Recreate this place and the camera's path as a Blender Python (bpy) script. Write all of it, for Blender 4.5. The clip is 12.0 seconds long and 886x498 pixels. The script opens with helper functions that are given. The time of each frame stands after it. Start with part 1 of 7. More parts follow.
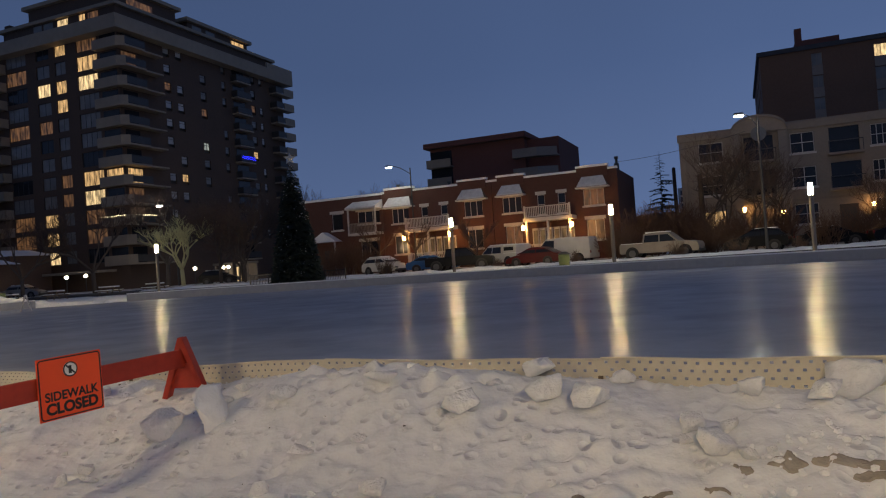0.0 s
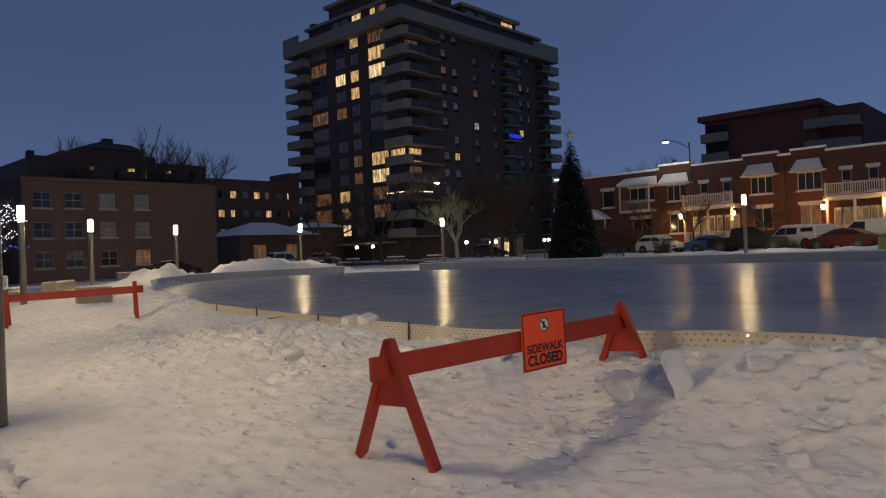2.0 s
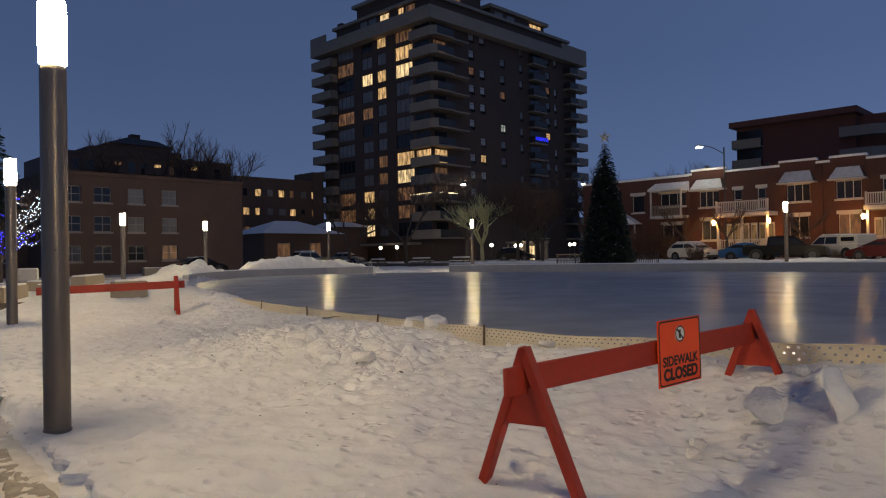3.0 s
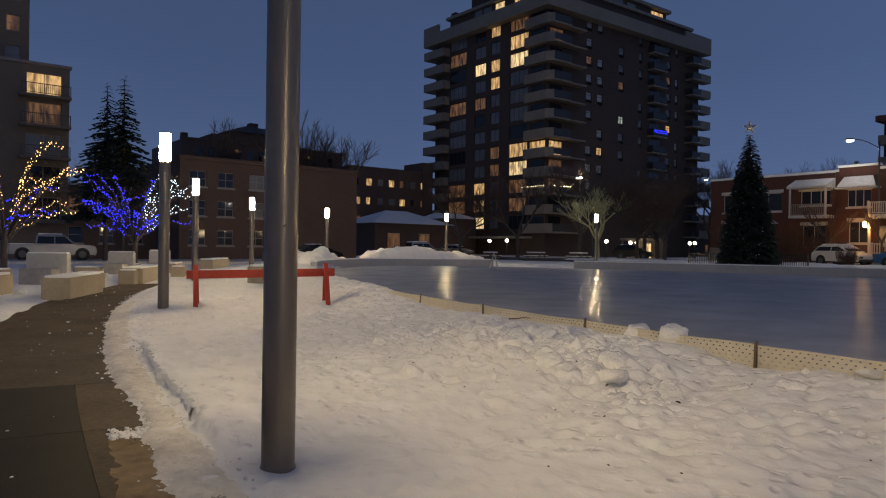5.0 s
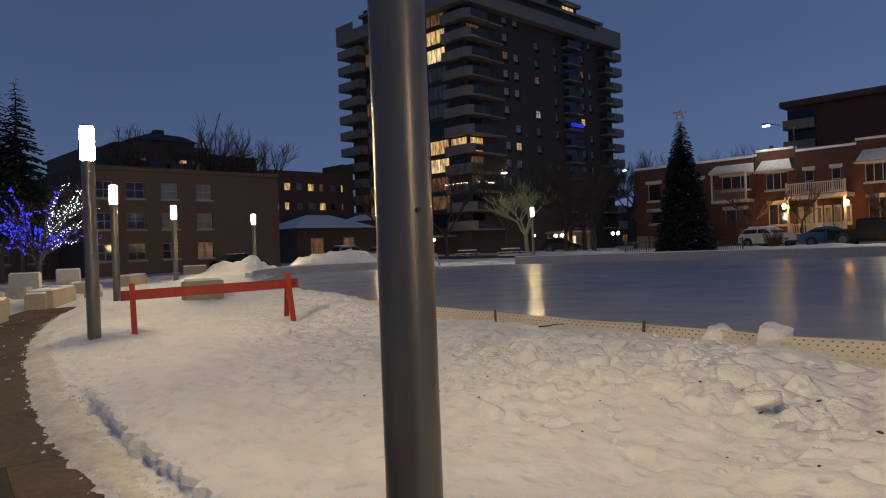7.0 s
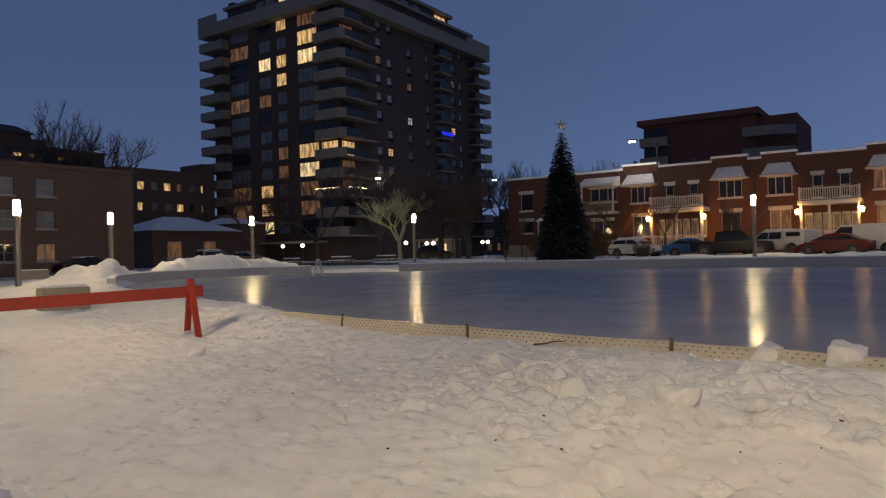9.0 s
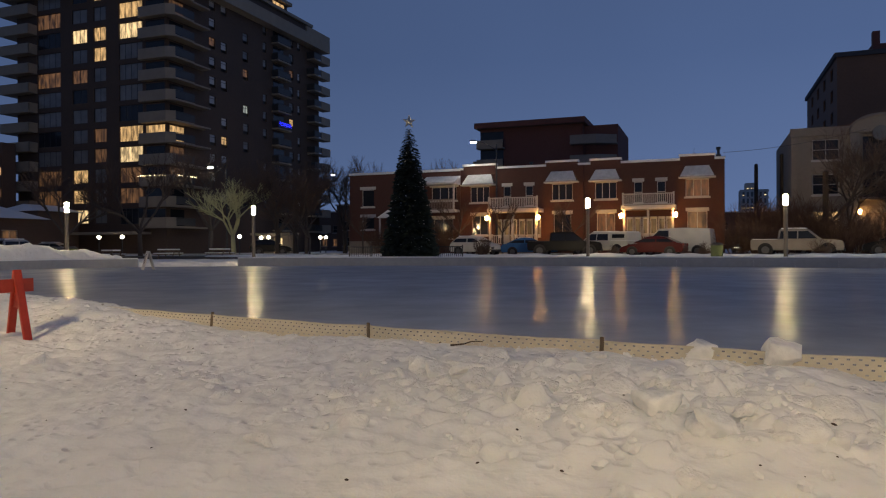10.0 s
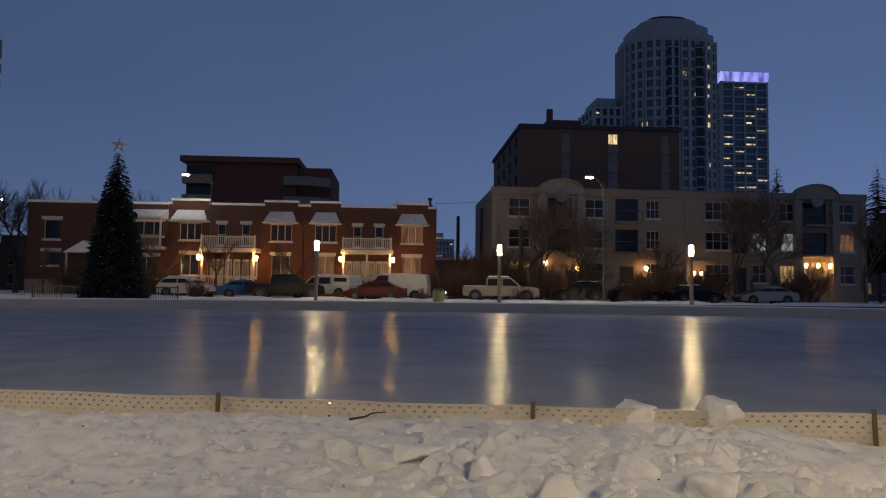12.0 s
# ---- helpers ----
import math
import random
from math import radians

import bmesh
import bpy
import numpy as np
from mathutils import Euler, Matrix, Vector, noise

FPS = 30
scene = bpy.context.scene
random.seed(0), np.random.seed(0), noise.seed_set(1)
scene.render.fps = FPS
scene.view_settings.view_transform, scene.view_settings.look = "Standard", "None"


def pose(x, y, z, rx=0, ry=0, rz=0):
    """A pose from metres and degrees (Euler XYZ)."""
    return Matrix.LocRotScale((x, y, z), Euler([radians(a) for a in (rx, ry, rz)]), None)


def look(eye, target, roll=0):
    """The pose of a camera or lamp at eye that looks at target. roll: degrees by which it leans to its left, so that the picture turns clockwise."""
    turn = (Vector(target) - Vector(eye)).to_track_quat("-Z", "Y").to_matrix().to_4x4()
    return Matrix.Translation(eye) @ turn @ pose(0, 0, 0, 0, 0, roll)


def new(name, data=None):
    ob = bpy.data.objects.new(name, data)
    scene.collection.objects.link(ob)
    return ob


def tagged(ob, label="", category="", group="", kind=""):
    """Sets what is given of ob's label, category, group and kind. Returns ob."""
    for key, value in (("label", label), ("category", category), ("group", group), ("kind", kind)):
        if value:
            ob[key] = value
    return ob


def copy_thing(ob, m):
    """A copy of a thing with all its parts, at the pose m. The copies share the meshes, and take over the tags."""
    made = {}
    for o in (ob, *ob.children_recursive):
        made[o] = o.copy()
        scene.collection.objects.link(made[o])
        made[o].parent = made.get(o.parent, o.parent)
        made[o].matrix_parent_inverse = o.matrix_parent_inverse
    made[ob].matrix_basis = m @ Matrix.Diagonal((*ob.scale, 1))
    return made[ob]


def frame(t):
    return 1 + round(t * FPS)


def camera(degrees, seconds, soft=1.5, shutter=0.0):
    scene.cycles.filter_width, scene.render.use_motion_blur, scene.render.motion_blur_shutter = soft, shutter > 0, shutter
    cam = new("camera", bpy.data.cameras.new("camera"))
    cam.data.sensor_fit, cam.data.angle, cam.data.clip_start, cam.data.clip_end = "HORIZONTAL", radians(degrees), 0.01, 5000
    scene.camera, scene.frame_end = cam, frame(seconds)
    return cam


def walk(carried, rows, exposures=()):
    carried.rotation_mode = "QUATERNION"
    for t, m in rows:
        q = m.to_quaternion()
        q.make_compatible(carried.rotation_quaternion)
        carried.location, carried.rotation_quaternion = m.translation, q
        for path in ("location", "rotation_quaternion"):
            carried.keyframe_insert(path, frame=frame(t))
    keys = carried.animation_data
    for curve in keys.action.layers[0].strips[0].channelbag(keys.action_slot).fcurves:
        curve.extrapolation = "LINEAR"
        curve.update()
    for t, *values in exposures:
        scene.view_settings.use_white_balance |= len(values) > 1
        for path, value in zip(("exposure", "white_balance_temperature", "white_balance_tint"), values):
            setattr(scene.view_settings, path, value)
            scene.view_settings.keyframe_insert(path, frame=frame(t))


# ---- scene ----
cam = camera(64.0, 12.0, soft=1.15, shutter=0.1)
PATH = [
    (0, (-0.025, 1.471, 1.566), (-0.05, 3.47, 1.598), -4.0),
    (0.5, (-0.471, 1.515, 1.528), (-0.582, 3.512, 1.513), -2.3),
    (1, (-0.934, 1.322, 1.559), (-1.255, 3.296, 1.532), -1.4),
    (1.5, (-1.371, 1.193, 1.532), (-1.93, 3.113, 1.516), -1.7),
    (2, (-1.951, 1.194, 1.551), (-2.661, 3.064, 1.56), -2.3),
    (2.5, (-2.485, 1.34, 1.538), (-3.212, 3.203, 1.556), -1.6),
    (4.5, (-4.76, 2.376, 1.477), (-5.711, 4.136, 1.48), 0.6),
    (5, (-5.348, 2.6, 1.49), (-6.35, 4.33, 1.49), 0.8),
    (5.5, (-5.923, 2.867, 1.463), (-6.908, 4.607, 1.471), 0.2),
    (6, (-6.47, 3.127, 1.501), (-7.369, 4.913, 1.516), -1.0),
    (6.5, (-6.975, 3.463, 1.475), (-7.798, 5.285, 1.474), -1.9),
    (8.5, (-8.894, 4.368, 1.494), (-9.548, 6.258, 1.515), -1.8),
    (9, (-9.379, 4.823, 1.464), (-9.795, 6.779, 1.473), -1.4),
    (9.5, (-9.868, 5.194, 1.438), (-10.031, 7.187, 1.431), -1.0),
    (10, (-10.339, 5.549, 1.417), (-10.286, 7.549, 1.41), -0.3),
    (10.5, (-10.801, 5.978, 1.423), (-10.539, 7.96, 1.43), -0.1),
    (11, (-11.192, 6.347, 1.409), (-10.717, 8.289, 1.442), 0.3),
    (11.5, (-11.642, 6.773, 1.453), (-10.955, 8.65, 1.538), 0.5),
    (12, (-11.959, 7.206, 1.472), (-11.094, 9.005, 1.587), 0.7),
]
walk(cam, [(t, look(eye, target, roll)) for t, eye, target, roll in PATH],
     exposures=[(0, -0.08), (0.5, -0.14), (1, -0.22), (1.5, -0.22), (2.5, -0.04), (4.5, -0.05), (5, -0.13), (5.5, -0.08), (6.5, -0.06), (9, -0.06), (10.5, -0.08), (11.5, -0.14), (12, -0.18)])
# ---- world and light ----
world = bpy.data.worlds.new("dusk_sky")
scene.world = world
world.use_nodes = True
wn, wl = world.node_tree.nodes, world.node_tree.links
wbg = wn["Background"]
wtc = wn.new("ShaderNodeTexCoord")
wsep = wn.new("ShaderNodeSeparateXYZ")
wl.new(wtc.outputs["Generated"], wsep.inputs[0])
wramp = wn.new("ShaderNodeValToRGB")
wl.new(wsep.outputs["Z"], wramp.inputs[0])
wramp.color_ramp.elements[0].position = 0.0
wramp.color_ramp.elements[0].color = (0.099, 0.149, 0.288, 1)
wramp.color_ramp.elements[1].position = 0.75
wramp.color_ramp.elements[1].color = (0.034, 0.054, 0.118, 1)
e = wramp.color_ramp.elements.new(0.25)
e.color = (0.061, 0.099, 0.209, 1)
wno = wn.new("ShaderNodeTexNoise")
wno.inputs["Scale"].default_value = 1.6
wno.inputs["Detail"].default_value = 3.0
wl.new(wtc.outputs["Generated"], wno.inputs["Vector"])
wmap = wn.new("ShaderNodeMapRange")
wmap.inputs["To Min"].default_value = 0.86
wmap.inputs["To Max"].default_value = 1.14
wl.new(wno.outputs["Fac"], wmap.inputs["Value"])
wmul = wn.new("ShaderNodeVectorMath")
wmul.operation = "SCALE"
wl.new(wramp.outputs["Color"], wmul.inputs[0])
wl.new(wmap.outputs["Result"], wmul.inputs["Scale"])
wtilt = wn.new("ShaderNodeMath")          # the afterglow lies to one side
wtilt.operation = "MULTIPLY_ADD"
wtilt.inputs[1].default_value = 0.18
wtilt.inputs[2].default_value = 0.30
wl.new(wsep.outputs["X"], wtilt.inputs[0])
wside = wn.new("ShaderNodeMath")
wside.operation = "MULTIPLY_ADD"
wside.inputs[2].default_value = 1.0
wl.new(wsep.outputs["X"], wside.inputs[0])
wl.new(wtilt.outputs[0], wside.inputs[1])
wmul2 = wn.new("ShaderNodeVectorMath")
wmul2.operation = "SCALE"
wl.new(wmul.outputs[0], wmul2.inputs[0])
wl.new(wside.outputs[0], wmul2.inputs["Scale"])
wl.new(wmul2.outputs[0], wbg.inputs["Color"])
wbg.inputs["Strength"].default_value = 1.07

LAMP_GLOW = 395.0        # park lamp diffusers
STREET_GLOW = 230.0      # cobra-head street lamps
ICE_GLOSS, ICE_ROUGH, ICE_RIPPLE, ICE_SWELL, ICE_HAZE = 0.072, 0.10, 0.008, 0.006, 0.13

# ---- materials ----
MATS = {}


def mat(name, col, rough=0.7, metal=0.0, var=0.15, scale=6.0, big=0.7, bump=0.0, bscale=None, spec=0.5, rnd=0.0, stretch=None, bdetail=6.0):
    """A procedural surface with colour variation at two scales and fine relief."""
    m = bpy.data.materials.new(name)
    m.use_nodes = True
    nt = m.node_tree
    b = nt.nodes["Principled BSDF"]
    b.inputs["Roughness"].default_value = rough
    b.inputs["Metallic"].default_value = metal
    b.inputs["Specular IOR Level"].default_value = spec
    tc = nt.nodes.new("ShaderNodeTexCoord")
    vec = tc.outputs["Object"]
    if stretch:
        mp = nt.nodes.new("ShaderNodeMapping")
        mp.inputs["Scale"].default_value = stretch
        nt.links.new(vec, mp.inputs["Vector"])
        vec = mp.outputs["Vector"]
    n1 = nt.nodes.new("ShaderNodeTexNoise")
    n1.inputs["Scale"].default_value = scale
    n1.inputs["Detail"].default_value = 7.0
    n2 = nt.nodes.new("ShaderNodeTexNoise")
    n2.inputs["Scale"].default_value = big
    n2.inputs["Detail"].default_value = 4.0
    nt.links.new(vec, n1.inputs["Vector"])
    nt.links.new(vec, n2.inputs["Vector"])
    add = nt.nodes.new("ShaderNodeMath")
    add.operation = "ADD"
    nt.links.new(n1.outputs["Fac"], add.inputs[0])
    nt.links.new(n2.outputs["Fac"], add.inputs[1])
    val = add.outputs[0]
    if rnd:
        oi = nt.nodes.new("ShaderNodeObjectInfo")
        ma = nt.nodes.new("ShaderNodeMath")
        ma.operation = "MULTIPLY_ADD"
        ma.inputs[1].default_value = rnd
        nt.links.new(oi.outputs["Random"], ma.inputs[0])
        nt.links.new(val, ma.inputs[2])
        val = ma.outputs[0]
    mr = nt.nodes.new("ShaderNodeMapRange")
    mr.inputs["From Min"].default_value = 0.55
    mr.inputs["From Max"].default_value = 1.45 + rnd
    mr.inputs["To Min"].default_value = 1 - var
    mr.inputs["To Max"].default_value = 1 + var
    nt.links.new(val, mr.inputs["Value"])
    sc = nt.nodes.new("ShaderNodeVectorMath")
    sc.operation = "SCALE"
    sc.inputs[0].default_value = col
    nt.links.new(mr.outputs["Result"], sc.inputs["Scale"])
    nt.links.new(sc.outputs[0], b.inputs["Base Color"])
    if bump:
        n3 = nt.nodes.new("ShaderNodeTexNoise")
        n3.inputs["Scale"].default_value = bscale or scale * 3
        n3.inputs["Detail"].default_value = bdetail
        nt.links.new(vec, n3.inputs["Vector"])
        bp = nt.nodes.new("ShaderNodeBump")
        bp.inputs["Strength"].default_value = 1.0
        bp.inputs["Distance"].default_value = bump
        nt.links.new(n3.outputs["Fac"], bp.inputs["Height"])
        nt.links.new(bp.outputs["Normal"], b.inputs["Normal"])
    MATS[name] = m
    return m


def glow(name, col, strength, patchy=0.0, scale=3.0):
    """A surface that gives off light; patchy ones are lamps seen through curtains and furniture."""
    m = bpy.data.materials.new(name)
    m.use_nodes = True
    nt = m.node_tree
    b = nt.nodes["Principled BSDF"]
    b.inputs["Base Color"].default_value = (0.07, 0.065, 0.06, 1)
    b.inputs["Roughness"].default_value = 0.4
    b.inputs["Emission Color"].default_value = (*col, 1)
    b.inputs["Emission Strength"].default_value = strength
    if patchy:
        tc = nt.nodes.new("ShaderNodeTexCoord")
        oi = nt.nodes.new("ShaderNodeObjectInfo")
        av = nt.nodes.new("ShaderNodeVectorMath")
        av.operation = "MULTIPLY_ADD"
        av.inputs[1].default_value = (37, 53, 71)
        nt.links.new(oi.outputs["Random"], av.inputs[0])
        fold = nt.nodes.new("ShaderNodeMapping")
        fold.inputs["Scale"].default_value = (1.7, 1.7, 0.45)
        nt.links.new(tc.outputs["Object"], fold.inputs["Vector"])
        nt.links.new(fold.outputs["Vector"], av.inputs[2])
        n1 = nt.nodes.new("ShaderNodeTexNoise")
        n1.inputs["Scale"].default_value = scale
        n1.inputs["Detail"].default_value = 3.0
        nt.links.new(av.outputs[0], n1.inputs["Vector"])
        mr = nt.nodes.new("ShaderNodeMapRange")
        mr.inputs["From Min"].default_value = 0.36
        mr.inputs["From Max"].default_value = 0.66
        mr.inputs["To Min"].default_value = strength * (1 - patchy)
        mr.inputs["To Max"].default_value = strength * (1 + patchy)
        nt.links.new(n1.outputs["Fac"], mr.inputs["Value"])
        nt.links.new(mr.outputs["Result"], b.inputs["Emission Strength"])
    MATS[name] = m
    return m


def brick_mat(name, col, mortar, var=0.2):
    """Weathered brickwork for walls that stay far away."""
    m = mat(name, col, 0.85, var=var, scale=4.0, big=0.25, bump=0.004, bscale=30)
    nt = m.node_tree
    b = nt.nodes["Principled BSDF"]
    src = b.inputs["Base Color"].links[0].from_socket
    tc = nt.nodes.new("ShaderNodeTexCoord")
    mp = nt.nodes.new("ShaderNodeMapping")
    mp.inputs["Rotation"].default_value = (radians(90), 0, 0)
    nt.links.new(tc.outputs["Object"], mp.inputs["Vector"])
    bt = nt.nodes.new("ShaderNodeTexBrick")
    bt.inputs["Scale"].default_value = 1.0
    bt.inputs["Brick Width"].default_value = 0.22
    bt.inputs["Row Height"].default_value = 0.075
    bt.inputs["Mortar Size"].default_value = 0.006
    bt.inputs["Mortar"].default_value = (*mortar, 1)
    nt.links.new(mp.outputs["Vector"], bt.inputs["Vector"])
    nt.links.new(src, bt.inputs["Color1"])
    nt.links.new(src, bt.inputs["Color2"])
    nt.links.new(bt.outputs["Color"], b.inputs["Base Color"])
    return m


def glass_mat(name, col, rough=0.06):
    m = mat(name, col, rough, var=0.35, scale=0.8, big=0.3, spec=0.35)
    return m


mat("snow", (0.80, 0.79, 0.775), 0.8, var=0.12, scale=3.2, big=0.45, bump=0.034, bscale=5.5, spec=0.15, bdetail=5.0)
mat("packed_snow", (0.80, 0.79, 0.775), 0.8, var=0.14, scale=5.0, big=0.9, bump=0.02, bscale=9, spec=0.15)
snow_nt = MATS["snow"].node_tree
pit = snow_nt.nodes.new("ShaderNodeTexVoronoi")
pit.inputs["Scale"].default_value = 6.5
pit_map = snow_nt.nodes.new("ShaderNodeMapRange")
pit_map.inputs["From Min"].default_value = 0.10
pit_map.inputs["From Max"].default_value = 0.34
worn_noise = snow_nt.nodes.new("ShaderNodeTexNoise")
worn_noise.inputs["Scale"].default_value = 0.9
worn_noise.inputs["Detail"].default_value = 3.0
worn_map = snow_nt.nodes.new("ShaderNodeMapRange")
worn_map.inputs["From Min"].default_value = 0.40
worn_map.inputs["From Max"].default_value = 0.58
worn_map.inputs["To Min"].default_value = 0.12
pit_bump = snow_nt.nodes.new("ShaderNodeBump")
pit_bump.inputs["Distance"].default_value = 0.028
snow_pb = snow_nt.nodes["Principled BSDF"]
snow_tc = [n for n in snow_nt.nodes if n.bl_idname == "ShaderNodeTexCoord"][0]
for n_ in (pit, worn_noise):
    snow_nt.links.new(snow_tc.outputs["Object"], n_.inputs["Vector"])
snow_nt.links.new(pit.outputs["Distance"], pit_map.inputs["Value"])
snow_nt.links.new(worn_noise.outputs["Fac"], worn_map.inputs["Value"])
snow_nt.links.new(worn_map.outputs["Result"], pit_bump.inputs["Strength"])
snow_nt.links.new(pit_map.outputs["Result"], pit_bump.inputs["Height"])
snow_nt.links.new(snow_pb.inputs["Normal"].links[0].from_socket, pit_bump.inputs["Normal"])
snow_nt.links.new(pit_bump.outputs["Normal"], snow_pb.inputs["Normal"])
mat("clean_snow", (0.85, 0.85, 0.84), 0.7, var=0.05, scale=7.0, bump=0.012, bscale=18, spec=0.25)
mat("trampled_snow", (0.66, 0.625, 0.565), 0.8, var=0.30, scale=7.0, big=1.6, bump=0.02, bscale=13, spec=0.2)
mat("dirty_snow", (0.50, 0.47, 0.43), 0.8, var=0.4, scale=8.0, bump=0.02, bscale=14, spec=0.3)
# damp stained concrete with warm lamplight put into the colour
mat("lamplit_concrete", (0.20, 0.145, 0.085), 0.75, var=0.6, scale=9.0, bump=0.003, bscale=40, spec=0.05)
mat("slush", (0.30, 0.255, 0.20), 0.6, var=0.6, scale=7.0, bump=0.02, bscale=16)
mat("concrete", (0.36, 0.33, 0.29), 0.8, var=0.22, scale=7.0, big=0.8, bump=0.003, bscale=60)
mat("wet_concrete", (0.086, 0.068, 0.050), 0.75, var=0.55, scale=16.0, big=1.1, bump=0.004, bscale=45, rnd=0.15, spec=0.06)
mat("granite", (0.024, 0.0225, 0.0215), 0.65, var=0.4, scale=60.0, big=1.1, bump=0.001, bscale=120, rnd=0.25, spec=0.04)
mat("rink_concrete", (0.40, 0.395, 0.39), 0.8, var=0.14, scale=4.0, big=0.6, bump=0.003, bscale=40)
mat("slab_stone", (0.46, 0.44, 0.40), 0.8, var=0.15, scale=6.0, bump=0.003, bscale=50)
mat("bench_concrete", (0.32, 0.27, 0.20), 0.8, var=0.15, scale=9.0, big=1.5, bump=0.003, bscale=60)
mat("pole_metal", (0.175, 0.152, 0.126), 0.34, 0.45, var=0.10, scale=3.0, big=0.8, stretch=(6, 6, 0.4))
mat("dark_metal", (0.06, 0.06, 0.06), 0.5, 0.4, var=0.15)
mat("orange_paint", (0.37, 0.030, 0.010), 0.55, var=0.22, scale=14.0, big=2.0, bump=0.0012, bscale=50)
mat("sign_orange", (0.90, 0.085, 0.012), 0.42, var=0.06, scale=5.0)
mat("sign_black", (0.015, 0.013, 0.012), 0.6, var=0.2)
mat("sign_white", (0.72, 0.72, 0.70), 0.5, var=0.08)
mat("net_plastic", (0.55, 0.50, 0.40), 0.6, var=0.12, scale=6.0, big=0.8, bump=0.002, bscale=30)
mat("stake_wood", (0.13, 0.095, 0.06), 0.85, var=0.3, scale=10.0, bump=0.002, stretch=(8, 8, 0.8))
mat("litter_bark", (0.07, 0.05, 0.035), 0.9, var=0.4, scale=20.0, bump=0.003)
mat("bark", (0.085, 0.068, 0.055), 0.9, var=0.35, scale=9.0, bump=0.006, stretch=(4, 4, 0.6))
mat("twig", (0.11, 0.072, 0.05), 0.9, var=0.3)
mat("russet_twig", (0.125, 0.072, 0.046), 0.9, var=0.35)
mat("needles", (0.013, 0.022, 0.015), 0.8, var=0.5, scale=3.0)
mat("spruce_needles", (0.028, 0.042, 0.032), 0.8, var=0.5, scale=2.0)
brick_mat("red_brick", (0.092, 0.034, 0.023), (0.088, 0.054, 0.043))
brick_mat("dark_brick", (0.088, 0.055, 0.037), (0.085, 0.061, 0.046))
brick_mat("maroon_brick", (0.155, 0.054, 0.040), (0.13, 0.075, 0.06))
brick_mat("brown_brick", (0.120, 0.072, 0.049), (0.115, 0.084, 0.066))
brick_mat("slab_brick", (0.17, 0.092, 0.055), (0.15, 0.10, 0.075))
brick_mat("buff_stone", (0.285, 0.24, 0.195), (0.24, 0.205, 0.17), 0.15)
brick_mat("beige_brick", (0.155, 0.122, 0.09), (0.145, 0.12, 0.095), 0.15)
mat("tower_concrete", (0.28, 0.232, 0.175), 0.85, var=0.15, scale=1.2, big=0.2, bump=0.003)
mat("trim_white", (0.56, 0.53, 0.49), 0.7, var=0.12, scale=5.0)
mat("trim_dim", (0.30, 0.265, 0.235), 0.8, var=0.12, scale=3.0)
mat("trim_buff", (0.24, 0.20, 0.165), 0.8, var=0.12, scale=3.0)
mat("shingle", (0.07, 0.065, 0.065), 0.9, var=0.3, scale=7.0)
# roofing felt; also colours the solid cores that stand in for unlit rooms
mat("roof_felt_room_dark", (0.06, 0.06, 0.065), 0.9, var=0.2)
mat("panel_grey", (0.17, 0.185, 0.205), 0.7, var=0.12, scale=0.6)
mat("tower_far", (0.40, 0.38, 0.35), 0.7, var=0.12, scale=0.4, big=0.1)
# dark panes; also the flat sheets that stand for shade in balcony recesses
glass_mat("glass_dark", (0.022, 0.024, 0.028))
# pale panes: curtains, and reflected sky put into the base colour
glass_mat("glass_curtain", (0.20, 0.195, 0.185), 0.12)
glass_mat("glass_white", (0.42, 0.41, 0.40), 0.15)
glass_mat("glass_blue", (0.035, 0.05, 0.07), 0.08)
glass_mat("glass_teal", (0.09, 0.135, 0.16), 0.1)
glass_mat("glass_grey", (0.13, 0.135, 0.14), 0.1)
mat("car_white", (0.62, 0.60, 0.56), 0.35, var=0.12, scale=2.0, spec=0.15)
mat("car_beige", (0.27, 0.235, 0.20), 0.4, var=0.15, scale=2.0, spec=0.15)
mat("car_red", (0.085, 0.008, 0.009), 0.3, var=0.15, scale=2.0, spec=0.15)
mat("car_blue", (0.035, 0.13, 0.32), 0.3, var=0.1, scale=2.0, spec=0.15)
mat("car_dark", (0.005, 0.005, 0.006), 0.3, var=0.15, scale=2.0, spec=0.15)
mat("car_silver", (0.27, 0.27, 0.28), 0.3, 0.4, var=0.1, scale=2.0, spec=0.15)
mat("tyre", (0.018, 0.018, 0.018), 0.9, var=0.2)
mat("rim", (0.10, 0.10, 0.105), 0.5, 0.3, var=0.15)
mat("tail_dark", (0.20, 0.012, 0.010), 0.3, var=0.1)
# darker copy of clean_snow: the weaker light on the hoods put into its colour
mat("hood_snow", (0.58, 0.58, 0.59), 0.8, var=0.25, scale=4.0, bump=0.008, bscale=14, spec=0.2)
# twigs and bark with the street lamp's yellow light put into the colour
mat("lit_twig", (0.62, 0.58, 0.30), 0.9, var=0.25)
mat("bin_green", (0.11, 0.14, 0.05), 0.6, var=0.15)
mat("asphalt", (0.055, 0.053, 0.052), 0.7, var=0.35, scale=9.0, big=0.3, bump=0.004)
mat("star_gold", (0.52, 0.49, 0.43), 0.5, 0.2, var=0.1)
glow("lamp_diffuser", (1.0, 0.755, 0.395), LAMP_GLOW)
glow("street_led", (1.0, 0.93, 0.80), STREET_GLOW)
glow("lantern_dim", (1.0, 0.50, 0.15), 40.0)
glow("sconce_glow", (1.0, 0.44, 0.10), 170.0)
glow("window_warm", (1.0, 0.60, 0.24), 0.60, 0.65, 1.7)
glow("window_bright", (1.0, 0.70, 0.34), 0.85, 0.65, 1.9)
glow("window_dim", (1.0, 0.47, 0.18), 0.10, 0.8, 1.6)
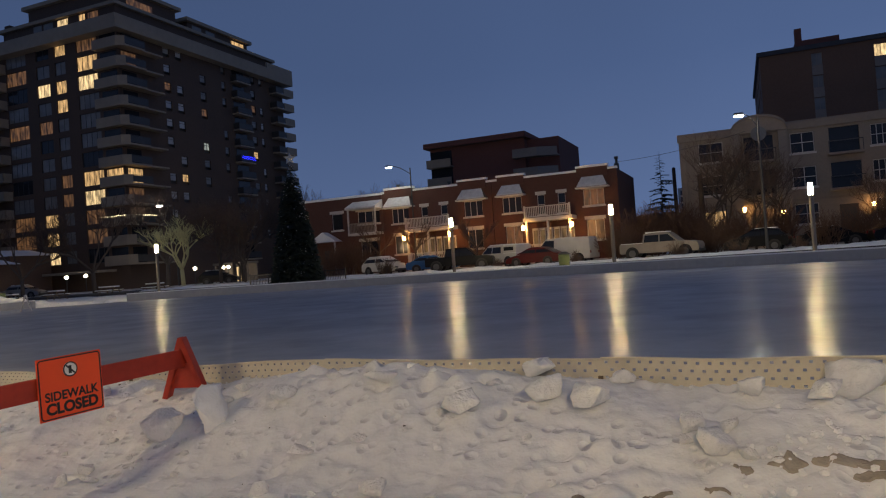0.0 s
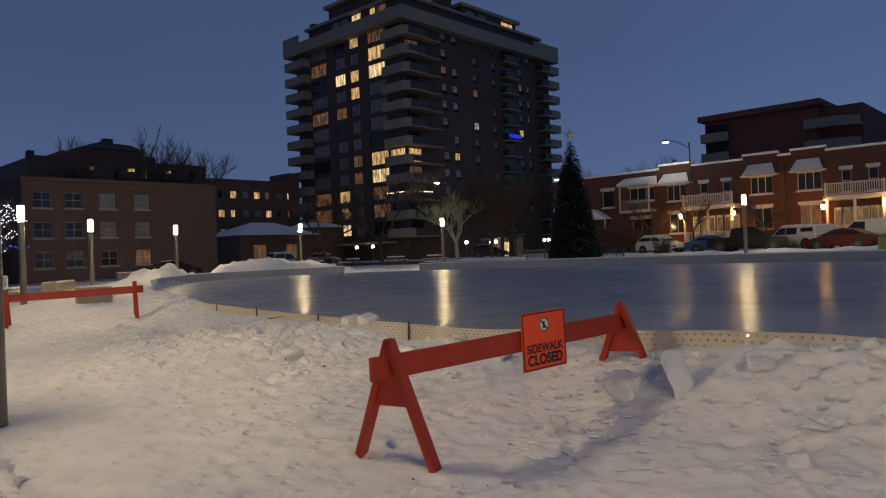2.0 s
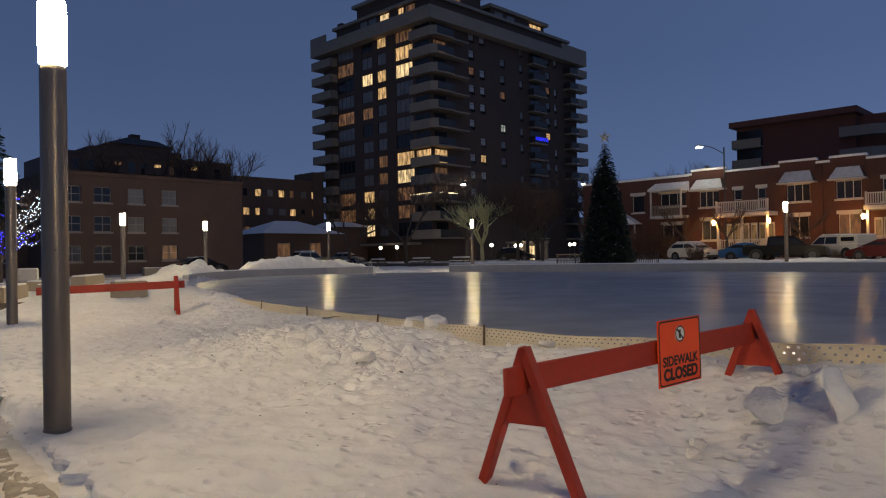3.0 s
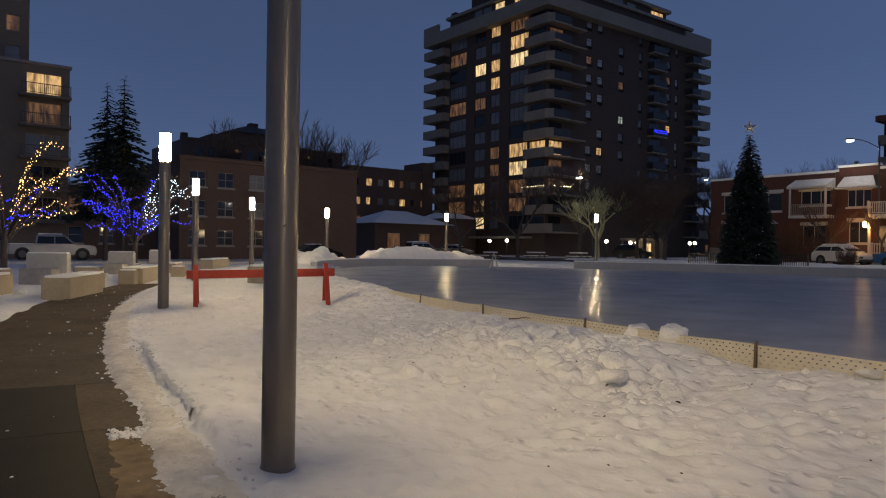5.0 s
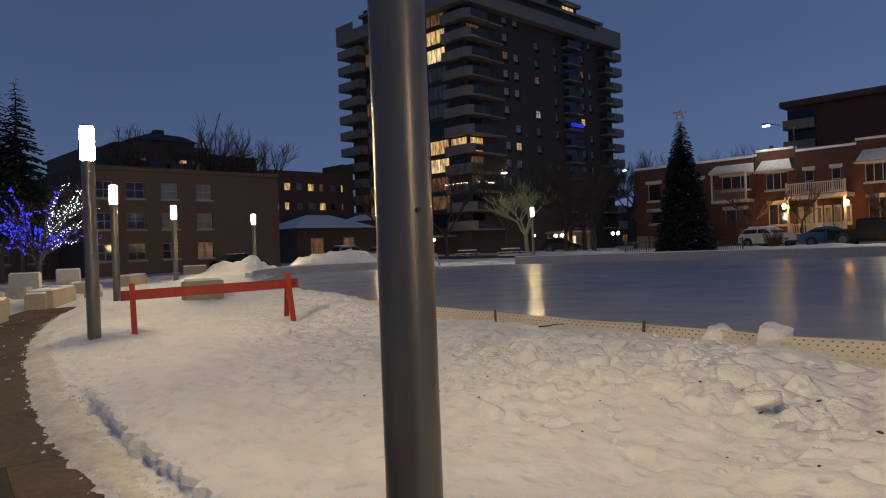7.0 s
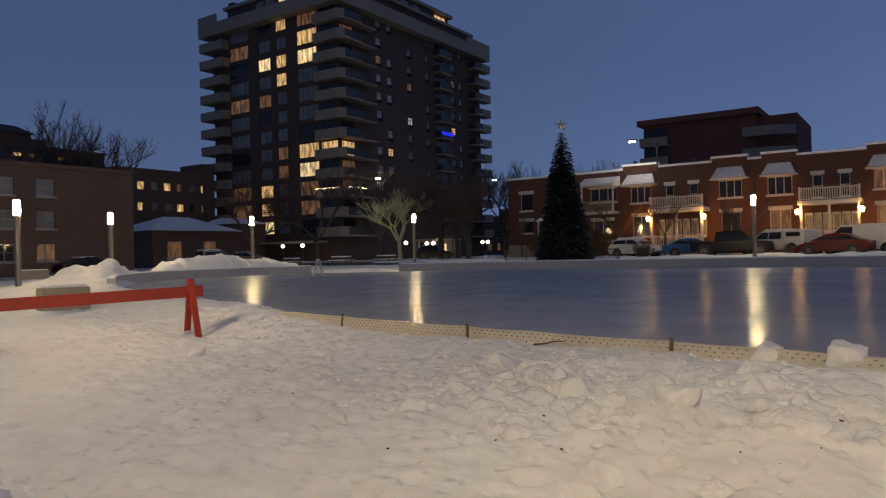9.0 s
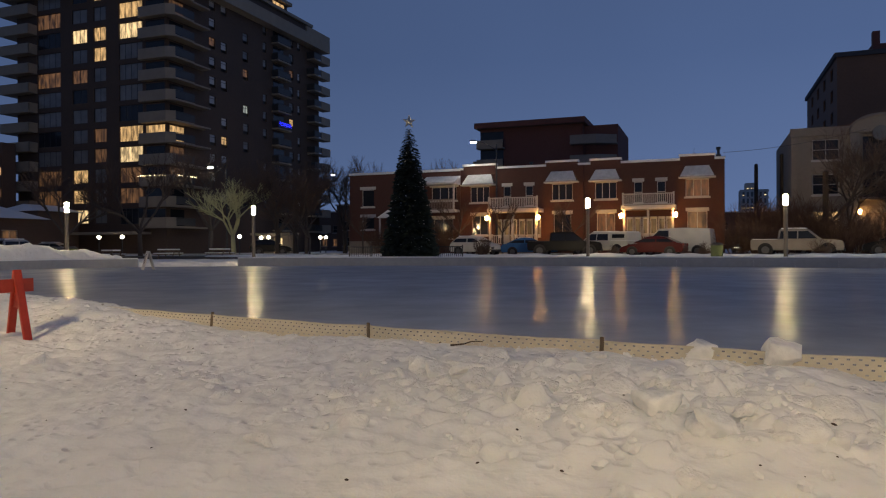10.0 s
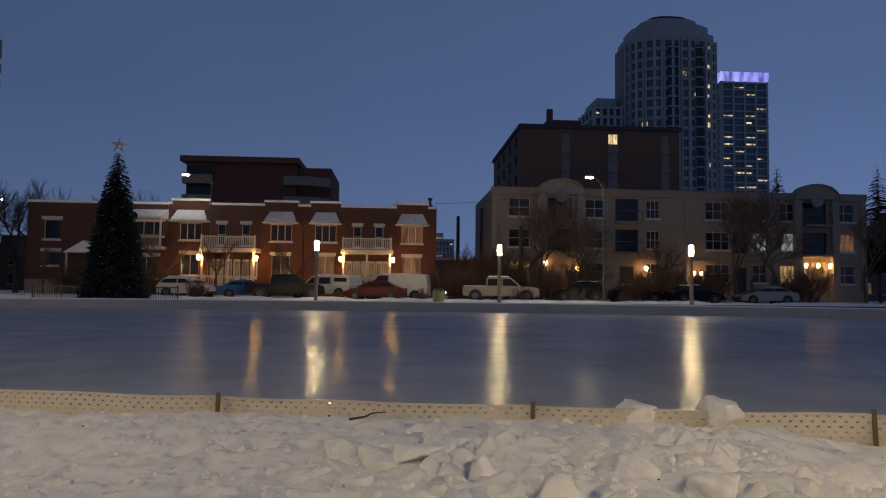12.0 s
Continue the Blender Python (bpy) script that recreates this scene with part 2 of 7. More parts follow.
glow("porch_glass", (1.0, 0.60, 0.22), 0.08, 0.9, 2.2)
glow("window_faint", (1.0, 0.36, 0.13), 0.09, 0.8, 2.4)
glow("window_white", (0.85, 0.92, 0.80), 0.26, 0.9, 1.6)
glow("window_far", (1.0, 0.78, 0.45), 0.65, 0.9, 0.5)
glow("blue_led", (0.02, 0.025, 1.0), 5.0)
glow("white_led", (0.75, 0.86, 1.0), 5.0)
glow("gold_led", (1.0, 0.58, 0.20), 4.5)
glow("crown_lights", (0.32, 0.32, 1.0), 1.0, 0.9, 0.15)
glow("fairy_white", (1.0, 0.78, 0.45), 7.0)
glow("garden_light", (1.0, 0.86, 0.62), 14.0)
glow("headlight", (1.0, 0.93, 0.75), 60.0)
glow("tail_light", (1.0, 0.03, 0.02), 10.0)

# rink ice: scuffed and milky, with a wet-looking gloss and shallow ripples
ice_mat = mat("ice", (0.34, 0.36, 0.40), 0.6, var=0.30, scale=0.9, big=0.13, spec=0.0)
nt = ice_mat.node_tree
pb = nt.nodes["Principled BSDF"]
itc = nt.nodes.new("ShaderNodeTexCoord")


def ice_noise(scale, detail, rough=0.55):
    n = nt.nodes.new("ShaderNodeTexNoise")
    n.inputs["Scale"].default_value = scale
    n.inputs["Detail"].default_value = detail
    n.inputs["Roughness"].default_value = rough
    nt.links.new(itc.outputs["Object"], n.inputs["Vector"])
    return n.outputs["Fac"]


def ice_bump(height, dist, below=None):
    b = nt.nodes.new("ShaderNodeBump")
    b.inputs["Strength"].default_value = 1.0
    b.inputs["Distance"].default_value = dist
    nt.links.new(height, b.inputs["Height"])
    if below:
        nt.links.new(below, b.inputs["Normal"])
    return b.outputs["Normal"]


ripples = ice_bump(ice_noise(13.0, 2.0), ICE_RIPPLE, ice_bump(ice_noise(2.2, 2.0), ICE_SWELL))
igl = nt.nodes.new("ShaderNodeBsdfGlossy")
igl.inputs["Color"].default_value = (0.92, 0.93, 0.95, 1)
igl.inputs["Roughness"].default_value = ICE_ROUGH
nt.links.new(ripples, igl.inputs["Normal"])
ifac = nt.nodes.new("ShaderNodeMapRange")          # scuffed patches shine less
ifac.inputs["From Min"].default_value = 0.42
ifac.inputs["From Max"].default_value = 0.58
ifac.inputs["To Min"].default_value = ICE_GLOSS * 0.2
ifac.inputs["To Max"].default_value = ICE_GLOSS * 1.7
nt.links.new(ice_noise(0.6, 9.0, 0.68), ifac.inputs["Value"])
imix = nt.nodes.new("ShaderNodeMixShader")
nt.links.new(ifac.outputs["Result"], imix.inputs[0])
nt.links.new(igl.outputs[0], imix.inputs[2])
ihz = nt.nodes.new("ShaderNodeBsdfGlossy")
ihz.inputs["Color"].default_value = (0.90, 0.92, 0.95, 1)
ihz.inputs["Roughness"].default_value = 0.42
ibase = nt.nodes.new("ShaderNodeMixShader")
ibase.inputs[0].default_value = ICE_HAZE
nt.links.new(pb.outputs[0], ibase.inputs[1])
nt.links.new(ihz.outputs[0], ibase.inputs[2])
nt.links.new(ibase.outputs[0], imix.inputs[1])
nt.links.new(imix.outputs[0], nt.nodes["Material Output"].inputs["Surface"])


# ---- mesh tools ----
class Shape:
    """Vertices and faces gathered for one mesh."""

    def __init__(self):
        self.v, self.f = [], []

    def add(self, verts, faces, m=None):
        k = len(self.v)
        self.v += [tuple(m @ Vector(p)) if m else tuple(p) for p in verts]
        self.f += [tuple(i + k for i in f) for f in faces]
        return self

    def box(self, x0, y0, z0, x1, y1, z1, m=None):
        vs = [(x, y, z) for z in (z0, z1) for x, y in ((x0, y0), (x1, y0), (x1, y1), (x0, y1))]
        return self.add(vs, [(3, 2, 1, 0), (4, 5, 6, 7), (0, 1, 5, 4), (1, 2, 6, 5), (2, 3, 7, 6), (3, 0, 4, 7)], m)

    def prism(self, poly, z0, z1, m=None):
        n = len(poly)
        vs = [(x, y, z0) for x, y in poly] + [(x, y, z1) for x, y in poly]
        return self.add(vs, [tuple(range(n))[::-1], tuple(range(n, 2 * n))] + [(i, (i + 1) % n, n + (i + 1) % n, n + i) for i in range(n)], m)

    def tube(self, p, q, r0, r1, n=6, caps=True, m=None):
        p, q = Vector(p), Vector(q)
        d = (q - p).normalized()
        a = d.orthogonal().normalized()
        b = d.cross(a)
        ring = [a * math.cos(2 * math.pi * i / n) + b * math.sin(2 * math.pi * i / n) for i in range(n)]
        vs = [p + w * r0 for w in ring] + [q + w * r1 for w in ring]
        fs = [(i, (i + 1) % n, n + (i + 1) % n, n + i) for i in range(n)]
        if caps:
            fs += [tuple(range(n))[::-1], tuple(range(n, 2 * n))]
        return self.add(vs, fs, m)

    def lathe(self, prof, n=24, m=None):
        """prof: (radius, z) from bottom to top, turned round z."""
        vs = [(r * math.cos(2 * math.pi * i / n), r * math.sin(2 * math.pi * i / n), z) for r, z in prof for i in range(n)]
        fs = [(j * n + i, j * n + (i + 1) % n, (j + 1) * n + (i + 1) % n, (j + 1) * n + i) for j in range(len(prof) - 1) for i in range(n)]
        fs += [tuple(range(n))[::-1], tuple(range((len(prof) - 1) * n, len(prof) * n))]
        return self.add(vs, fs, m)

    def mesh(self, name, material, bevel=0.0, smooth=False, weld=False):
        me = bpy.data.meshes.new(name)
        me.from_pydata(self.v, [], self.f)
        if bevel or weld:
            bm = bmesh.new()
            bm.from_mesh(me)
            if weld:
                bmesh.ops.remove_doubles(bm, verts=bm.verts[:], dist=0.0005)
        if bevel:
            bmesh.ops.bevel(bm, geom=bm.edges[:], offset=bevel, segments=2, affect="EDGES")
        if bevel or weld:
            bm.to_mesh(me)
            bm.free()
        if smooth:
            me.polygons.foreach_set("use_smooth", [True] * len(me.polygons))
        me.materials.append(MATS[material] if isinstance(material, str) else material)
        me.update()
        return me


def part(name, shape, material, parent, label="", bevel=0.0, smooth=False, weld=False):
    ob = new(name, shape.mesh(name, material, bevel, smooth, weld) if isinstance(shape, Shape) else shape)
    ob.parent = parent
    if label:
        ob["label"] = label
    return ob


def thing(name, m, label, category, group="", kind=""):
    ob = new(name)
    ob.empty_display_size = 0.2
    ob.matrix_world = m
    return tagged(ob, label, category, group, kind)


def solid(name, shape, material, m, label, category, group="", kind="", bevel=0.0, smooth=False):
    ob = new(name, shape.mesh(name, material, bevel, smooth))
    ob.matrix_world = m
    return tagged(ob, label, category, group, kind)


# plan axes: the rink's long axis lies 30 degrees off, the streets 22 degrees
RU, RN = Vector((math.cos(radians(30)), -0.5, 0)), Vector((0.5, math.cos(radians(30)), 0))
SU, SN = Vector((math.cos(radians(22)), -math.sin(radians(22)), 0)), Vector((math.sin(radians(22)), math.cos(radians(22)), 0))
RINK_U, RINK_N, RINK_A, RINK_B, ICE_Z = -12.0, 21.5, 35.5, 14.9, 0.35


def rink_pt(ang, w=0.0):
    """A point w metres outside the ice edge."""
    p = RU * (RINK_U + (RINK_A + w) * math.cos(ang)) + RN * (RINK_N + (RINK_B + w) * math.sin(ang))
    return p.x, p.y


def rink_w(x, y):
    """About how far a place lies outside the ice edge."""
    du = (x * RU.x + y * RU.y - RINK_U)
    dn = (x * RN.x + y * RN.y - RINK_N)
    w = 0.0
    for _ in range(6):
        a, b = RINK_A + w, RINK_B + w
        f = math.sqrt((du / a) ** 2 + (dn / b) ** 2)
        if f < 1e-6:
            return -RINK_B
        g = f / math.sqrt((du / a / a) ** 2 + (dn / b / b) ** 2) if f > 0 else 1
        w += (f - 1) * g * f
        if w < -RINK_B + 1:
            return -RINK_B + 1
    return w


def street(s, d, z=0.0, rz=0.0):
    """A pose by the street grid: s along, d away from the walk."""
    p = SU * s + SN * d
    return pose(p.x, p.y, z, 0, 0, -22 + rz)


def sstep(a, b, x):
    t = min(1, max(0, (x - a) / (b - a)))
    return t * t * (3 - 2 * t)


# ---- ground ----
def margin(un):
    """How far out the trodden snow reaches over the walkway."""
    return 6.32 - 0.15 * math.exp(-((un + 13.2) / 1.3) ** 2) + 0.07 * noise.noise((un * 1.7, 1.3, 2)) + 0.06 * noise.noise((un * 6.0, 7.7, 2)) + 0.04 * noise.noise((un * 15.0, 2.7, 2))


def ledge_w(un):
    """Where the ploughed snow breaks off towards the walkway."""
    return 5.77 + 0.07 * noise.noise((un * 0.9, 3.1, 0)) + 0.13 * abs(noise.noise((un * 3.3, 9.1, 0))) + 0.06 * noise.noise((un * 7.0, 4.1, 0))


def ground_z(x, y, fine=True):
    un, nn = x * RU.x + y * RU.y, x * RN.x + y * RN.y
    w = rink_w(x, y)
    far = sstep(6, 40, nn)
    base = 0.36 * far + 0.3 * sstep(44, 62, x * SN.x + y * SN.y) + 0.25 * sstep(-30, -46, un) * (1 - far)
    if w < 0.02:
        return 0.16
    near = 1 - sstep(12, 16, nn)
    # walkway bed, trampled strip, ploughed edge, snow field, bank at the fence
    edge = ledge_w(un)
    z = base
    if near > 0:
        zz = -0.10
        brim = margin(un)
        zz += 0.045 * sstep(6.35, 6.15, w) + 0.04 * sstep(brim + 0.05, brim - 0.05, w)
        zz += sstep(edge + 0.02, edge - 0.02, w) * (0.12 * sstep(-10.9, -12.0, un) * sstep(-18.0, -16.3, un) + 0.07 * sstep(-10.6, -10.1, un) * sstep(-6.6, -7.6, un))
        zz += 0.07 * sstep(edge + 0.5, edge - 0.3, w) * sstep(-16.0, -18.5, un)
        zz -= 0.11 * math.exp(-((un + 6.6) / 2.2) ** 2 - ((nn - 3.4) / 1.9) ** 2) + 0.07 * math.exp(-((un + 6.9) / 0.9) ** 2 - ((nn - 6.1) / 0.8) ** 2)
        zz += 0.05 * sstep(8.2, 8.7, w)
        zz += 0.05 * sstep(5.0, 2.5, w) + (0.20 + 0.21 * sstep(-10.5, -5.5, un) + 0.10 * sstep(-17, -22, un)) * sstep(1.9, 0.35, w)
        zz += 0.16 * sstep(-19, -24, un) * sstep(6.2, 5.2, w)
        zz += 0.04 * sstep(1.0, 0.4, w) * sstep(-11.0, -8.5, un) * sstep(-1.5, -4.0, un)
        # heap of broken snow
        heap = math.exp(-((un + 13.0) / 2.7) ** 2 - ((w - 1.9) / 1.2) ** 2)
        heap2 = math.exp(-((un + 1.0) / 2.6) ** 2 - ((w - 1.5) / 0.9) ** 2)
        heap3 = math.exp(-((un + 4.5) / 1.6) ** 2 - ((w - 0.7) / 0.8) ** 2)
        zz += 0.20 * heap + 0.10 * heap2 + 0.19 * heap3
        z = base * (1 - near) + near * (zz + base * 0.6)
        if fine and w < 6.3:
            on = sstep(6.3, 5.4, w)
            z += on * (0.04 * noise.noise((un * 0.8, nn * 0.8, 1)) + 0.03 * noise.noise((un * 2.1, nn * 2.1, 5)) + 0.024 * noise.noise((un * 5.2, nn * 5.2, 2)))
            worn = 0.55 + 0.6 * max(0, min(1, noise.noise((un * 0.35, nn * 0.5, 11)) * 1.6 + 0.45))
            for fu, fv, q in ((2.5, 3.0, 7), (3.6, 3.3, 17)):
                dist, pts = noise.voronoi((un * fu, nn * fv, q))
                z -= on * worn * (0.025 + 0.075 * max(0, noise.cell(pts[0] * 7.3))) * sstep(0.34, 0.17, dist[0])
            clump = noise.voronoi((un * 6.4, nn * 7.0, 3))[0][0]
            z += on * 0.022 * sstep(0.42, 0.12, clump) * sstep(-0.25, 0.35, noise.noise((un * 0.6, nn * 0.7, 21)))
            rub = max(heap, 0.5 * heap2, 0.4 * heap3)
            if rub > 0.05:
                c = noise.voronoi((un * 3.9 + 0.5 * noise.noise((un, nn, 3)), nn * 4.4, 4))[0]
                z += rub * 0.19 * (min(1, (c[1] - c[0]) * 1.6) - 0.4) * (0.5 + noise.cell((math.floor(un * 4), math.floor(nn * 4), 1)))
    # drifts ploughed up outside the far end of the rink
    if w > 0.3:
        k = sstep(0.35, 1.6, w)
        z += k * (1.35 * math.exp(-((un + 49.0) / 3.2) ** 2 - ((nn - 21.8) / 3.6) ** 2) + 0.95 * math.exp(-((un + 45.0) / 3.2) ** 2 - ((nn - 14.0) / 2.4) ** 2))
        z += k * 0.55 * math.exp(-((un + 50.5) / 3.0) ** 2 - ((nn - 26.5) / 2.0) ** 2) + k * 0.35 * math.exp(-((un + 39.0) / 3.0) ** 2 - ((nn - 9.8) / 1.6) ** 2)
    if fine and w < 40 and near < 1:
        z += 0.05 * noise.noise((x * 0.7, y * 0.7, 8)) + ((0.34 * noise.noise((x * 0.9, y * 0.9, 2)) + 0.20 * noise.noise((x * 2.3, y * 2.3, 2))) * sstep(0.4, 1.4, w) if -57 < un < -36 and nn < 30 else 0)
    return z


def spaced(stops):
    out = []
    for a, b, k in stops:
        out += list(np.linspace(a, b, k, endpoint=False))
    return out + [stops[-1][1]]


GU = spaced([(-3000, -300, 6), (-300, -70, 12), (-70, -56, 24), (-56, -40, 90), (-40, -24, 60), (-24, -18, 90), (-18, 3, 620), (3, 20, 44), (20, 100, 12), (100, 3000, 8)])
GN = spaced([(-3000, -60, 6), (-60, -6, 12), (-6, -0.4, 16), (-0.4, 1.5, 50), (1.5, 8.4, 205), (8.4, 30, 115), (30, 48, 18), (48, 120, 20), (120, 3000, 8)])
gs = Shape()
for nv in GN:
    for uv in GU:
        p = RU * uv + RN * nv
        gs.v.append((p.x, p.y, ground_z(p.x, p.y)))
W = len(GU)
gs.f = [(j * W + i, j * W + i + 1, (j + 1) * W + i + 1, (j + 1) * W + i) for j in range(len(GN) - 1) for i in range(W - 1)]
solid("ground", gs, "snow", Matrix(), "trampled snow over the park ground", "ground", kind="structure", smooth=True)
# ice sheet, kerb wall round it, pavement
ang = [2 * math.pi * i / 160 for i in range(160)]
ice = Shape().prism([rink_pt(a, 0.12) for a in ang], 0.20, ICE_Z)
solid("ice_rink", ice, ice_mat, Matrix(), "dark scuffed ice sheet of an oval outdoor rink", "ice rink", kind="structure")


def ring(a0, a1, n, w0, w1, z0, z1):
    """A low wall that follows the rink's edge between two angles (degrees)."""
    s = Shape()
    for i in range(n + 1):
        a = radians(a0 + (a1 - a0) * i / n)
        for w, z in ((w0, z0), (w0, z1), (w1, z1), (w1, z0)):
            s.v.append((*rink_pt(a, w), z))
    for i in range(n):
        for j in range(4):
            s.f.append((i * 4 + j, i * 4 + (j + 1) % 4, i * 4 + 4 + (j + 1) % 4, i * 4 + 4 + j))
    s.f += [(3, 2, 1, 0), tuple(n * 4 + j for j in range(4))]
    return s


kerb = thing("rink_wall", Matrix(), "low pale concrete wall round the rink, snow on its top", "rink wall", kind="structure")
for a0, a1 in ((-14, 146), (161, 226)):
    k = max(2, round((a1 - a0) / 2.86))
    for i in range(k):
        b0, b1 = a0 + (a1 - a0) * i / k, a0 + (a1 - a0) * (i + 1) / k
        part("wall_panel", ring(b0 + 0.004, b1 - 0.004, 3, 0.10, 0.42, 0.1, 0.80), "rink_concrete", kerb)
    part("wall_snow", ring(a0, a1, 60, 0.13, 0.40, 0.804, 0.86), "clean_snow", kerb, "thin crust of snow on the wall")

pave = solid("pavement", ring(196, 300, 90, 6.2, 8.6, -0.16, -0.088), "wet_concrete", Matrix(), "damp concrete walkway with patches of snow", "pavement", kind="structure")
for i in range(31):
    c0, c1 = 200.4 + 3.0 * i + 0.008, 203.4 + 3.0 * i - 0.008
    if c0 < 266.3:
        part("slab", ring(c0, c1, 3, 6.02, 7.93, -0.09, -0.05), "wet_concrete", pave)
    else:
        part("slab", ring(c0, c1, 3, 6.02, 6.666, -0.09, -0.05), "wet_concrete", pave)
        part("granite_slab", ring(c0, c1, 3, 6.672, 7.93, -0.09, -0.046), "granite", pave, "dark granite paving slab")
# broken upright faces of the ploughed ledge
lf = random.Random(83)
for a0, a1 in ((264.4, 269.7), (272.8, 275.4)):
    n = round((a1 - a0) * 22)
    face = Shape()
    for i in range(n + 1):
        a = radians(a0 + (a1 - a0) * i / n)
        x, y = rink_pt(a, 5.8)
        e = ledge_w(x * RU.x + y * RU.y)
        top = ground_z(*rink_pt(a, e - 0.12), False) + 0.012 + lf.uniform(-0.008, 0.010)
        low = ground_z(*rink_pt(a, e + 0.10), False) - 0.02
        j = lf.uniform(-0.008, 0.012)
        for w, z in ((e - 0.15, top - 0.035), (e - 0.05, top + 0.006), (e + 0.015 + j, top - 0.004), (e + 0.032 + j, (top + low) / 2 + 0.02), (e + 0.012 + j * 0.5, low)):
            face.v.append((*rink_pt(a, w), z))
    face.f = [(i * 5 + k, i * 5 + k + 1, i * 5 + k + 6, i * 5 + k + 5) for i in range(n) for k in range(4)]
    solid("snow_ledge", face, "packed_snow", Matrix(), "broken upright edge of ploughed snow", "snow ledge", "snow ledges", kind="structure")
# grey trodden snow between the walkway and the ploughed ledge
tm = Shape()
TA = 420
for i in range(TA + 1):
    a = radians(251 + 24.5 * i / TA)
    x, y = rink_pt(a, 6.0)
    un = x * RU.x + y * RU.y
    w_in, w_out = 5.88 + 0.05 * noise.noise((un * 5.0, 3.0, 9)), margin(un) + 0.01
    for j in range(9):
        f = j / 8
        x, y = rink_pt(a, w_in + (w_out - w_in) * f)
        z = ground_z(x, y, False) + 0.010 + 0.014 * noise.noise((x * 9, y * 9, 1)) + 0.010 * noise.noise((x * 23, y * 23, 4))
        tm.v.append((x, y, max(z, -0.046 + 0.012 * noise.noise((x * 17, y * 17, 6))) if 0 < j < 8 else (-0.055 if j else ground_z(x, y, False) - 0.02)))
tm.f = [(i * 9 + j, i * 9 + j + 1, i * 9 + j + 10, i * 9 + j + 9) for i in range(TA) for j in range(8)]
solid("trodden_snow", tm, "trampled_snow", Matrix(), "grey trodden snow along the walkway's edge", "snow", kind="structure", smooth=True)


# ---- street, behind the park ----
def strip(s0, s1, d0, d1, z0, z1):
    return Shape().box(s0, d0, z0, s1, d1, z1)


solid("road", strip(-140, 120, 50.6, 61.0, -0.6, 0.64), "asphalt", pose(0, 0, 0, 0, 0, -22), "ploughed asphalt street with slush", "road", kind="structure")
solid("pavement_far", strip(-140, 120, 61.1, 64.6, -0.6, 0.78), "dirty_snow", pose(0, 0, 0, 0, 0, -22), "trodden snowy pavement before the houses", "pavement", kind="structure")
solid("road_side", strip(-68.0, -59.5, -60, 50, -0.6, 0.30), "dirty_snow", pose(0, 0, 0, 0, 0, -22), "snow-covered side street", "road", kind="structure")


# ---- buildings ----
def panel(sh, M, w, h, holes, d=0.22):
    """A wall front of w by h with rectangular holes and their reveals; M takes (along, inwards, up)."""
    xs = sorted({0.0, w, *[v for a in holes for v in (a[0], a[2])]})
    zs = sorted({0.0, h, *[v for a in holes for v in (a[1], a[3])]})
    for i in range(len(xs) - 1):
        for j in range(len(zs) - 1):
            cx, cz = (xs[i] + xs[i + 1]) / 2, (zs[j] + zs[j + 1]) / 2
            if any(a[0] < cx < a[2] and a[1] < cz < a[3] for a in holes):
                continue
            sh.add([(xs[i], 0, zs[j]), (xs[i + 1], 0, zs[j]), (xs[i + 1], 0, zs[j + 1]), (xs[i], 0, zs[j + 1])], [(0, 1, 2, 3)], M)
    for x0, z0, x1, z1 in holes:
        sh.add([(x0, 0, z0), (x1, 0, z0), (x1, 0, z1), (x0, 0, z1), (x0, d, z0), (x1, d, z0), (x1, d, z1), (x0, d, z1)],
               [(0, 4, 5, 1), (1, 5, 6, 2), (2, 6, 7, 3), (3, 7, 4, 0)], M)
    return sh


def window(house, M, x0, z0, x1, z1, pane="glass_dark", cols=1, rows=1, frame_mat="trim_white", sill=True, d=0.12, sill_mat="trim_white", bar=0.055, name="window"):
    """A window in the opening: frame with bars, sill and one pane."""
    f = Shape()
    xs = [x0 + (x1 - x0) * i / cols for i in range(cols + 1)]
    zs = [z0 + (z1 - z0) * i / rows for i in range(rows + 1)]
    lo, hi = (lambda i: bar if i == 0 else bar / 2), (lambda i, n: bar if i == n - 1 else bar / 2)
    holes = [(xs[i] + lo(i) - x0, zs[j] + lo(j) - z0, xs[i + 1] - hi(i, cols) - x0, zs[j + 1] - hi(j, rows) - z0) for i in range(cols) for j in range(rows)]
    panel(f, M @ Matrix.Translation((x0, d, z0)), x1 - x0, z1 - z0, holes, 0.05)
    ob = part(name, f, frame_mat, house, weld=True)
    part("pane", Shape().box(x0 + 0.02, d + 0.025, z0 + 0.02, x1 - 0.02, d + 0.037, z1 - 0.02, M), pane, ob)
    if sill:
        part("window_sill", Shape().box(x0 - 0.12, -0.10, z0 - 0.16, x1 + 0.12, d - 0.003, z0 - 0.003, M), sill_mat, ob)
    return ob


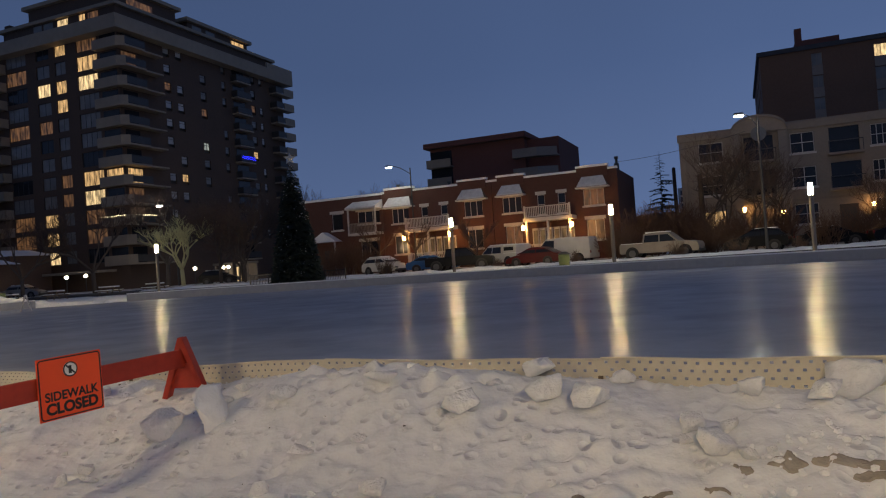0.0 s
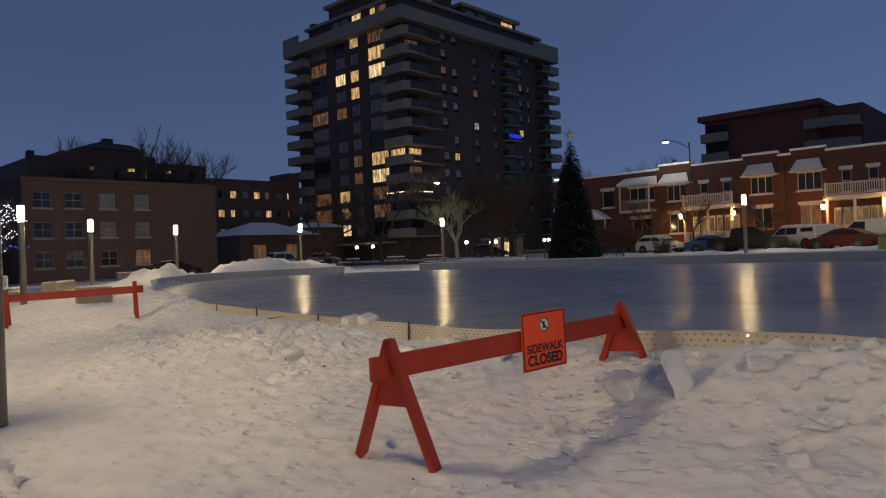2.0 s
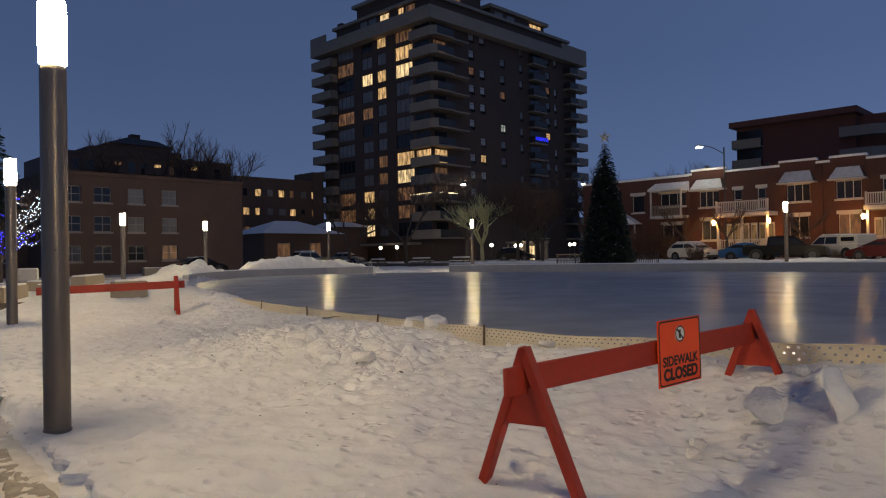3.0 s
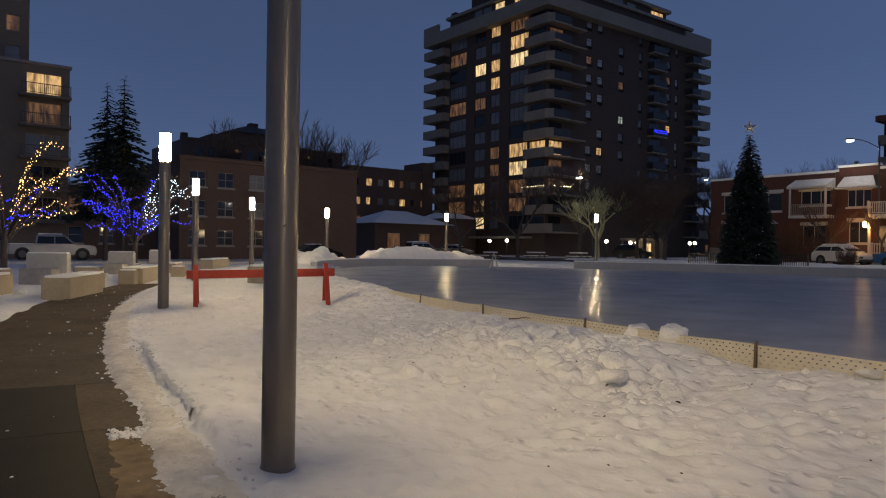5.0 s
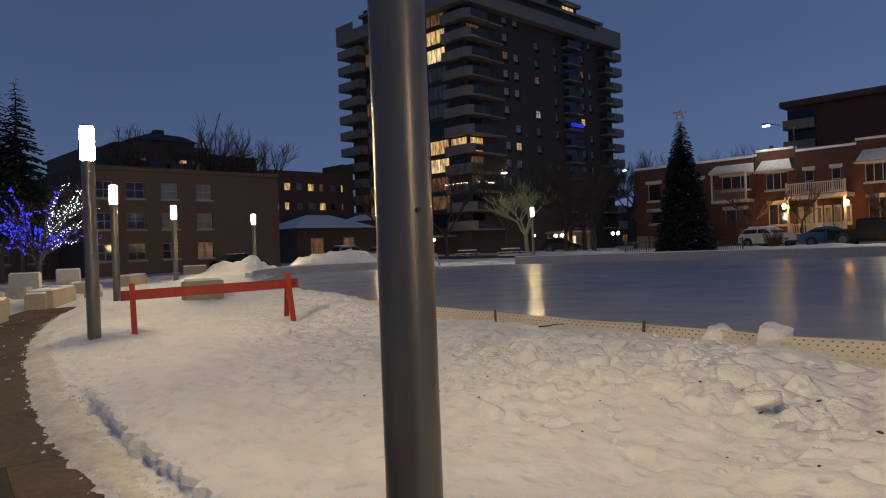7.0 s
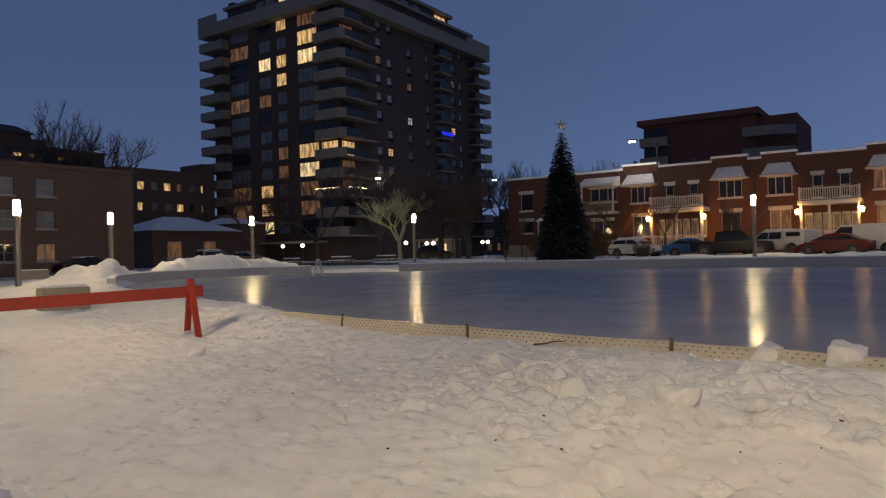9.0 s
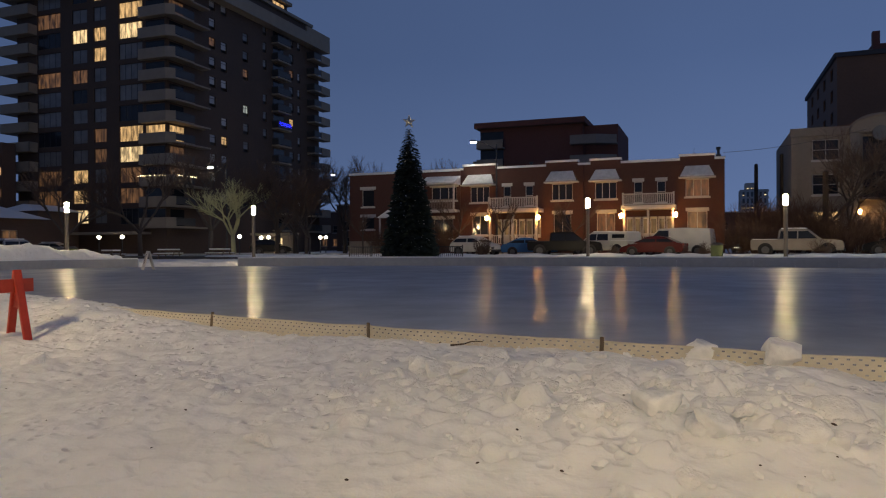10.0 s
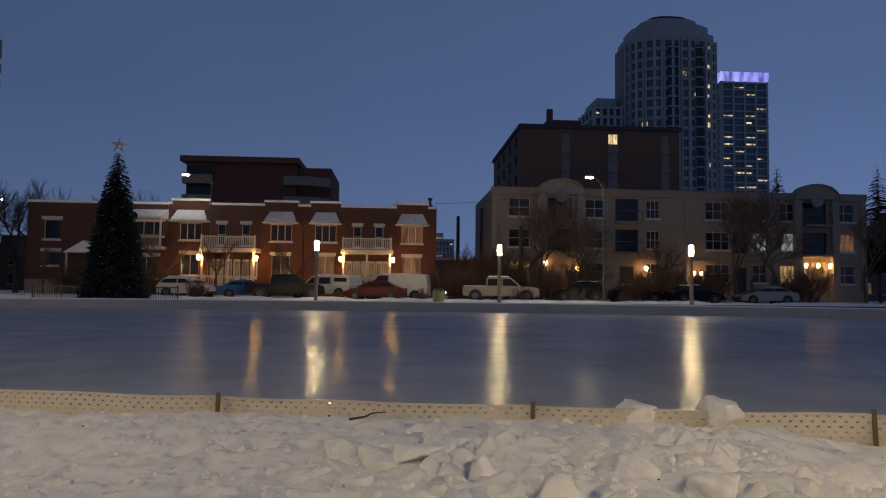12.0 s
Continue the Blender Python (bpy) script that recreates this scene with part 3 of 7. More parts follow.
def shell(house, w, dep, h, holes, material, side_holes=(), left_holes=(), z0=0.0):
    """Front, sides, back as one wall mesh; local x along the front, y inwards."""
    s = Shape()
    panel(s, Matrix.Translation((0, 0, z0)), w, h - z0, [(a, b - z0, c, e - z0) for a, b, c, e in holes])
    right = Matrix.Translation((w, 0, z0)) @ Matrix.Rotation(radians(90), 4, "Z")
    left = Matrix.Translation((0, dep, z0)) @ Matrix.Rotation(radians(-90), 4, "Z")
    panel(s, right, dep, h - z0, [(a, b - z0, c, e - z0) for a, b, c, e in side_holes])
    panel(s, left, dep, h - z0, [(a, b - z0, c, e - z0) for a, b, c, e in left_holes])
    s.add([(0, dep, z0), (w, dep, z0), (w, dep, h), (0, dep, h)], [(1, 0, 3, 2)])
    part("wall", s, material, house, weld=True)
    # solid filler box, its dark colour stands for the unlit interior
    part("inner_core", Shape().box(0.6, 0.6, z0, w - 0.6, dep - 0.6, h - 0.4), "roof_felt_room_dark", house, "solid dark box standing in for unlit rooms")
    return right, left


ID = Matrix()
R0 = -46.0      # street coordinate of the row's end
ROWD = 66.0
FL = 0.9        # ground at the row


def awning(house, x0, x1, zt, zb, out=0.75):
    """A hipped shingle hood over a bay window, with snow on it."""
    xm0, xm1 = x0 + 0.5, x1 - 0.5
    s = Shape()
    s.add([(x0, -out, zb), (x1, -out, zb), (x1, 0, zb), (x0, 0, zb), (xm0, -0.12, zt), (xm1, -0.12, zt), (xm1, 0, zt), (xm0, 0, zt)],
          [(3, 2, 1, 0), (0, 1, 5, 4), (1, 2, 6, 5), (3, 0, 4, 7), (4, 5, 6, 7)])
    hood = part("hood", s, "shingle", house, "hipped shingle hood with snow")
    t = Shape()
    k = 0.10
    t.add([(x0 + k, -out + 0.02, zb + 0.10), (x1 - k, -out + 0.02, zb + 0.10), (x1 - k - 0.40, -0.16, zt + 0.05), (x0 + k + 0.40, -0.16, zt + 0.05),
           (x0 + k, -out + 0.02, zb + 0.03), (x1 - k, -out + 0.02, zb + 0.03), (x1 - k - 0.40, -0.10, zt + 0.005), (x0 + k + 0.40, -0.10, zt + 0.005)],
          [(0, 1, 2, 3), (4, 5, 1, 0), (5, 6, 2, 1), (7, 4, 0, 3), (6, 7, 3, 2)])
    part("hood_snow", t, "hood_snow", hood)
    part("hood_trim", Shape().box(x0 - 0.05, -out - 0.05, zb - 0.12, x1 + 0.05, 0.0, zb - 0.003), "trim_white", hood)


def railing(house, x0, x1, z0, z1, y, name="balcony_rail", step=0.16, paint="trim_white"):
    r = part(name, Shape().box(x0, y - 0.03, z1 - 0.09, x1, y + 0.05, z1).box(x0, y - 0.02, z0 + 0.05, x1, y + 0.04, z0 + 0.12), paint, house, "wooden balustrade")
    k = int((x1 - x0) / step)
    b = Shape().box(-0.035, -0.015, 0, 0.035, 0.025, z1 - z0 - 0.21)
    me = b.mesh("baluster", paint)
    for i in range(k + 1):
        o = part("baluster", me, "", r)
        o.location = (x0 + (x1 - x0) * i / k, y, z0 + 0.12)
    for x in (x0, x1):
        part("post", Shape().box(x - 0.07, y - 0.06, z0, x + 0.07, y + 0.08, z1 + 0.08), paint, r)
    return r


def sconce(house, x, y, z, glass="sconce_glow"):
    o = part("wall_lamp", Shape().box(x - 0.05, y, z - 0.12, x + 0.05, y + 0.10, z + 0.2), "dark_metal", house, "lit wall lantern")
    part("lantern_glass", Shape().lathe([(0.10, -0.2), (0.16, 0.12), (0.05, 0.2)], 10, Matrix.Translation((x, y - 0.16, z))), glass, o)


def duplex(s0, w, bays, porch, lit=False):
    """A brick pair of houses with two hooded bays and a shared porch with a balcony over it."""
    h = thing("row_house", street(s0, ROWD), "red-brick row house pair, hooded bays, white porch balcony, snow on parapets", "house", "row houses")
    H = 8.75
    holes, wins = [], []
    for n_, (b0, b1) in enumerate(bays):
        c = (b0 + b1) / 2
        wins.append((c - 0.95, 5.62, c + 0.95, 7.12, "window_faint" if lit and n_ else "glass_dark", 3, 1))
        wins.append((c - 0.8, 2.5, c + 0.8, 4.35, ("window_dim" if n_ else "window_faint") if lit else "glass_dark", 2, 1))
    p0, p1 = porch
    for f in (0.27, 0.73):
        x = p0 + (p1 - p0) * f
        wins.append((x - 0.36, 5.2, x + 0.36, 7.05, "glass_dark", 1, 2))
    holes = [(a, b, c, e) for a, b, c, e, *_ in wins]
    shell(h, w, 11.0, H, holes, "red_brick", z0=0.3)
    for a, b, c, e, pane, cols, rows in wins:
        window(h, ID, a, b, c, e, pane, cols, rows)
        part("lintel", Shape().box(a - 0.15, -0.05, e + 0.003, c + 0.15, 0.1, e + 0.30), "trim_white", h)
    part("roof", Shape().box(0.3, 0.3, H - 0.35, w - 0.3, 10.7, H - 0.25), "roof_felt_room_dark", h)
    cop = Shape().box(-0.05, -0.10, H + 0.003, w + 0.05, 0.35, H + 0.20)
    part("coping", cop, "clean_snow", h, "snow-capped parapet coping")
    for b0, b1 in bays:
        awning(h, b0 - 0.15, b1 + 0.15, 8.2, 7.28)
        part("raised_parapet", Shape().box(b0 - 0.1, -0.14, H - 0.45, b1 + 0.1, 0.32, H + 0.32), "red_brick", h)
        part("parapet_snow", Shape().box(b0 - 0.18, -0.20, H + 0.325, b1 + 0.18, 0.38, H + 0.52), "clean_snow", h)
    # porch
    part("porch_deck", Shape().box(p0, -2.0, 0.3, p1, 0, 1.55), "trim_buff", h)
    part("porch_roof", Shape().box(p0 - 0.12, -2.1, 4.52, p1 + 0.12, 0.0, 4.86), "trim_white", h)
    for f in (0.0, 0.5, 1.0):
        x = p0 + 0.12 + (p1 - p0 - 0.24) * f
        part("porch_post", Shape().box(x - 0.09, -1.98, 1.55, x + 0.09, -1.80, 4.52), "trim_white", h)
    railing(h, p0 + 0.05, p1 - 0.05, 4.87, 5.88, -2.0)
    for k in range(6):
        x = p0 + 0.45 + (p1 - p0 - 0.9) * k / 5
        dr = part("porch_door" if k in (1, 4) else "porch_window", Shape().box(x - 0.30, -0.09, 1.56 if k in (1, 4) else 2.2, x + 0.30, -0.004, 3.95), "trim_white", h)
        part("pane", Shape().box(x - 0.2, -0.10, 2.5, x + 0.2, -0.088, 3.75), "porch_glass", dr)
    railing(h, p0 + 0.3, p1 - 0.3, 1.56, 2.45, -1.86, "porch_rail", 0.2)
    sconce(h, p0 - 0.12, -2.05, 4.0)
    sconce(h, p1 + 0.12, -2.05, 4.0)
    return h


dA = duplex(-34.0, 11.8, [(0.45, 3.45), (8.5, 11.2)], (3.4, 8.0))
dB = duplex(-22.15, 11.85, [(0.7, 3.15), (8.35, 10.95)], (3.6, 7.85), True)
for dx, x, hh in ((dA, 0.4, 0.9), (dB, 11.4, 1.25), (dA, 6.2, 0.5)):
    part("chimney", Shape().box(x - 0.2, 3.0, 8.3, x + 0.2, 3.5, 8.9 + hh * 0.5).lathe([(0.12, 8.9 + hh * 0.5), (0.12, 9.2 + hh * 0.6), (0.2, 9.2 + hh * 0.6), (0.2, 9.3 + hh * 0.7)], 8, Matrix.Translation((x, 3.25, 0))), "dark_metal", dx)

# end house: plain wall with tall windows, a gabled door hood and a covered balcony
eh = thing("end_house", street(-46.0, ROWD), "red-brick end house with covered balcony and snowy eaves", "house", "row houses")
ew = [(1.4, 5.5, 2.75, 7.2, "glass_dark", 1, 1), (1.4, 3.2, 2.75, 4.4, "glass_dark", 1, 1), (5.9, 5.5, 7.2, 7.2, "glass_dark", 1, 1), (9.0, 5.9, 11.6, 7.2, "glass_dark", 3, 1), (9.2, 2.2, 11.2, 4.1, "glass_dark", 2, 1)]
shell(eh, 11.95, 11.0, 8.7, [a[:4] for a in ew], "red_brick", z0=0.3)
for a, b, c, e, pane, cols, rows in ew:
    window(eh, ID, a, b, c, e, pane, cols, rows)
    part("lintel", Shape().box(a - 0.2, -0.05, e + 0.003, c + 0.2, 0.1, e + 0.30), "trim_white", eh)
part("roof", Shape().box(0.3, 0.3, 8.35, 11.6, 10.7, 8.45), "roof_felt_room_dark", eh)
part("coping", Shape().box(-0.05, -0.1, 8.703, 11.95, 0.35, 8.92), "clean_snow", eh)
part("balcony_floor", Shape().box(8.6, -1.5, 4.7, 11.9, 0, 4.95), "trim_white", eh)
railing(eh, 8.7, 11.8, 4.95, 5.95, -1.42, paint="trim_buff")
part("balcony_roof", Shape().add([(8.5, -1.7, 7.55), (12.0, -1.7, 7.55), (12.0, 0, 8.25), (8.5, 0, 8.25), (8.5, -1.7, 7.35), (12.0, -1.7, 7.35), (12.0, 0, 7.35), (8.5, 0, 7.35)], [(0, 1, 2, 3), (4, 7, 6, 5), (0, 4, 5, 1), (1, 5, 6, 2), (0, 3, 7, 4)]), "hood_snow", eh, "snow-covered lean-to roof")
for x in (8.7, 11.8):
    part("balcony_post", Shape().box(x - 0.07, -1.5, 4.95, x + 0.07, -1.36, 7.35), "trim_white", eh)
part("door_hood", Shape().add([(3.6, -1.2, 4.3), (7.0, -1.2, 4.3), (5.3, -1.2, 5.35), (3.6, 0, 4.3), (7.0, 0, 4.3), (5.3, 0, 5.35)], [(0, 1, 2), (0, 2, 5, 3), (1, 4, 5, 2), (0, 3, 4, 1)]), "clean_snow", eh, "snowy gabled hood over the door")
for x in (3.9, 6.7):
    part("hood_post", Shape().box(x - 0.07, -1.15, 0.9, x + 0.07, -1.01, 4.3), "trim_white", eh)
part("door", Shape().box(4.8, -0.06, 1.2, 5.8, -0.004, 3.4), "dark_metal", eh)
part("basement_band", Shape().box(0, -0.12, 0.3, 8.5, -0.003, 2.0), "trim_buff", eh)


# maroon block behind the row
mb = thing("apartment_block", street(-42.0, 98.0), "maroon brick apartment block with corner balconies", "apartment block")
shell(mb, 14.5, 16, 18.6, [], "maroon_brick", z0=0.5)
part("roof", Shape().box(-0.5, -1.4, 18.0, 15.0, 16, 18.75), "maroon_brick", mb)
part("stair_core", Shape().box(14.5, 1.5, 0.5, 19.0, 15, 17.9), "maroon_brick", mb)
for k in range(6):
    z = 15.3 - 2.7 * k
    part("balcony", Shape().box(-0.2, -1.3, z - 0.2, 3.6, 0, z).box(-0.2, -1.3, z, 3.6, -1.2, z + 1.0).box(-0.2, -1.2, z, -0.1, 0, z + 1.0), "tower_concrete", mb)
    part("balcony", Shape().prism([(13.0, -1.4), (16.5, -1.4), (19.0, 0.2), (19.0, 1.5), (13.0, 0)], z - 0.2, z).prism([(13.0, -1.4), (16.5, -1.4), (19.0, 0.2), (18.9, 0.3), (16.4, -1.3), (13.0, -1.3)], z, z + 1.0), "trim_buff", mb)
# flat dark sheet on the wall stands for the shade behind the balconies
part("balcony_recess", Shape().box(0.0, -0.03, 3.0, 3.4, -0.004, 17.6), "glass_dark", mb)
part("vent", Shape().lathe([(0.2, 18.7), (0.2, 19.3), (0.35, 19.35), (0.35, 19.5)], 8, Matrix.Translation((6.5, 4, 0))), "dark_metal", mb)


# ---- the tall tower ----
TW, TD, TH = 24.7, 36.0, 36.6
tower = thing("apartment_tower", street(-97.7, 70.0), "brown brick apartment tower, concrete balconies, scattered lit windows", "apartment tower")


def fz(k):
    return 5.4 + 2.56 * k


front = []
COLS = {"a": (3.6, 7.7), "b": (9.7, 12.2), "c": (13.3, 15.3), "d": (17.4, 21.1)}
FRONT_LIT = {"c11": "window_warm", "c9": "window_warm", "c8": "window_warm", "b9": "window_bright", "b7": "window_dim", "a10": "window_dim",
             "a7": "window_dim", "d11": "window_dim", "d10": "window_warm", "d9": "window_bright", "d4": "window_warm", "d3": "window_bright", "d2": "window_dim",
             "b2": "window_warm", "b1": "window_warm", "b0": "window_bright", "c3": "window_dim", "c4": "window_dim", "d1": "window_dim", "a2": "window_dim", "a1": "window_dim"}
for col, (x0, x1) in COLS.items():
    for k in range(12):
        lo, hi = (1.0, 0.95) if col in "ad" else (0.85, 0.9)
        front.append((x0, fz(k) - lo, x1, fz(k) + hi, FRONT_LIT.get(col + str(k), "glass_curtain" if (k * 7 + ord(col)) % 5 else "glass_dark"), 4 if x1 - x0 > 3 else 2))
side = []
SCOLS = {"a": (8.0, 9.2), "b": (10.4, 11.6), "c": (15.2, 16.4), "d": (20.0, 20.9), "e": (27.0, 28.2), "f": (29.4, 30.2)}
SIDE_LIT = {"b4": "window_warm", "c8": "window_dim", "e6": "window_warm", "c6": "window_white", "a9": "window_dim", "e9": "window_dim"}
for col, (x0, x1) in SCOLS.items():
    for k in range(1, 12):
        if (k * 5 + ord(col) * 3) % 4 or col + str(k) in SIDE_LIT:
            side.append((x0, fz(k) - 0.7, x1, fz(k) + 0.75, SIDE_LIT.get(col + str(k), "glass_white" if col in "abf" else "glass_curtain"), 1))
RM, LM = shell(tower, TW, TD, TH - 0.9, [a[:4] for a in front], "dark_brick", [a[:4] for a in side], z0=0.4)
for a, b, c, e, pane, cols in front:
    window(tower, ID, a, b, c, e, pane, cols, 1, "dark_metal", False)
for a, b, c, e, pane, cols in side:
    window(tower, RM, a, b, c, e, pane, cols, 2, "dark_metal", False)
part("roof_band", Shape().box(-1.5, -1.5, TH - 2.5, TW + 1.5, TD + 1.2, TH - 0.7), "tower_concrete", tower, "pale concrete balcony band under the roof")
part("top_storey", Shape().box(2.4, 0.9, TH - 0.7, TW - 0.9, TD - 1.5, TH + 1.5), "dark_brick", tower)
part("top_storey_roof", Shape().box(1.9, 0.4, TH + 1.5, TW - 0.4, TD - 1.0, TH + 1.95), "tower_concrete", tower)
part("corner_parapet", Shape().prism([(-1.5, -1.5), (2.6, -1.5), (2.6, -1.3), (-1.3, -1.3), (-1.3, 5.0), (-1.5, 5.0)], TH - 0.697, TH + 0.5), "tower_concrete", tower)
part("corner_parapet", Shape().box(TW + 1.2, TD - 6.0, TH - 0.697, TW + 1.5, TD + 1.2, TH + 0.2), "tower_concrete", tower)
part("penthouse", Shape().box(7.3, 1.2, TH + 1.95, TW - 1.0, 12.0, TH + 3.9), "dark_brick", tower)
part("penthouse_roof", Shape().box(6.7, 0.6, TH + 3.9, TW - 0.4, 12.6, TH + 4.4), "tower_concrete", tower)
part("penthouse", Shape().box(4.3, 15.0, TH + 1.95, TW - 1.6, 29.0, TH + 3.4), "dark_brick", tower)
part("penthouse_roof", Shape().box(3.7, 14.4, TH + 3.4, TW - 1.0, 29.6, TH + 3.9), "tower_concrete", tower)
part("plant_room", Shape().box(8.3, 6.0, TH + 4.4, 15.3, 20.0, TH + 7.5), "dark_brick", tower)
part("chimney", Shape().box(1.2, 2.0, TH - 0.7, 2.3, 3.4, TH + 3.2).box(0.5, 2.4, TH - 0.7, 1.1, 3.0, TH + 2.5), "dark_brick", tower)
for x0, x1, pane in ((8.6, 10.2, "glass_curtain"), (10.6, 12.4, "glass_curtain"), (13.3, 15.2, "window_bright"), (17.4, 18.4, "window_warm"), (19.0, 20.8, "window_dim")):
    part("penthouse_window", Shape().box(x0, 0.84, TH, x1, 0.89, TH + 1.3), pane, tower)
for y0, y1, pane in ((3.0, 7.5, "window_dim"), (16.0, 18.0, "glass_curtain"), (19.0, 21.0, "glass_curtain"), (25.0, 28.0, "window_warm")):
    part("penthouse_window", Shape().box(TW - 1.59 if y0 > 12 else TW - 0.99, y0, TH + 2.1, TW - 1.55 if y0 > 12 else TW - 0.94, y1, TH + 3.1), pane, tower)

CORNER = [(21.25, -0.9), (TW + 0.7, -0.9), (TW + 1.6, -0.2), (TW + 1.6, 3.2), (TW, 3.2), (TW, 0), (21.25, 0)]


def balcony(poly, outer, z, label="", open_rail=()):
    """A concrete balcony: floor slab, solid parapet along its outer edge and, where it is open, a dark rail."""
    s = Shape().prism(poly, z - 0.22, z)
    b = part("balcony", s, "tower_concrete", tower, label)
    q = Shape()
    for (x0, y0), (x1, y1) in zip(outer, outer[1:]):
        d = Vector((x1 - x0, y1 - y0, 0))
        m = Matrix.Translation((x0, y0, z)) @ Matrix.Rotation(math.atan2(d.y, d.x), 4, "Z")
        q.box(0, 0.0, 0.002, d.length, 0.12, 1.05, m)
    if outer:
        part("parapet", q, "tower_concrete", b)
    r = Shape()
    for (x0, y0), (x1, y1) in zip(open_rail, open_rail[1:]):
        d = Vector((x1 - x0, y1 - y0, 0))
        m = Matrix.Translation((x0, y0, z)) @ Matrix.Rotation(math.atan2(d.y, d.x), 4, "Z")
        r.box(0, 0.0, 0.98, d.length, 0.05, 1.04, m).box(0, 0.01, 0.10, d.length, 0.03, 0.94, m)
    if open_rail:
        part("rail_panel", r, "dark_metal", b, "dark balcony rail")
    return b


for k in range(12):
    z = fz(k) - 1.35
    bb = balcony(CORNER, [(21.25, -0.9), (TW + 0.7, -0.9), (TW + 1.6, -0.2)], z, "", [(TW + 1.6, -0.2), (TW + 1.6, 3.2)])
    part("slab_edge", Shape().box(TW + 0.003, 3.2, z - 0.2, TW + 1.3, 6.6, z), "tower_concrete", bb)
    balcony([(-1.6, -1.3), (3.6, -1.3), (3.6, 0), (0, 0), (0, 3.0), (-1.6, 3.0)], [(-1.6, 3.0), (-1.6, -1.3), (3.6, -1.3), (3.6, 0)], z)
    balcony([(TW, TD - 3.8), (TW + 1.5, TD - 3.8), (TW + 1.5, TD + 1.2), (TW, TD + 1.2)], [(TW + 1.5, TD - 1.6), (TW + 1.5, TD + 1.2), (TW, TD + 1.2)], z, "", [(TW, TD - 3.8), (TW + 1.45, TD - 3.8), (TW + 1.45, TD - 1.6)])
    balcony([(TW, 22.2), (TW + 1.2, 22.2), (TW + 1.2, 25.8), (TW, 25.8)], [], z, "", [(TW, 22.25), (TW + 1.15, 22.25), (TW + 1.15, 25.75), (TW, 25.75)])
    cp = {10: "window_dim", 4: "window_warm", 3: "window_dim", 2: "window_dim"}.get(k, "glass_dark")
    part("balcony_door", Shape().box(21.7, -0.03, z + 0.05, TW - 0.2, -0.004, z + 2.1), "glass_dark" if k != 4 else "window_warm", tower)
    part("balcony_door", Shape().box(TW + 0.004, 0.6, z + 0.05, TW + 0.03, 3.0, z + 2.1), cp, tower)
    part("balcony_door", Shape().box(TW + 0.004, 22.6, z + 0.05, TW + 0.03, 25.4, z + 2.1), "glass_dark", tower)
blue = Shape()
for i in range(26):
    blue.lathe([(0.02, -0.05), (0.06, 0.0), (0.02, 0.05)], 5, Matrix.Translation((TW + 1.28, 22.4 + 3.2 * i / 25, fz(6) - 0.75 + 0.22 * math.sin(i * 1.7))))
solid("light_string", blue, "blue_led", street(-97.7, 70.0), "blue festive lights along a balcony rail", "light string", "festive lights", "stuff")
gold = Shape()
for i in range(24):
    f = i / 23
    x, y = (21.25 + 4.2 * f * 2, -0.97) if f < 0.5 else (TW + 1.67, -0.2 + 3.4 * (f - 0.5) * 2)
    gold.lathe([(0.02, -0.06), (0.07, 0.0), (0.02, 0.06)], 5, Matrix.Translation((x, y, fz(2) - 0.36 + 0.02 * math.sin(i))))
solid("light_string", gold, "fairy_white", street(-97.7, 70.0), "warm white festive lights along a balcony", "light string", "festive lights", "stuff")
part("entrance_canopy", Shape().box(12.3, -3.0, 3.1, 22.3, -0.004, 3.4), "tower_concrete", tower)


# ---- brown three-storey flats and what stands behind them ----
flats = thing("flats", pose(*(SU * -70.0 + SN * 20.6).xy, 0, 0, 0, 68), "three-storey brown brick flats with paired sash windows", "flats")
fw = []
for c in (1.6, 4.2, 7.2, 10.4):
    for z in (2.3, 4.95, 7.6):
        fw.append((c - 0.75, z - 0.75, c + 0.75, z + 0.65, "window_dim" if (c, z) in ((10.4, 2.3),) else "glass_curtain" if z > 4 and c > 5 else "glass_dark", 2))
shell(flats, 18.2, 14, 9.5, [a[:4] for a in fw], "brown_brick", z0=-0.5)
for a, b, c, e, pane, cols in fw:
    window(flats, ID, a, b, c, e, pane, cols, 2, "trim_dim", sill_mat="trim_dim")
part("cornice", Shape().box(-0.1, -0.15, 9.2, 18.3, 0.3, 9.55), "brown_brick", flats)
part("roof", Shape().box(0.2, 0.3, 9.0, 18.0, 13.7, 9.1), "roof_felt_room_dark", flats)

hill = thing("apartment_block", pose(*(SU * -112.0 + SN * 34.0).xy, 0, 0, 0, 68), "far dark apartment block with stepped roof", "apartment block")
shell(hill, 27, 15, 17.2, [], "brown_brick", z0=0)
part("roof_parapet", Shape().box(-0.15, -0.15, 17.203, 27.15, 0.4, 17.55), "brown_brick", hill)
part("penthouse", Shape().box(5.0, 1.2, 17.2, 19.0, 14, 18.7), "brown_brick", hill)
part("penthouse", Shape().box(8.0, 2.2, 18.7, 17.5, 13, 19.5), "brown_brick", hill)
part("roof_cap", Shape().add([(7.6, 1.8, 19.5), (17.9, 1.8, 19.5), (16.4, 4, 20.7), (11.5, 4, 20.9), (7.6, 13.4, 19.5), (17.9, 13.4, 19.5), (16.4, 11, 20.7), (11.5, 11, 20.9)], [(0, 1, 2, 3), (1, 5, 6, 2), (5, 4, 7, 6), (4, 0, 3, 7), (3, 2, 6, 7)]), "roof_felt_room_dark", hill, "dark sloping roof cap")
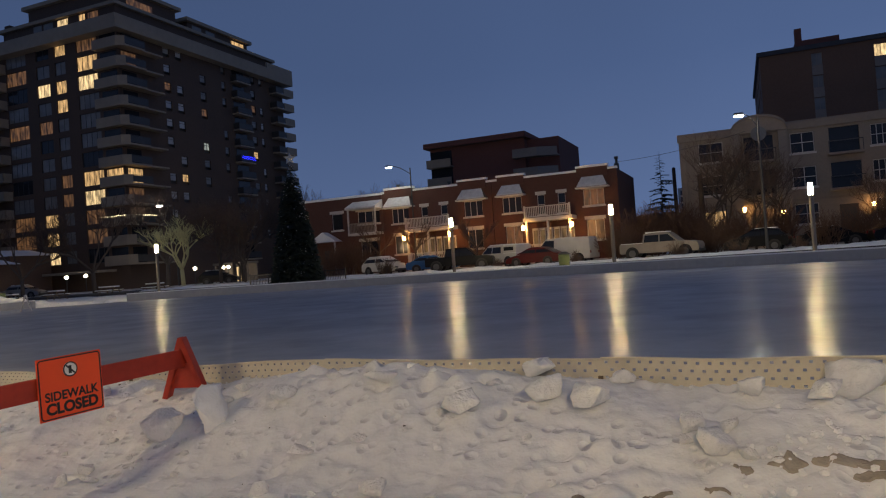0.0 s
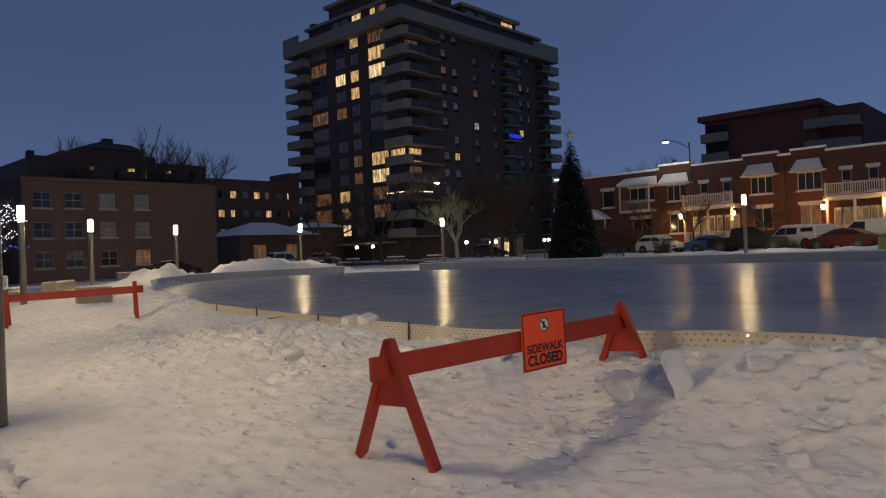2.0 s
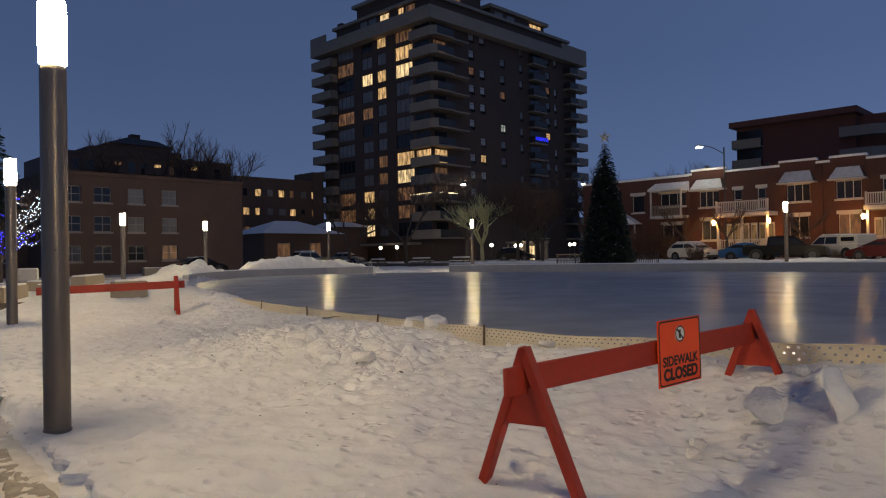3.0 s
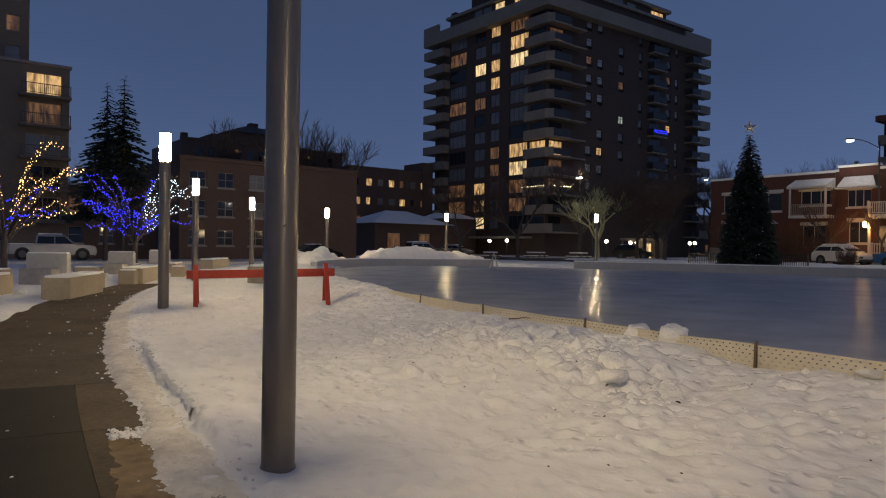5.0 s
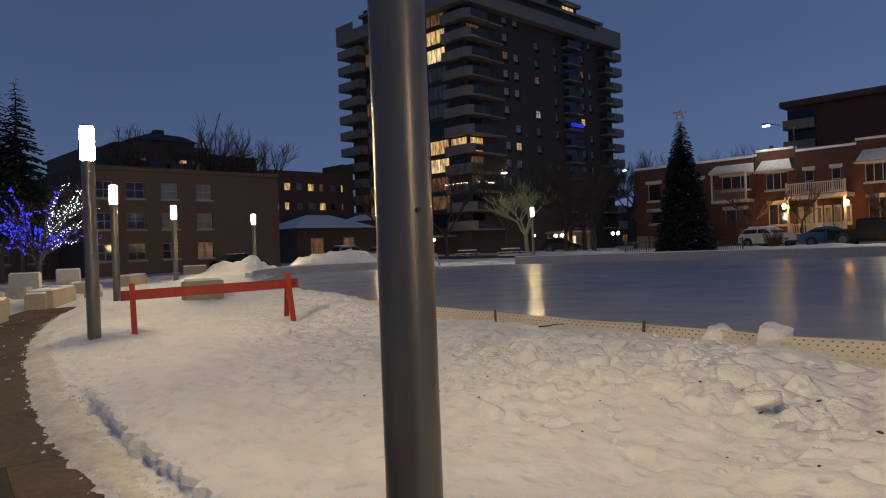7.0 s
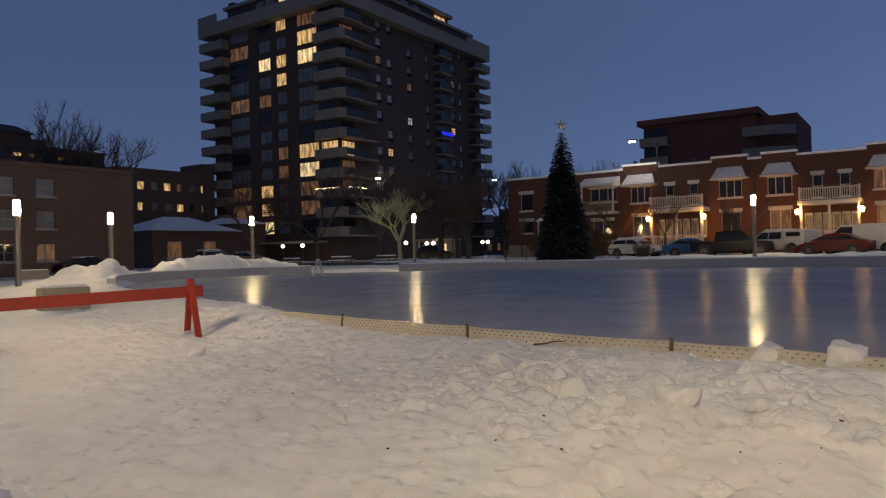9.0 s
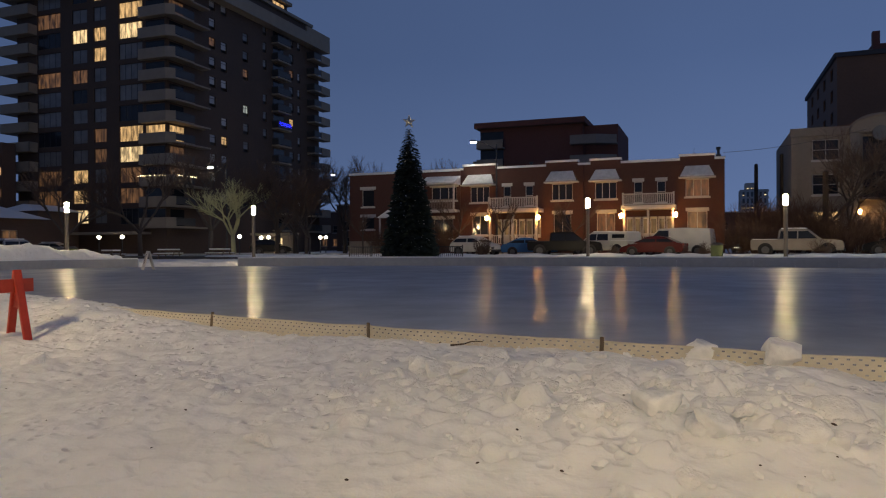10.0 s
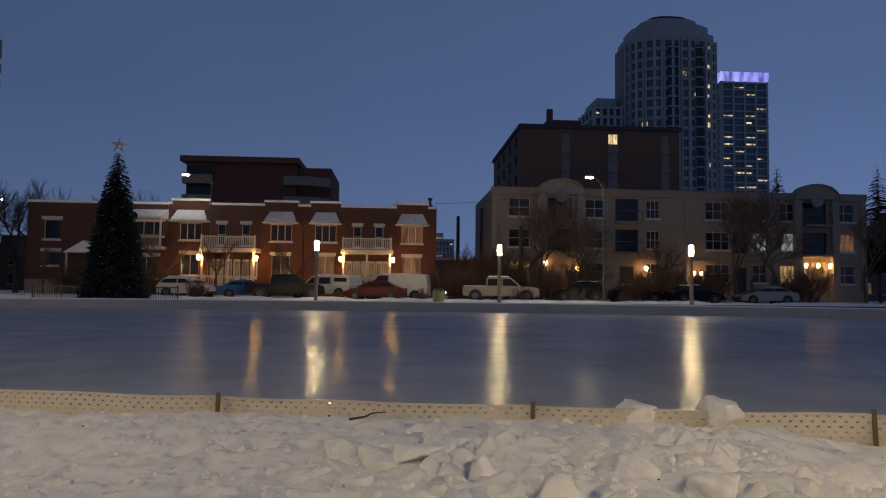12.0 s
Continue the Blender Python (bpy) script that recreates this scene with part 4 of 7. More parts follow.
for x, y, w_, h_ in ((1.0, 3, 0.9, 1.1), (13.0, 6, 1.4, 0.9), (21.5, 4, 0.8, 0.8), (25.0, 5, 1.2, 0.6)):
    zb = 17.2 if x < 5 or x > 19 else 20.6
    part("chimney", Shape().box(x, y, zb, x + w_, y + w_, zb + h_ + 0.35), "dark_brick", hill)
for x0, x1 in ((5.5, 9.0), (12.0, 16.0), (19.5, 23.5)):
    for z in (11.2, 13.7, 16.2):
        part("balcony", Shape().box(x0, -1.2, z - 1.5, x1, -0.004, z - 1.3).box(x0, -1.2, z - 1.3, x1, -1.1, z - 0.4), "brown_brick", hill)
rs = random.Random(5)
for k in range(3):
    for x in range(2, 26, 2):
        q = rs.random()
        part("window", Shape().box(x, -0.05, 10.0 + 2.5 * k, x + 1.0, -0.004, 11.4 + 2.5 * k), "window_warm" if q > 0.9 else "window_dim" if q > 0.72 else "glass_dark", hill)
mid = thing("apartment_block", pose(*(SU * -96.0 + SN * 53.0).xy, 0, 0, 0, 68), "low dark apartment block with a few lit windows", "apartment block")
shell(mid, 15.0, 12, 13.6, [], "brown_brick", z0=0)
part("stair_tower", Shape().box(13.2, -0.15, 0, 15.2, 5, 15.0), "brown_brick", mid)
for k in range(4):
    for x in range(1, 14, 2):
        q = rs.random()
        part("window", Shape().box(x, -0.05, 2.4 + 2.8 * k, x + rs.choice((0.6, 0.9, 1.2)), -0.004, 3.4 + 2.8 * k), "window_warm" if q > 0.84 else "window_dim" if q > 0.6 else "glass_curtain" if q > 0.3 else "glass_dark", mid)
pav = thing("pavilion", pose(*(SU * -84.0 + SN * 50.0).xy, 0.3, 0, 0, 68), "low pavilion with a snow-covered hipped roof", "pavilion")
shell(pav, 12, 8, 4.6, [(2, 1.2, 4, 3.2), (7, 1.2, 9, 3.2)], "brown_brick")
window(pav, ID, 2, 1.2, 4, 3.2, "window_dim", 2)
window(pav, ID, 7, 1.2, 9, 3.2, "window_dim", 2)
part("roof", Shape().add([(-0.7, -0.7, 4.5), (12.7, -0.7, 4.5), (12.7, 8.7, 4.5), (-0.7, 8.7, 4.5), (4.2, 4, 6.4), (7.8, 4, 6.4)], [(3, 2, 1, 0), (0, 1, 5, 4), (1, 2, 5), (2, 3, 4, 5), (3, 0, 4)]), "clean_snow", pav, "snow-covered hipped roof")

part("annex", Shape().box(12.8, 1.5, -0.2, 18.5, 8, 5.6), "brown_brick", pav)
part("annex_roof", Shape().add([(12.4, 1.0, 5.6), (18.9, 1.0, 5.6), (18.9, 8.4, 5.6), (12.4, 8.4, 5.6), (13.4, 4.6, 6.5), (17.9, 4.6, 6.5)], [(3, 2, 1, 0), (0, 1, 5, 4), (1, 2, 5), (2, 3, 4, 5), (3, 0, 4)]), "clean_snow", pav, "snow-covered low roof")
slab = thing("apartment_block", pose(*(SU * -75.0 + SN * 1.0).xy, 0, 0, 0, 68), "beige apartment block, recessed balconies with dark rails, lit rooms", "apartment block")
sw = [(8.3, z - 1.0, 11.0, z + 0.95, p, 2) for z, p in ((4.5, "glass_dark"), (7.2, "glass_dark"), (9.9, "glass_curtain"), (12.6, "window_dim"), (15.1, "window_warm"))]
shell(slab, 11.6, 12, 16.7, [a[:4] for a in sw], "beige_brick", z0=-0.4)
for a, b, c, e, pane, cols in sw:
    window(slab, ID, a, b, c, e, pane, cols, 1, "trim_buff", False)
    bs = part("balcony", Shape().box(7.7, -1.3, b - 0.28, 11.55, -0.004, b - 0.06), "beige_brick", slab)
    rl = Shape().box(7.75, -1.28, b + 0.78, 11.5, -1.22, b + 0.84).box(7.75, -1.27, b + 0.02, 11.5, -1.23, b + 0.07)
    for i in range(27):
        rl.box(7.75 + 0.1435 * i, -1.262, b + 0.07, 7.775 + 0.1435 * i, -1.238, b + 0.78)
    for x in (7.75, 11.44):
        rl.box(x, -1.28, b - 0.05, x + 0.06, -1.22, b + 0.86)
    part("rail", rl, "dark_metal", bs, "dark steel balcony rail")
part("parapet_cap", Shape().box(-0.1, -0.15, 16.7, 11.75, 0.35, 16.95), "trim_buff", slab)
back = thing("apartment_block", pose(*(SU * -79.0 + SN * -8.0).xy, 0, 0, 0, 68), "tall beige brick apartment block with narrow windows", "apartment block")
bk = [(16.2, z, 17.3, z + 1.4) for z in (17.6, 20.3, 23.0, 25.7, 28.4)]
shell(back, 18, 14, 34, bk, "beige_brick", z0=-0.4)
for a, b, c, e in bk:
    window(back, ID, a, b, c, e, "window_dim" if b == 20.3 else "glass_curtain", 1, 2, "trim_dim", False)

# low dark buildings that close the gaps behind the plaza and beside the tower
for s, d, w_, dep_, h_, rz_ in ((-77.0, 11.8, 9.6, 10, 6.6, 68), (-73.0, 112.0, 34, 12, 8.5, -22), (-26.0, 150.0, 40, 14, 7.5, -22), (-105.0, 133.0, 44, 12, 8.5, -22), (36.0, 92.0, 52, 12, 8.0, -22)):
    p = SU * s + SN * d
    lb = thing("low_building", pose(p.x, p.y, 0.2, 0, 0, rz_), "low dark brick building with a snowy flat roof", "building", "low buildings")
    hs = [(x, 1.4 + 2.8 * k, x + 1.2, 2.9 + 2.8 * k) for x in np.arange(1.2, w_ - 1.6, 2.6).tolist() for k in range(int(h_ / 3))]
    shell(lb, w_, dep_, h_, hs, "brown_brick", z0=-0.4)
    for a, b, c, e in hs:
        window(lb, ID, a, b, c, e, "window_dim" if rs.random() > 0.85 else "glass_dark", 1, 2, "trim_dim", sill_mat="trim_dim")
    part("roof", Shape().box(-0.2, -0.2, h_ + 0.003, w_ + 0.2, dep_ + 0.2, h_ + 0.22), "dirty_snow", lb)

# ---- buff stone apartments with round-headed gables, and the towers behind ----
CON = 68.0
condo = thing("apartments", street(-5.0, CON), "buff stone apartments with arched gables and balconies", "apartments")
cw, cz = [], (3.3, 6.4, 9.3)
for x0, x1, kind in ((1.6, 3.6, 2), (8.9, 10.7, 2), (14.8, 16.1, 3), (20.6, 22.9, 3), (25.2, 26.6, 2), (27.9, 29.4, 2), (33.4, 35.4, 2)):
    for i, z in enumerate(cz):
        q = (round(x0 * 7) + i * 3) % 8
        cw.append((x0, z - 0.8, x1, z + 0.9, "window_warm" if (i == 0 and q in (1, 3)) else "window_white" if (round(x0), i) in ((25, 1), (28, 1)) else "window_dim" if q == 5 else "glass_dark", kind))
bal = [(11.8, z - 1.1, 14.0, z + 1.0) for z in cz[1:]] + [(5.3, z - 1.1, 7.6, z + 1.0) for z in cz[1:]] + [(23.2, z - 1.1, 24.8, z + 1.0) for z in cz[1:]] + [(30.2, z - 1.1, 32.6, z + 1.0) for z in cz[1:]]
door = [(5.6, 1.3, 7.2, 4.0), (12.2, 1.3, 13.6, 3.9), (23.3, 1.3, 24.6, 3.9), (30.6, 1.3, 32.2, 4.0)]
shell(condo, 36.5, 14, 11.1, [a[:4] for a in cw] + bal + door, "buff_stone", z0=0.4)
for a, b, c, e, pane, cols in cw:
    window(condo, ID, a, b, c, e, pane, cols, 2, "trim_white", True)
for a, b, c, e in bal:
    part("balcony_door", Shape().box(a, 0.23, b, c, 0.26, e), "glass_dark", condo)
    g = part("balcony", Shape().box(a - 0.2, -0.9, b - 0.25, c + 0.2, 0.0, b - 0.05), "trim_buff", condo)
    part("railing", Shape().box(a - 0.15, -0.86, b + 0.85, c + 0.15, -0.80, b + 0.92).box(a - 0.15, -0.84, b - 0.05, a - 0.1, -0.8, b + 0.85).box(c + 0.1, -0.84, b - 0.05, c + 0.15, -0.8, b + 0.85), "dark_metal", g)
for a, b, c, e in door:
    part("door", Shape().box(a, 0.23, b, c, 0.28, e), "window_dim" if a in (5.6, 30.6) else "dark_metal", condo)
part("cornice", Shape().box(-0.1, -0.22, 10.5, 36.6, -0.003, 11.2), "trim_buff", condo, "pale moulded cornice")
part("band", Shape().box(0, -0.1, 4.45, 36.5, -0.003, 4.62), "trim_buff", condo)
for x in (0.0, 16.2, 18.6, 36.0):
    part("pilaster", Shape().box(x, -0.16, 0.4, x + 0.5, -0.004, 10.48), "buff_stone", condo)
part("setback_wall", Shape().box(17.6, 0.002, 0.4, 18.6, 0.004, 10.5), "buff_stone", condo)
part("roof", Shape().box(0.2, 0.3, 10.4, 36.3, 13.7, 10.5), "roof_felt_room_dark", condo)
for xc, r in ((6.5, 2.2), (31.4, 2.2)):
    arc = [(xc + r * math.cos(math.pi * i / 14), 10.6 + 1.25 * math.sin(math.pi * i / 14)) for i in range(15)]
    gab = Shape()
    gab.add([(x, y, z) for y in (-0.5, 0.2) for x, z in arc], [tuple(range(15)), tuple(range(29, 14, -1)), (0, 15, 29, 14)] + [(i, i + 15, i + 16, i + 1) for i in range(14)])
    part("arched_gable", gab, "buff_stone", condo, "round-headed gable")
    rim = Shape()
    for i in range(14):
        (xa, za), (xb, zb) = arc[i], arc[i + 1]
        rim.add([(xa, -0.66, za), (xb, -0.66, zb), (xb, 0.3, zb), (xa, 0.3, za), (xa, -0.66, za + 0.24), (xb, -0.66, zb + 0.24), (xb, 0.3, zb + 0.24), (xa, 0.3, za + 0.24)],
                [(0, 1, 5, 4), (4, 5, 6, 7), (3, 7, 6, 2), (0, 3, 2, 1), (1, 2, 6, 5), (0, 4, 7, 3)])
    part("gable_rim", rim, "trim_buff", condo)
    part("bay_front", Shape().box(xc - r, -0.5, 0.5, xc - r + 0.7, -0.004, 10.55).box(xc + r - 0.7, -0.5, 0.5, xc + r, -0.004, 10.55), "buff_stone", condo)
    part("round_window", Shape().lathe([(0.62, 0), (0.62, 0.05)], 20, Matrix.Translation((xc, -0.505, 10.45)) @ Matrix.Rotation(radians(90), 4, "X")), "glass_curtain", condo)
for x, z in ((5.0, 4.1), (8.0, 3.6), (14.6, 3.7), (19.2, 3.3), (19.9, 3.3), (30.2, 4.2), (31.4, 4.2), (32.6, 4.2)):
    sconce(condo, x, -0.30, z, "lantern_dim")

slabw = thing("apartment_block", street(3.3, 100.0), "dark brown brick apartment slab with few lit windows", "apartment block")
bw = []
for c, w_ in ((6.4, 1.2), (13.2, 1.4), (20.8, 1.2)):
    for k in range(6):
        z = 23.1 - 2.75 * k
        bw.append((c - w_ / 2, z - 0.75, c + w_ / 2, z + 0.75, "window_bright" if (c == 13.2 and k in (0,)) else "window_warm" if (c == 13.2 and k == 3) else "glass_curtain", 2))
shell(slabw, 22.8, 28, 24.8, [a[:4] for a in bw], "slab_brick", (), [(x, 23.1 - 2.75 * k - 0.8, x + 2, 23.1 - 2.75 * k + 0.7) for k in range(5) for x in (5, 11, 17, 23)], z0=0)
for a, b, c, e, pane, cols in bw:
    part("spandrel", Shape().box(a, -0.05, b - 1.2, c, -0.004, b - 0.02), "trim_buff", slabw)
    window(slabw, ID, a, b, c, e, pane, cols, 1, "trim_buff", False)
part("roof_edge", Shape().box(-0.3, -0.3, 24.4, 23.1, 28.3, 24.95), "roof_felt_room_dark", slabw)
part("penthouse", Shape().box(4.4, 3, 24.95, 9.4, 14, 26.4), "maroon_brick", slabw)
part("chimney", Shape().box(4.4, 3, 26.4, 5.2, 3.8, 28.0), "maroon_brick", slabw)


def skyscraper(s, d, w, dep, h, steps, glass, rate, seed, crown=False, rows=24, bay=2.0, bandh=0.75):
    """A far residential tower: concrete piers, window bands and a stepped or lit crown."""
    t = thing("skyscraper", street(s, d), "far glass and concrete residential tower with scattered lights", "skyscraper")
    part("core", Shape().box(0.3, 0.3, 0, w - 0.3, dep - 0.3, h), glass, t)
    k = max(4, round(w / bay))
    pm, pn = Shape().box(0, -0.25, 0, 0.75, 0.25, h).mesh("pier", "tower_far"), Shape().box(-0.25, 0, 0, 0.25, 0.9, h).mesh("pier", "tower_far")
    for i in range(k + 1):
        part("pier", pm, "", t).location.x = (w - 0.9) * i / k
        part("pier", pn, "", t).location.y = (dep - 0.9) * i / k
    bnd = Shape().box(-0.12, -0.12, -bandh, w + 0.12, dep, 0).mesh("floor_band", "tower_far")
    for j in range(rows):
        part("floor_band", bnd, "", t).location.z = h * (j + 0.9) / rows
    for a, b, z0, z1 in steps:
        part("roof_step", Shape().box(a, 2, z0, b, dep - 2, z1), "tower_far", t)
    r = random.Random(seed)
    for j in range(rows // 3, rows):
        for i in range(k):
            if r.random() < rate:
                x = (w - 0.9) * i / k + 1.0
                z = h * (j + 0.9) / rows
                part("window", Shape().box(x - 0.15, 0.10, z + 0.5, x + (w / k - 0.95) * r.choice((0.6, 1, 1)), 0.14, z + 0.5 + r.uniform(0.3, 0.6)), "window_far", t)
    if crown:
        part("crown", Shape().box(-0.3, -0.3, h, w + 0.3, dep, h + 3.6), "crown_lights", t, "blue and violet lit crown")
    return t


def round_tower(s, d, rx, ry, h, rows, seed, glass):
    """A far residential tower on a rounded plan: piers, floor bands, scattered lit windows and a dark stepped crown."""
    t = thing("skyscraper", street(s, d), "far rounded concrete residential tower with scattered lit windows", "skyscraper")
    n = 18

    def oval(k, f=1.0):
        a = 2 * math.pi * k / n
        c, q = math.cos(a), math.sin(a)
        e = (abs(c) ** 3 + abs(q) ** 3) ** (-1 / 3)
        return rx * f * e * c, ry * f * e * q

    part("core", Shape().prism([oval(k, 0.975) for k in range(n)], 0, h), glass, t)
    band = Shape().prism([oval(k, 1.0) for k in range(n)], -0.85, 0).mesh("floor_band", "tower_far")
    for j in range(rows):
        part("floor_band", band, "", t).location.z = h * (j + 1) / rows
    for k in range(n):
        (x0, y0), (x1, y1) = oval(k, 0.99), oval(k + 1, 0.99)
        ang_ = math.atan2(y1 - y0, x1 - x0)
        ln = math.dist((x0, y0), (x1, y1))
        pm = Shape()
        for f in (0.0, 0.42, 0.5):
            pm.box(ln * f - 0.3, -0.45, 0, ln * f + 0.45, 0.3, h, Matrix.Translation((x0, y0, 0)) @ Matrix.Rotation(ang_, 4, "Z"))
        part("pier", pm, "tower_far", t)
    for f, z0, z1 in ((0.96, h, h + 2.0), (0.85, h + 2.0, h + 4.6), (0.62, h + 4.6, h + 7.0), (0.44, h + 7.0, h + 8.4)):
        part("roof_step", Shape().prism([oval(k, f) for k in range(n)], z0, z1), "tower_far" if f > 0.6 else "roof_felt_room_dark", t)
    # dark strips proud of the wall: shade of the balcony recesses as colour
    for x0, x1 in ((-3.6, -0.9), (4.2, 6.2)):
        rec = part("balcony_recess", Shape().box(x0, -ry - 0.15, 0, x1, -ry + 1.5, h - 2.0), "glass_dark", t, "dark strip standing for the shade behind stacked balconies")
        slab_ = Shape().box(x0 - 0.2, -ry - 0.75, -0.3, x1 + 0.2, -ry + 0.2, 0.0).mesh("balcony_slab", "tower_far")
        for j in range(rows - 1):
            part("balcony_slab", slab_, "", rec).location.z = h * (j + 1) / rows
    r = random.Random(seed)
    for j in range(rows // 4, rows - 1):
        for k in range(n):
            (x0, y0), (x1, y1) = oval(k, 0.988), oval(k + 1, 0.988)
            if (y0 + y1) < 0 and r.random() < (0.34 if k in (14, 15) else 0.09):
                ln = math.dist((x0, y0), (x1, y1))
                a0 = r.uniform(0.5, ln * 0.45)
                m = Matrix.Translation((x0, y0, h * (j + 1) / rows + 0.25)) @ Matrix.Rotation(math.atan2(y1 - y0, x1 - x0), 4, "Z")
                part("window", Shape().box(a0, -0.25, 0, a0 + r.uniform(1.0, 2.0), -0.1, r.uniform(0.7, 1.3), m), "window_far", t)
    return t


round_tower(62.8, 200, 13.3, 11.5, 71.5, 26, 3, "glass_grey")
skyscraper(40.6, 196, 8.5, 16, 54.0, ((1.5, 7, 54, 56.5),), "glass_blue", 0.10, 4, rows=20)
skyscraper(107.8, 260, 18.4, 18, 82.0, (), "glass_teal", 0.24, 9, True, rows=30, bay=4.4, bandh=0.5)
skyscraper(1.5, 330, 11, 14, 25.0, ((2, 6, 25, 28),), "glass_grey", 0.25, 15, rows=9)
skyscraper(-24.0, 330, 12, 14, 26.0, ((2, 6, 26, 30),), "glass_blue", 0.2, 12, rows=9)
# ---- park lamps ----
def lamp_post(x, y, z, label):
    l = thing("park_lamp", pose(x, y, z), label, "park lamp", "park lamps")
    part("pole", Shape().lathe([(0.112, -0.25), (0.112, 0.0), (0.112, 1.6), (0.112, 3.25), (0.112, 3.26), (0.105, 3.28), (0.105, 3.30)], 64), "pole_metal", l, smooth=True)
    part("base_collar", Shape().lathe([(0.119, -0.2), (0.119, 0.012), (0.114, 0.02)], 32), "pole_metal", l)
    d = Shape().lathe([(0.098, 3.302), (0.118, 3.32), (0.121, 3.6), (0.118, 3.86), (0.108, 3.895)], 32)
    part("diffuser", d, "lamp_diffuser", l, "glowing milky diffuser", smooth=True)
    part("cap", Shape().lathe([(0.112, 3.897), (0.112, 3.915), (0.05, 3.925)], 24), "pole_metal", l)
    part("bolt", Shape().lathe([(0.010, 0.0), (0.010, 0.012), (0.005, 0.014)], 8, Matrix.Translation((0.09, -0.067, 1.63)) @ Matrix.Rotation(radians(90), 4, "X") @ Matrix.Rotation(radians(52), 4, "Y")), "dark_metal", l)
    return l


first_lamp = lamp_post(-8.7, 6.2, 0.0, "grey cylindrical park lamp standing in the snow")
for x, y, z in ((-18.05, 12.68, -0.03), (-26.14, 20.45, 0.03), (-31.6, 28.68, 0.03), (-34.91, 38.58, 0.12), (-31.86, 48.85, 0.28), (-21.79, 53.51, 0.31),
                (0.04, 50.25, 0.52), (9.69, 44.32, 0.31), (18.17, 37.33, 0.27), (1.5, 0.75, -0.05)):
    copy_thing(first_lamp, pose(x, y, z))


# ---- barricades ----
def leg_pair(b, x, twist):
    """Two splayed legs and their gusset; the frame stands turned by twist degrees against the board."""
    tw = Matrix.Translation((x, 0, 0)) @ Matrix.Rotation(radians(twist), 4, "Z") @ Matrix.Translation((-x, 0, 0))
    for sgn in (-1, 1):
        s = Shape().box(-0.05, -0.03, -1.14, 0.05, 0.03, 0.05, tw @ Matrix.Translation((x, 0.012 * sgn, 0.90)) @ Matrix.Rotation(radians(20.5 * sgn), 4, "X"))
        part("leg", s, "orange_paint", b, bevel=0.005)
    g = Shape().add([(x + dx, y, z) for dx in (-0.014, 0.014) for y, z in ((-0.115, 0.68), (0.115, 0.68), (0.215, 0.43), (-0.215, 0.43))],
                    [(0, 1, 2, 3), (7, 6, 5, 4), (0, 4, 5, 1), (1, 5, 6, 2), (2, 6, 7, 3), (3, 7, 4, 0)], tw)
    part("gusset", g, "orange_paint", b, bevel=0.003)


def barricade(L, R, label, out=(0.2, 0.2), twist=0.0):
    L, R = Vector(L), Vector(R)
    X = (R - L).normalized()
    Y = Vector((0, 0, 1)).cross(X).normalized()
    Z = X.cross(Y)
    o = (L + R) / 2 - Z * 0.90
    m = Matrix(((X.x, Y.x, Z.x, o.x), (X.y, Y.y, Z.y, o.y), (X.z, Y.z, Z.z, o.z), (0, 0, 0, 1)))
    b = thing("barricade", m, label, "barricade", "barricades")
    half = (R - L).length / 2
    part("board", Shape().box(-half - out[0], -0.019, 0.645, half + out[1], 0.019, 0.83), "orange_paint", b, "red-orange painted plank", bevel=0.004)
    for x in (-half, half):
        leg_pair(b, x, twist)
    return b, half


bar, half = barricade((-4.33, 6.20, 0.84), (-2.87, 8.77, 0.91), "red-orange wooden barricade with a sidewalk closed sign, in snow", (0.19, 0.07), 19.0)
barricade((-17.95, 13.45, 1.01), (-15.99, 15.54, 1.07), "red-orange wooden barricade standing across the snow")

sx0, sx1, sz0, sz1 = -0.065, 0.525, 0.455, 0.99
sign = part("sign", Shape().box(sx0, -0.055, sz0, sx1, -0.043, sz1), "sign_orange", bar, "fluorescent orange sign reading SIDEWALK CLOSED", bevel=0.003)
def frame_ring(x0, z0, x1, z1, r, wd, y0, y1):
    """A flat border with rounded corners."""
    s = Shape()
    pts = []
    for cx_, cz_, a0 in ((x1 - r, z1 - r, 0), (x0 + r, z1 - r, 90), (x0 + r, z0 + r, 180), (x1 - r, z0 + r, 270)):
        for i in range(6):
            a = radians(a0 + 18 * i)
            pts.append((cx_, cz_, math.cos(a), math.sin(a)))
    n = len(pts)
    for y in (y0, y1):
        s.v += [(cx_ + r * c, y, cz_ + r * q) for cx_, cz_, c, q in pts] + [(cx_ + (r - wd) * c, y, cz_ + (r - wd) * q) for cx_, cz_, c, q in pts]
    for i in range(n):
        k = (i + 1) % n
        s.f += [(i, k, n + k, n + i), (2 * n + i, 3 * n + i, 3 * n + k, 2 * n + k), (i, 2 * n + i, 2 * n + k, k), (n + i, n + k, 3 * n + k, 3 * n + i)]
    return s


part("sign_border", frame_ring(sx0 + 0.008, sz0 + 0.008, sx1 - 0.008, sz1 - 0.008, 0.035, 0.012, -0.0575, -0.0555), "sign_black", sign)


def lettering(text, size, x, z, parent, bold=0.004, wide=1.0):
    c = bpy.data.curves.new("lettering", "FONT")
    c.body, c.size, c.extrude, c.align_x, c.offset = text, size, 0.001, "CENTER", bold
    c.materials.append(MATS["sign_black"])
    o = new("lettering", c)
    o.parent = parent
    o.matrix_basis = pose(x, -0.0575, z, 90, 0, 0) @ Matrix.Diagonal((wide, 1, 1, 1))
    return o


cx = (sx0 + sx1) / 2
lettering("SIDEWALK", 0.108, cx, sz0 + 0.165, sign, 0.003, 0.93)
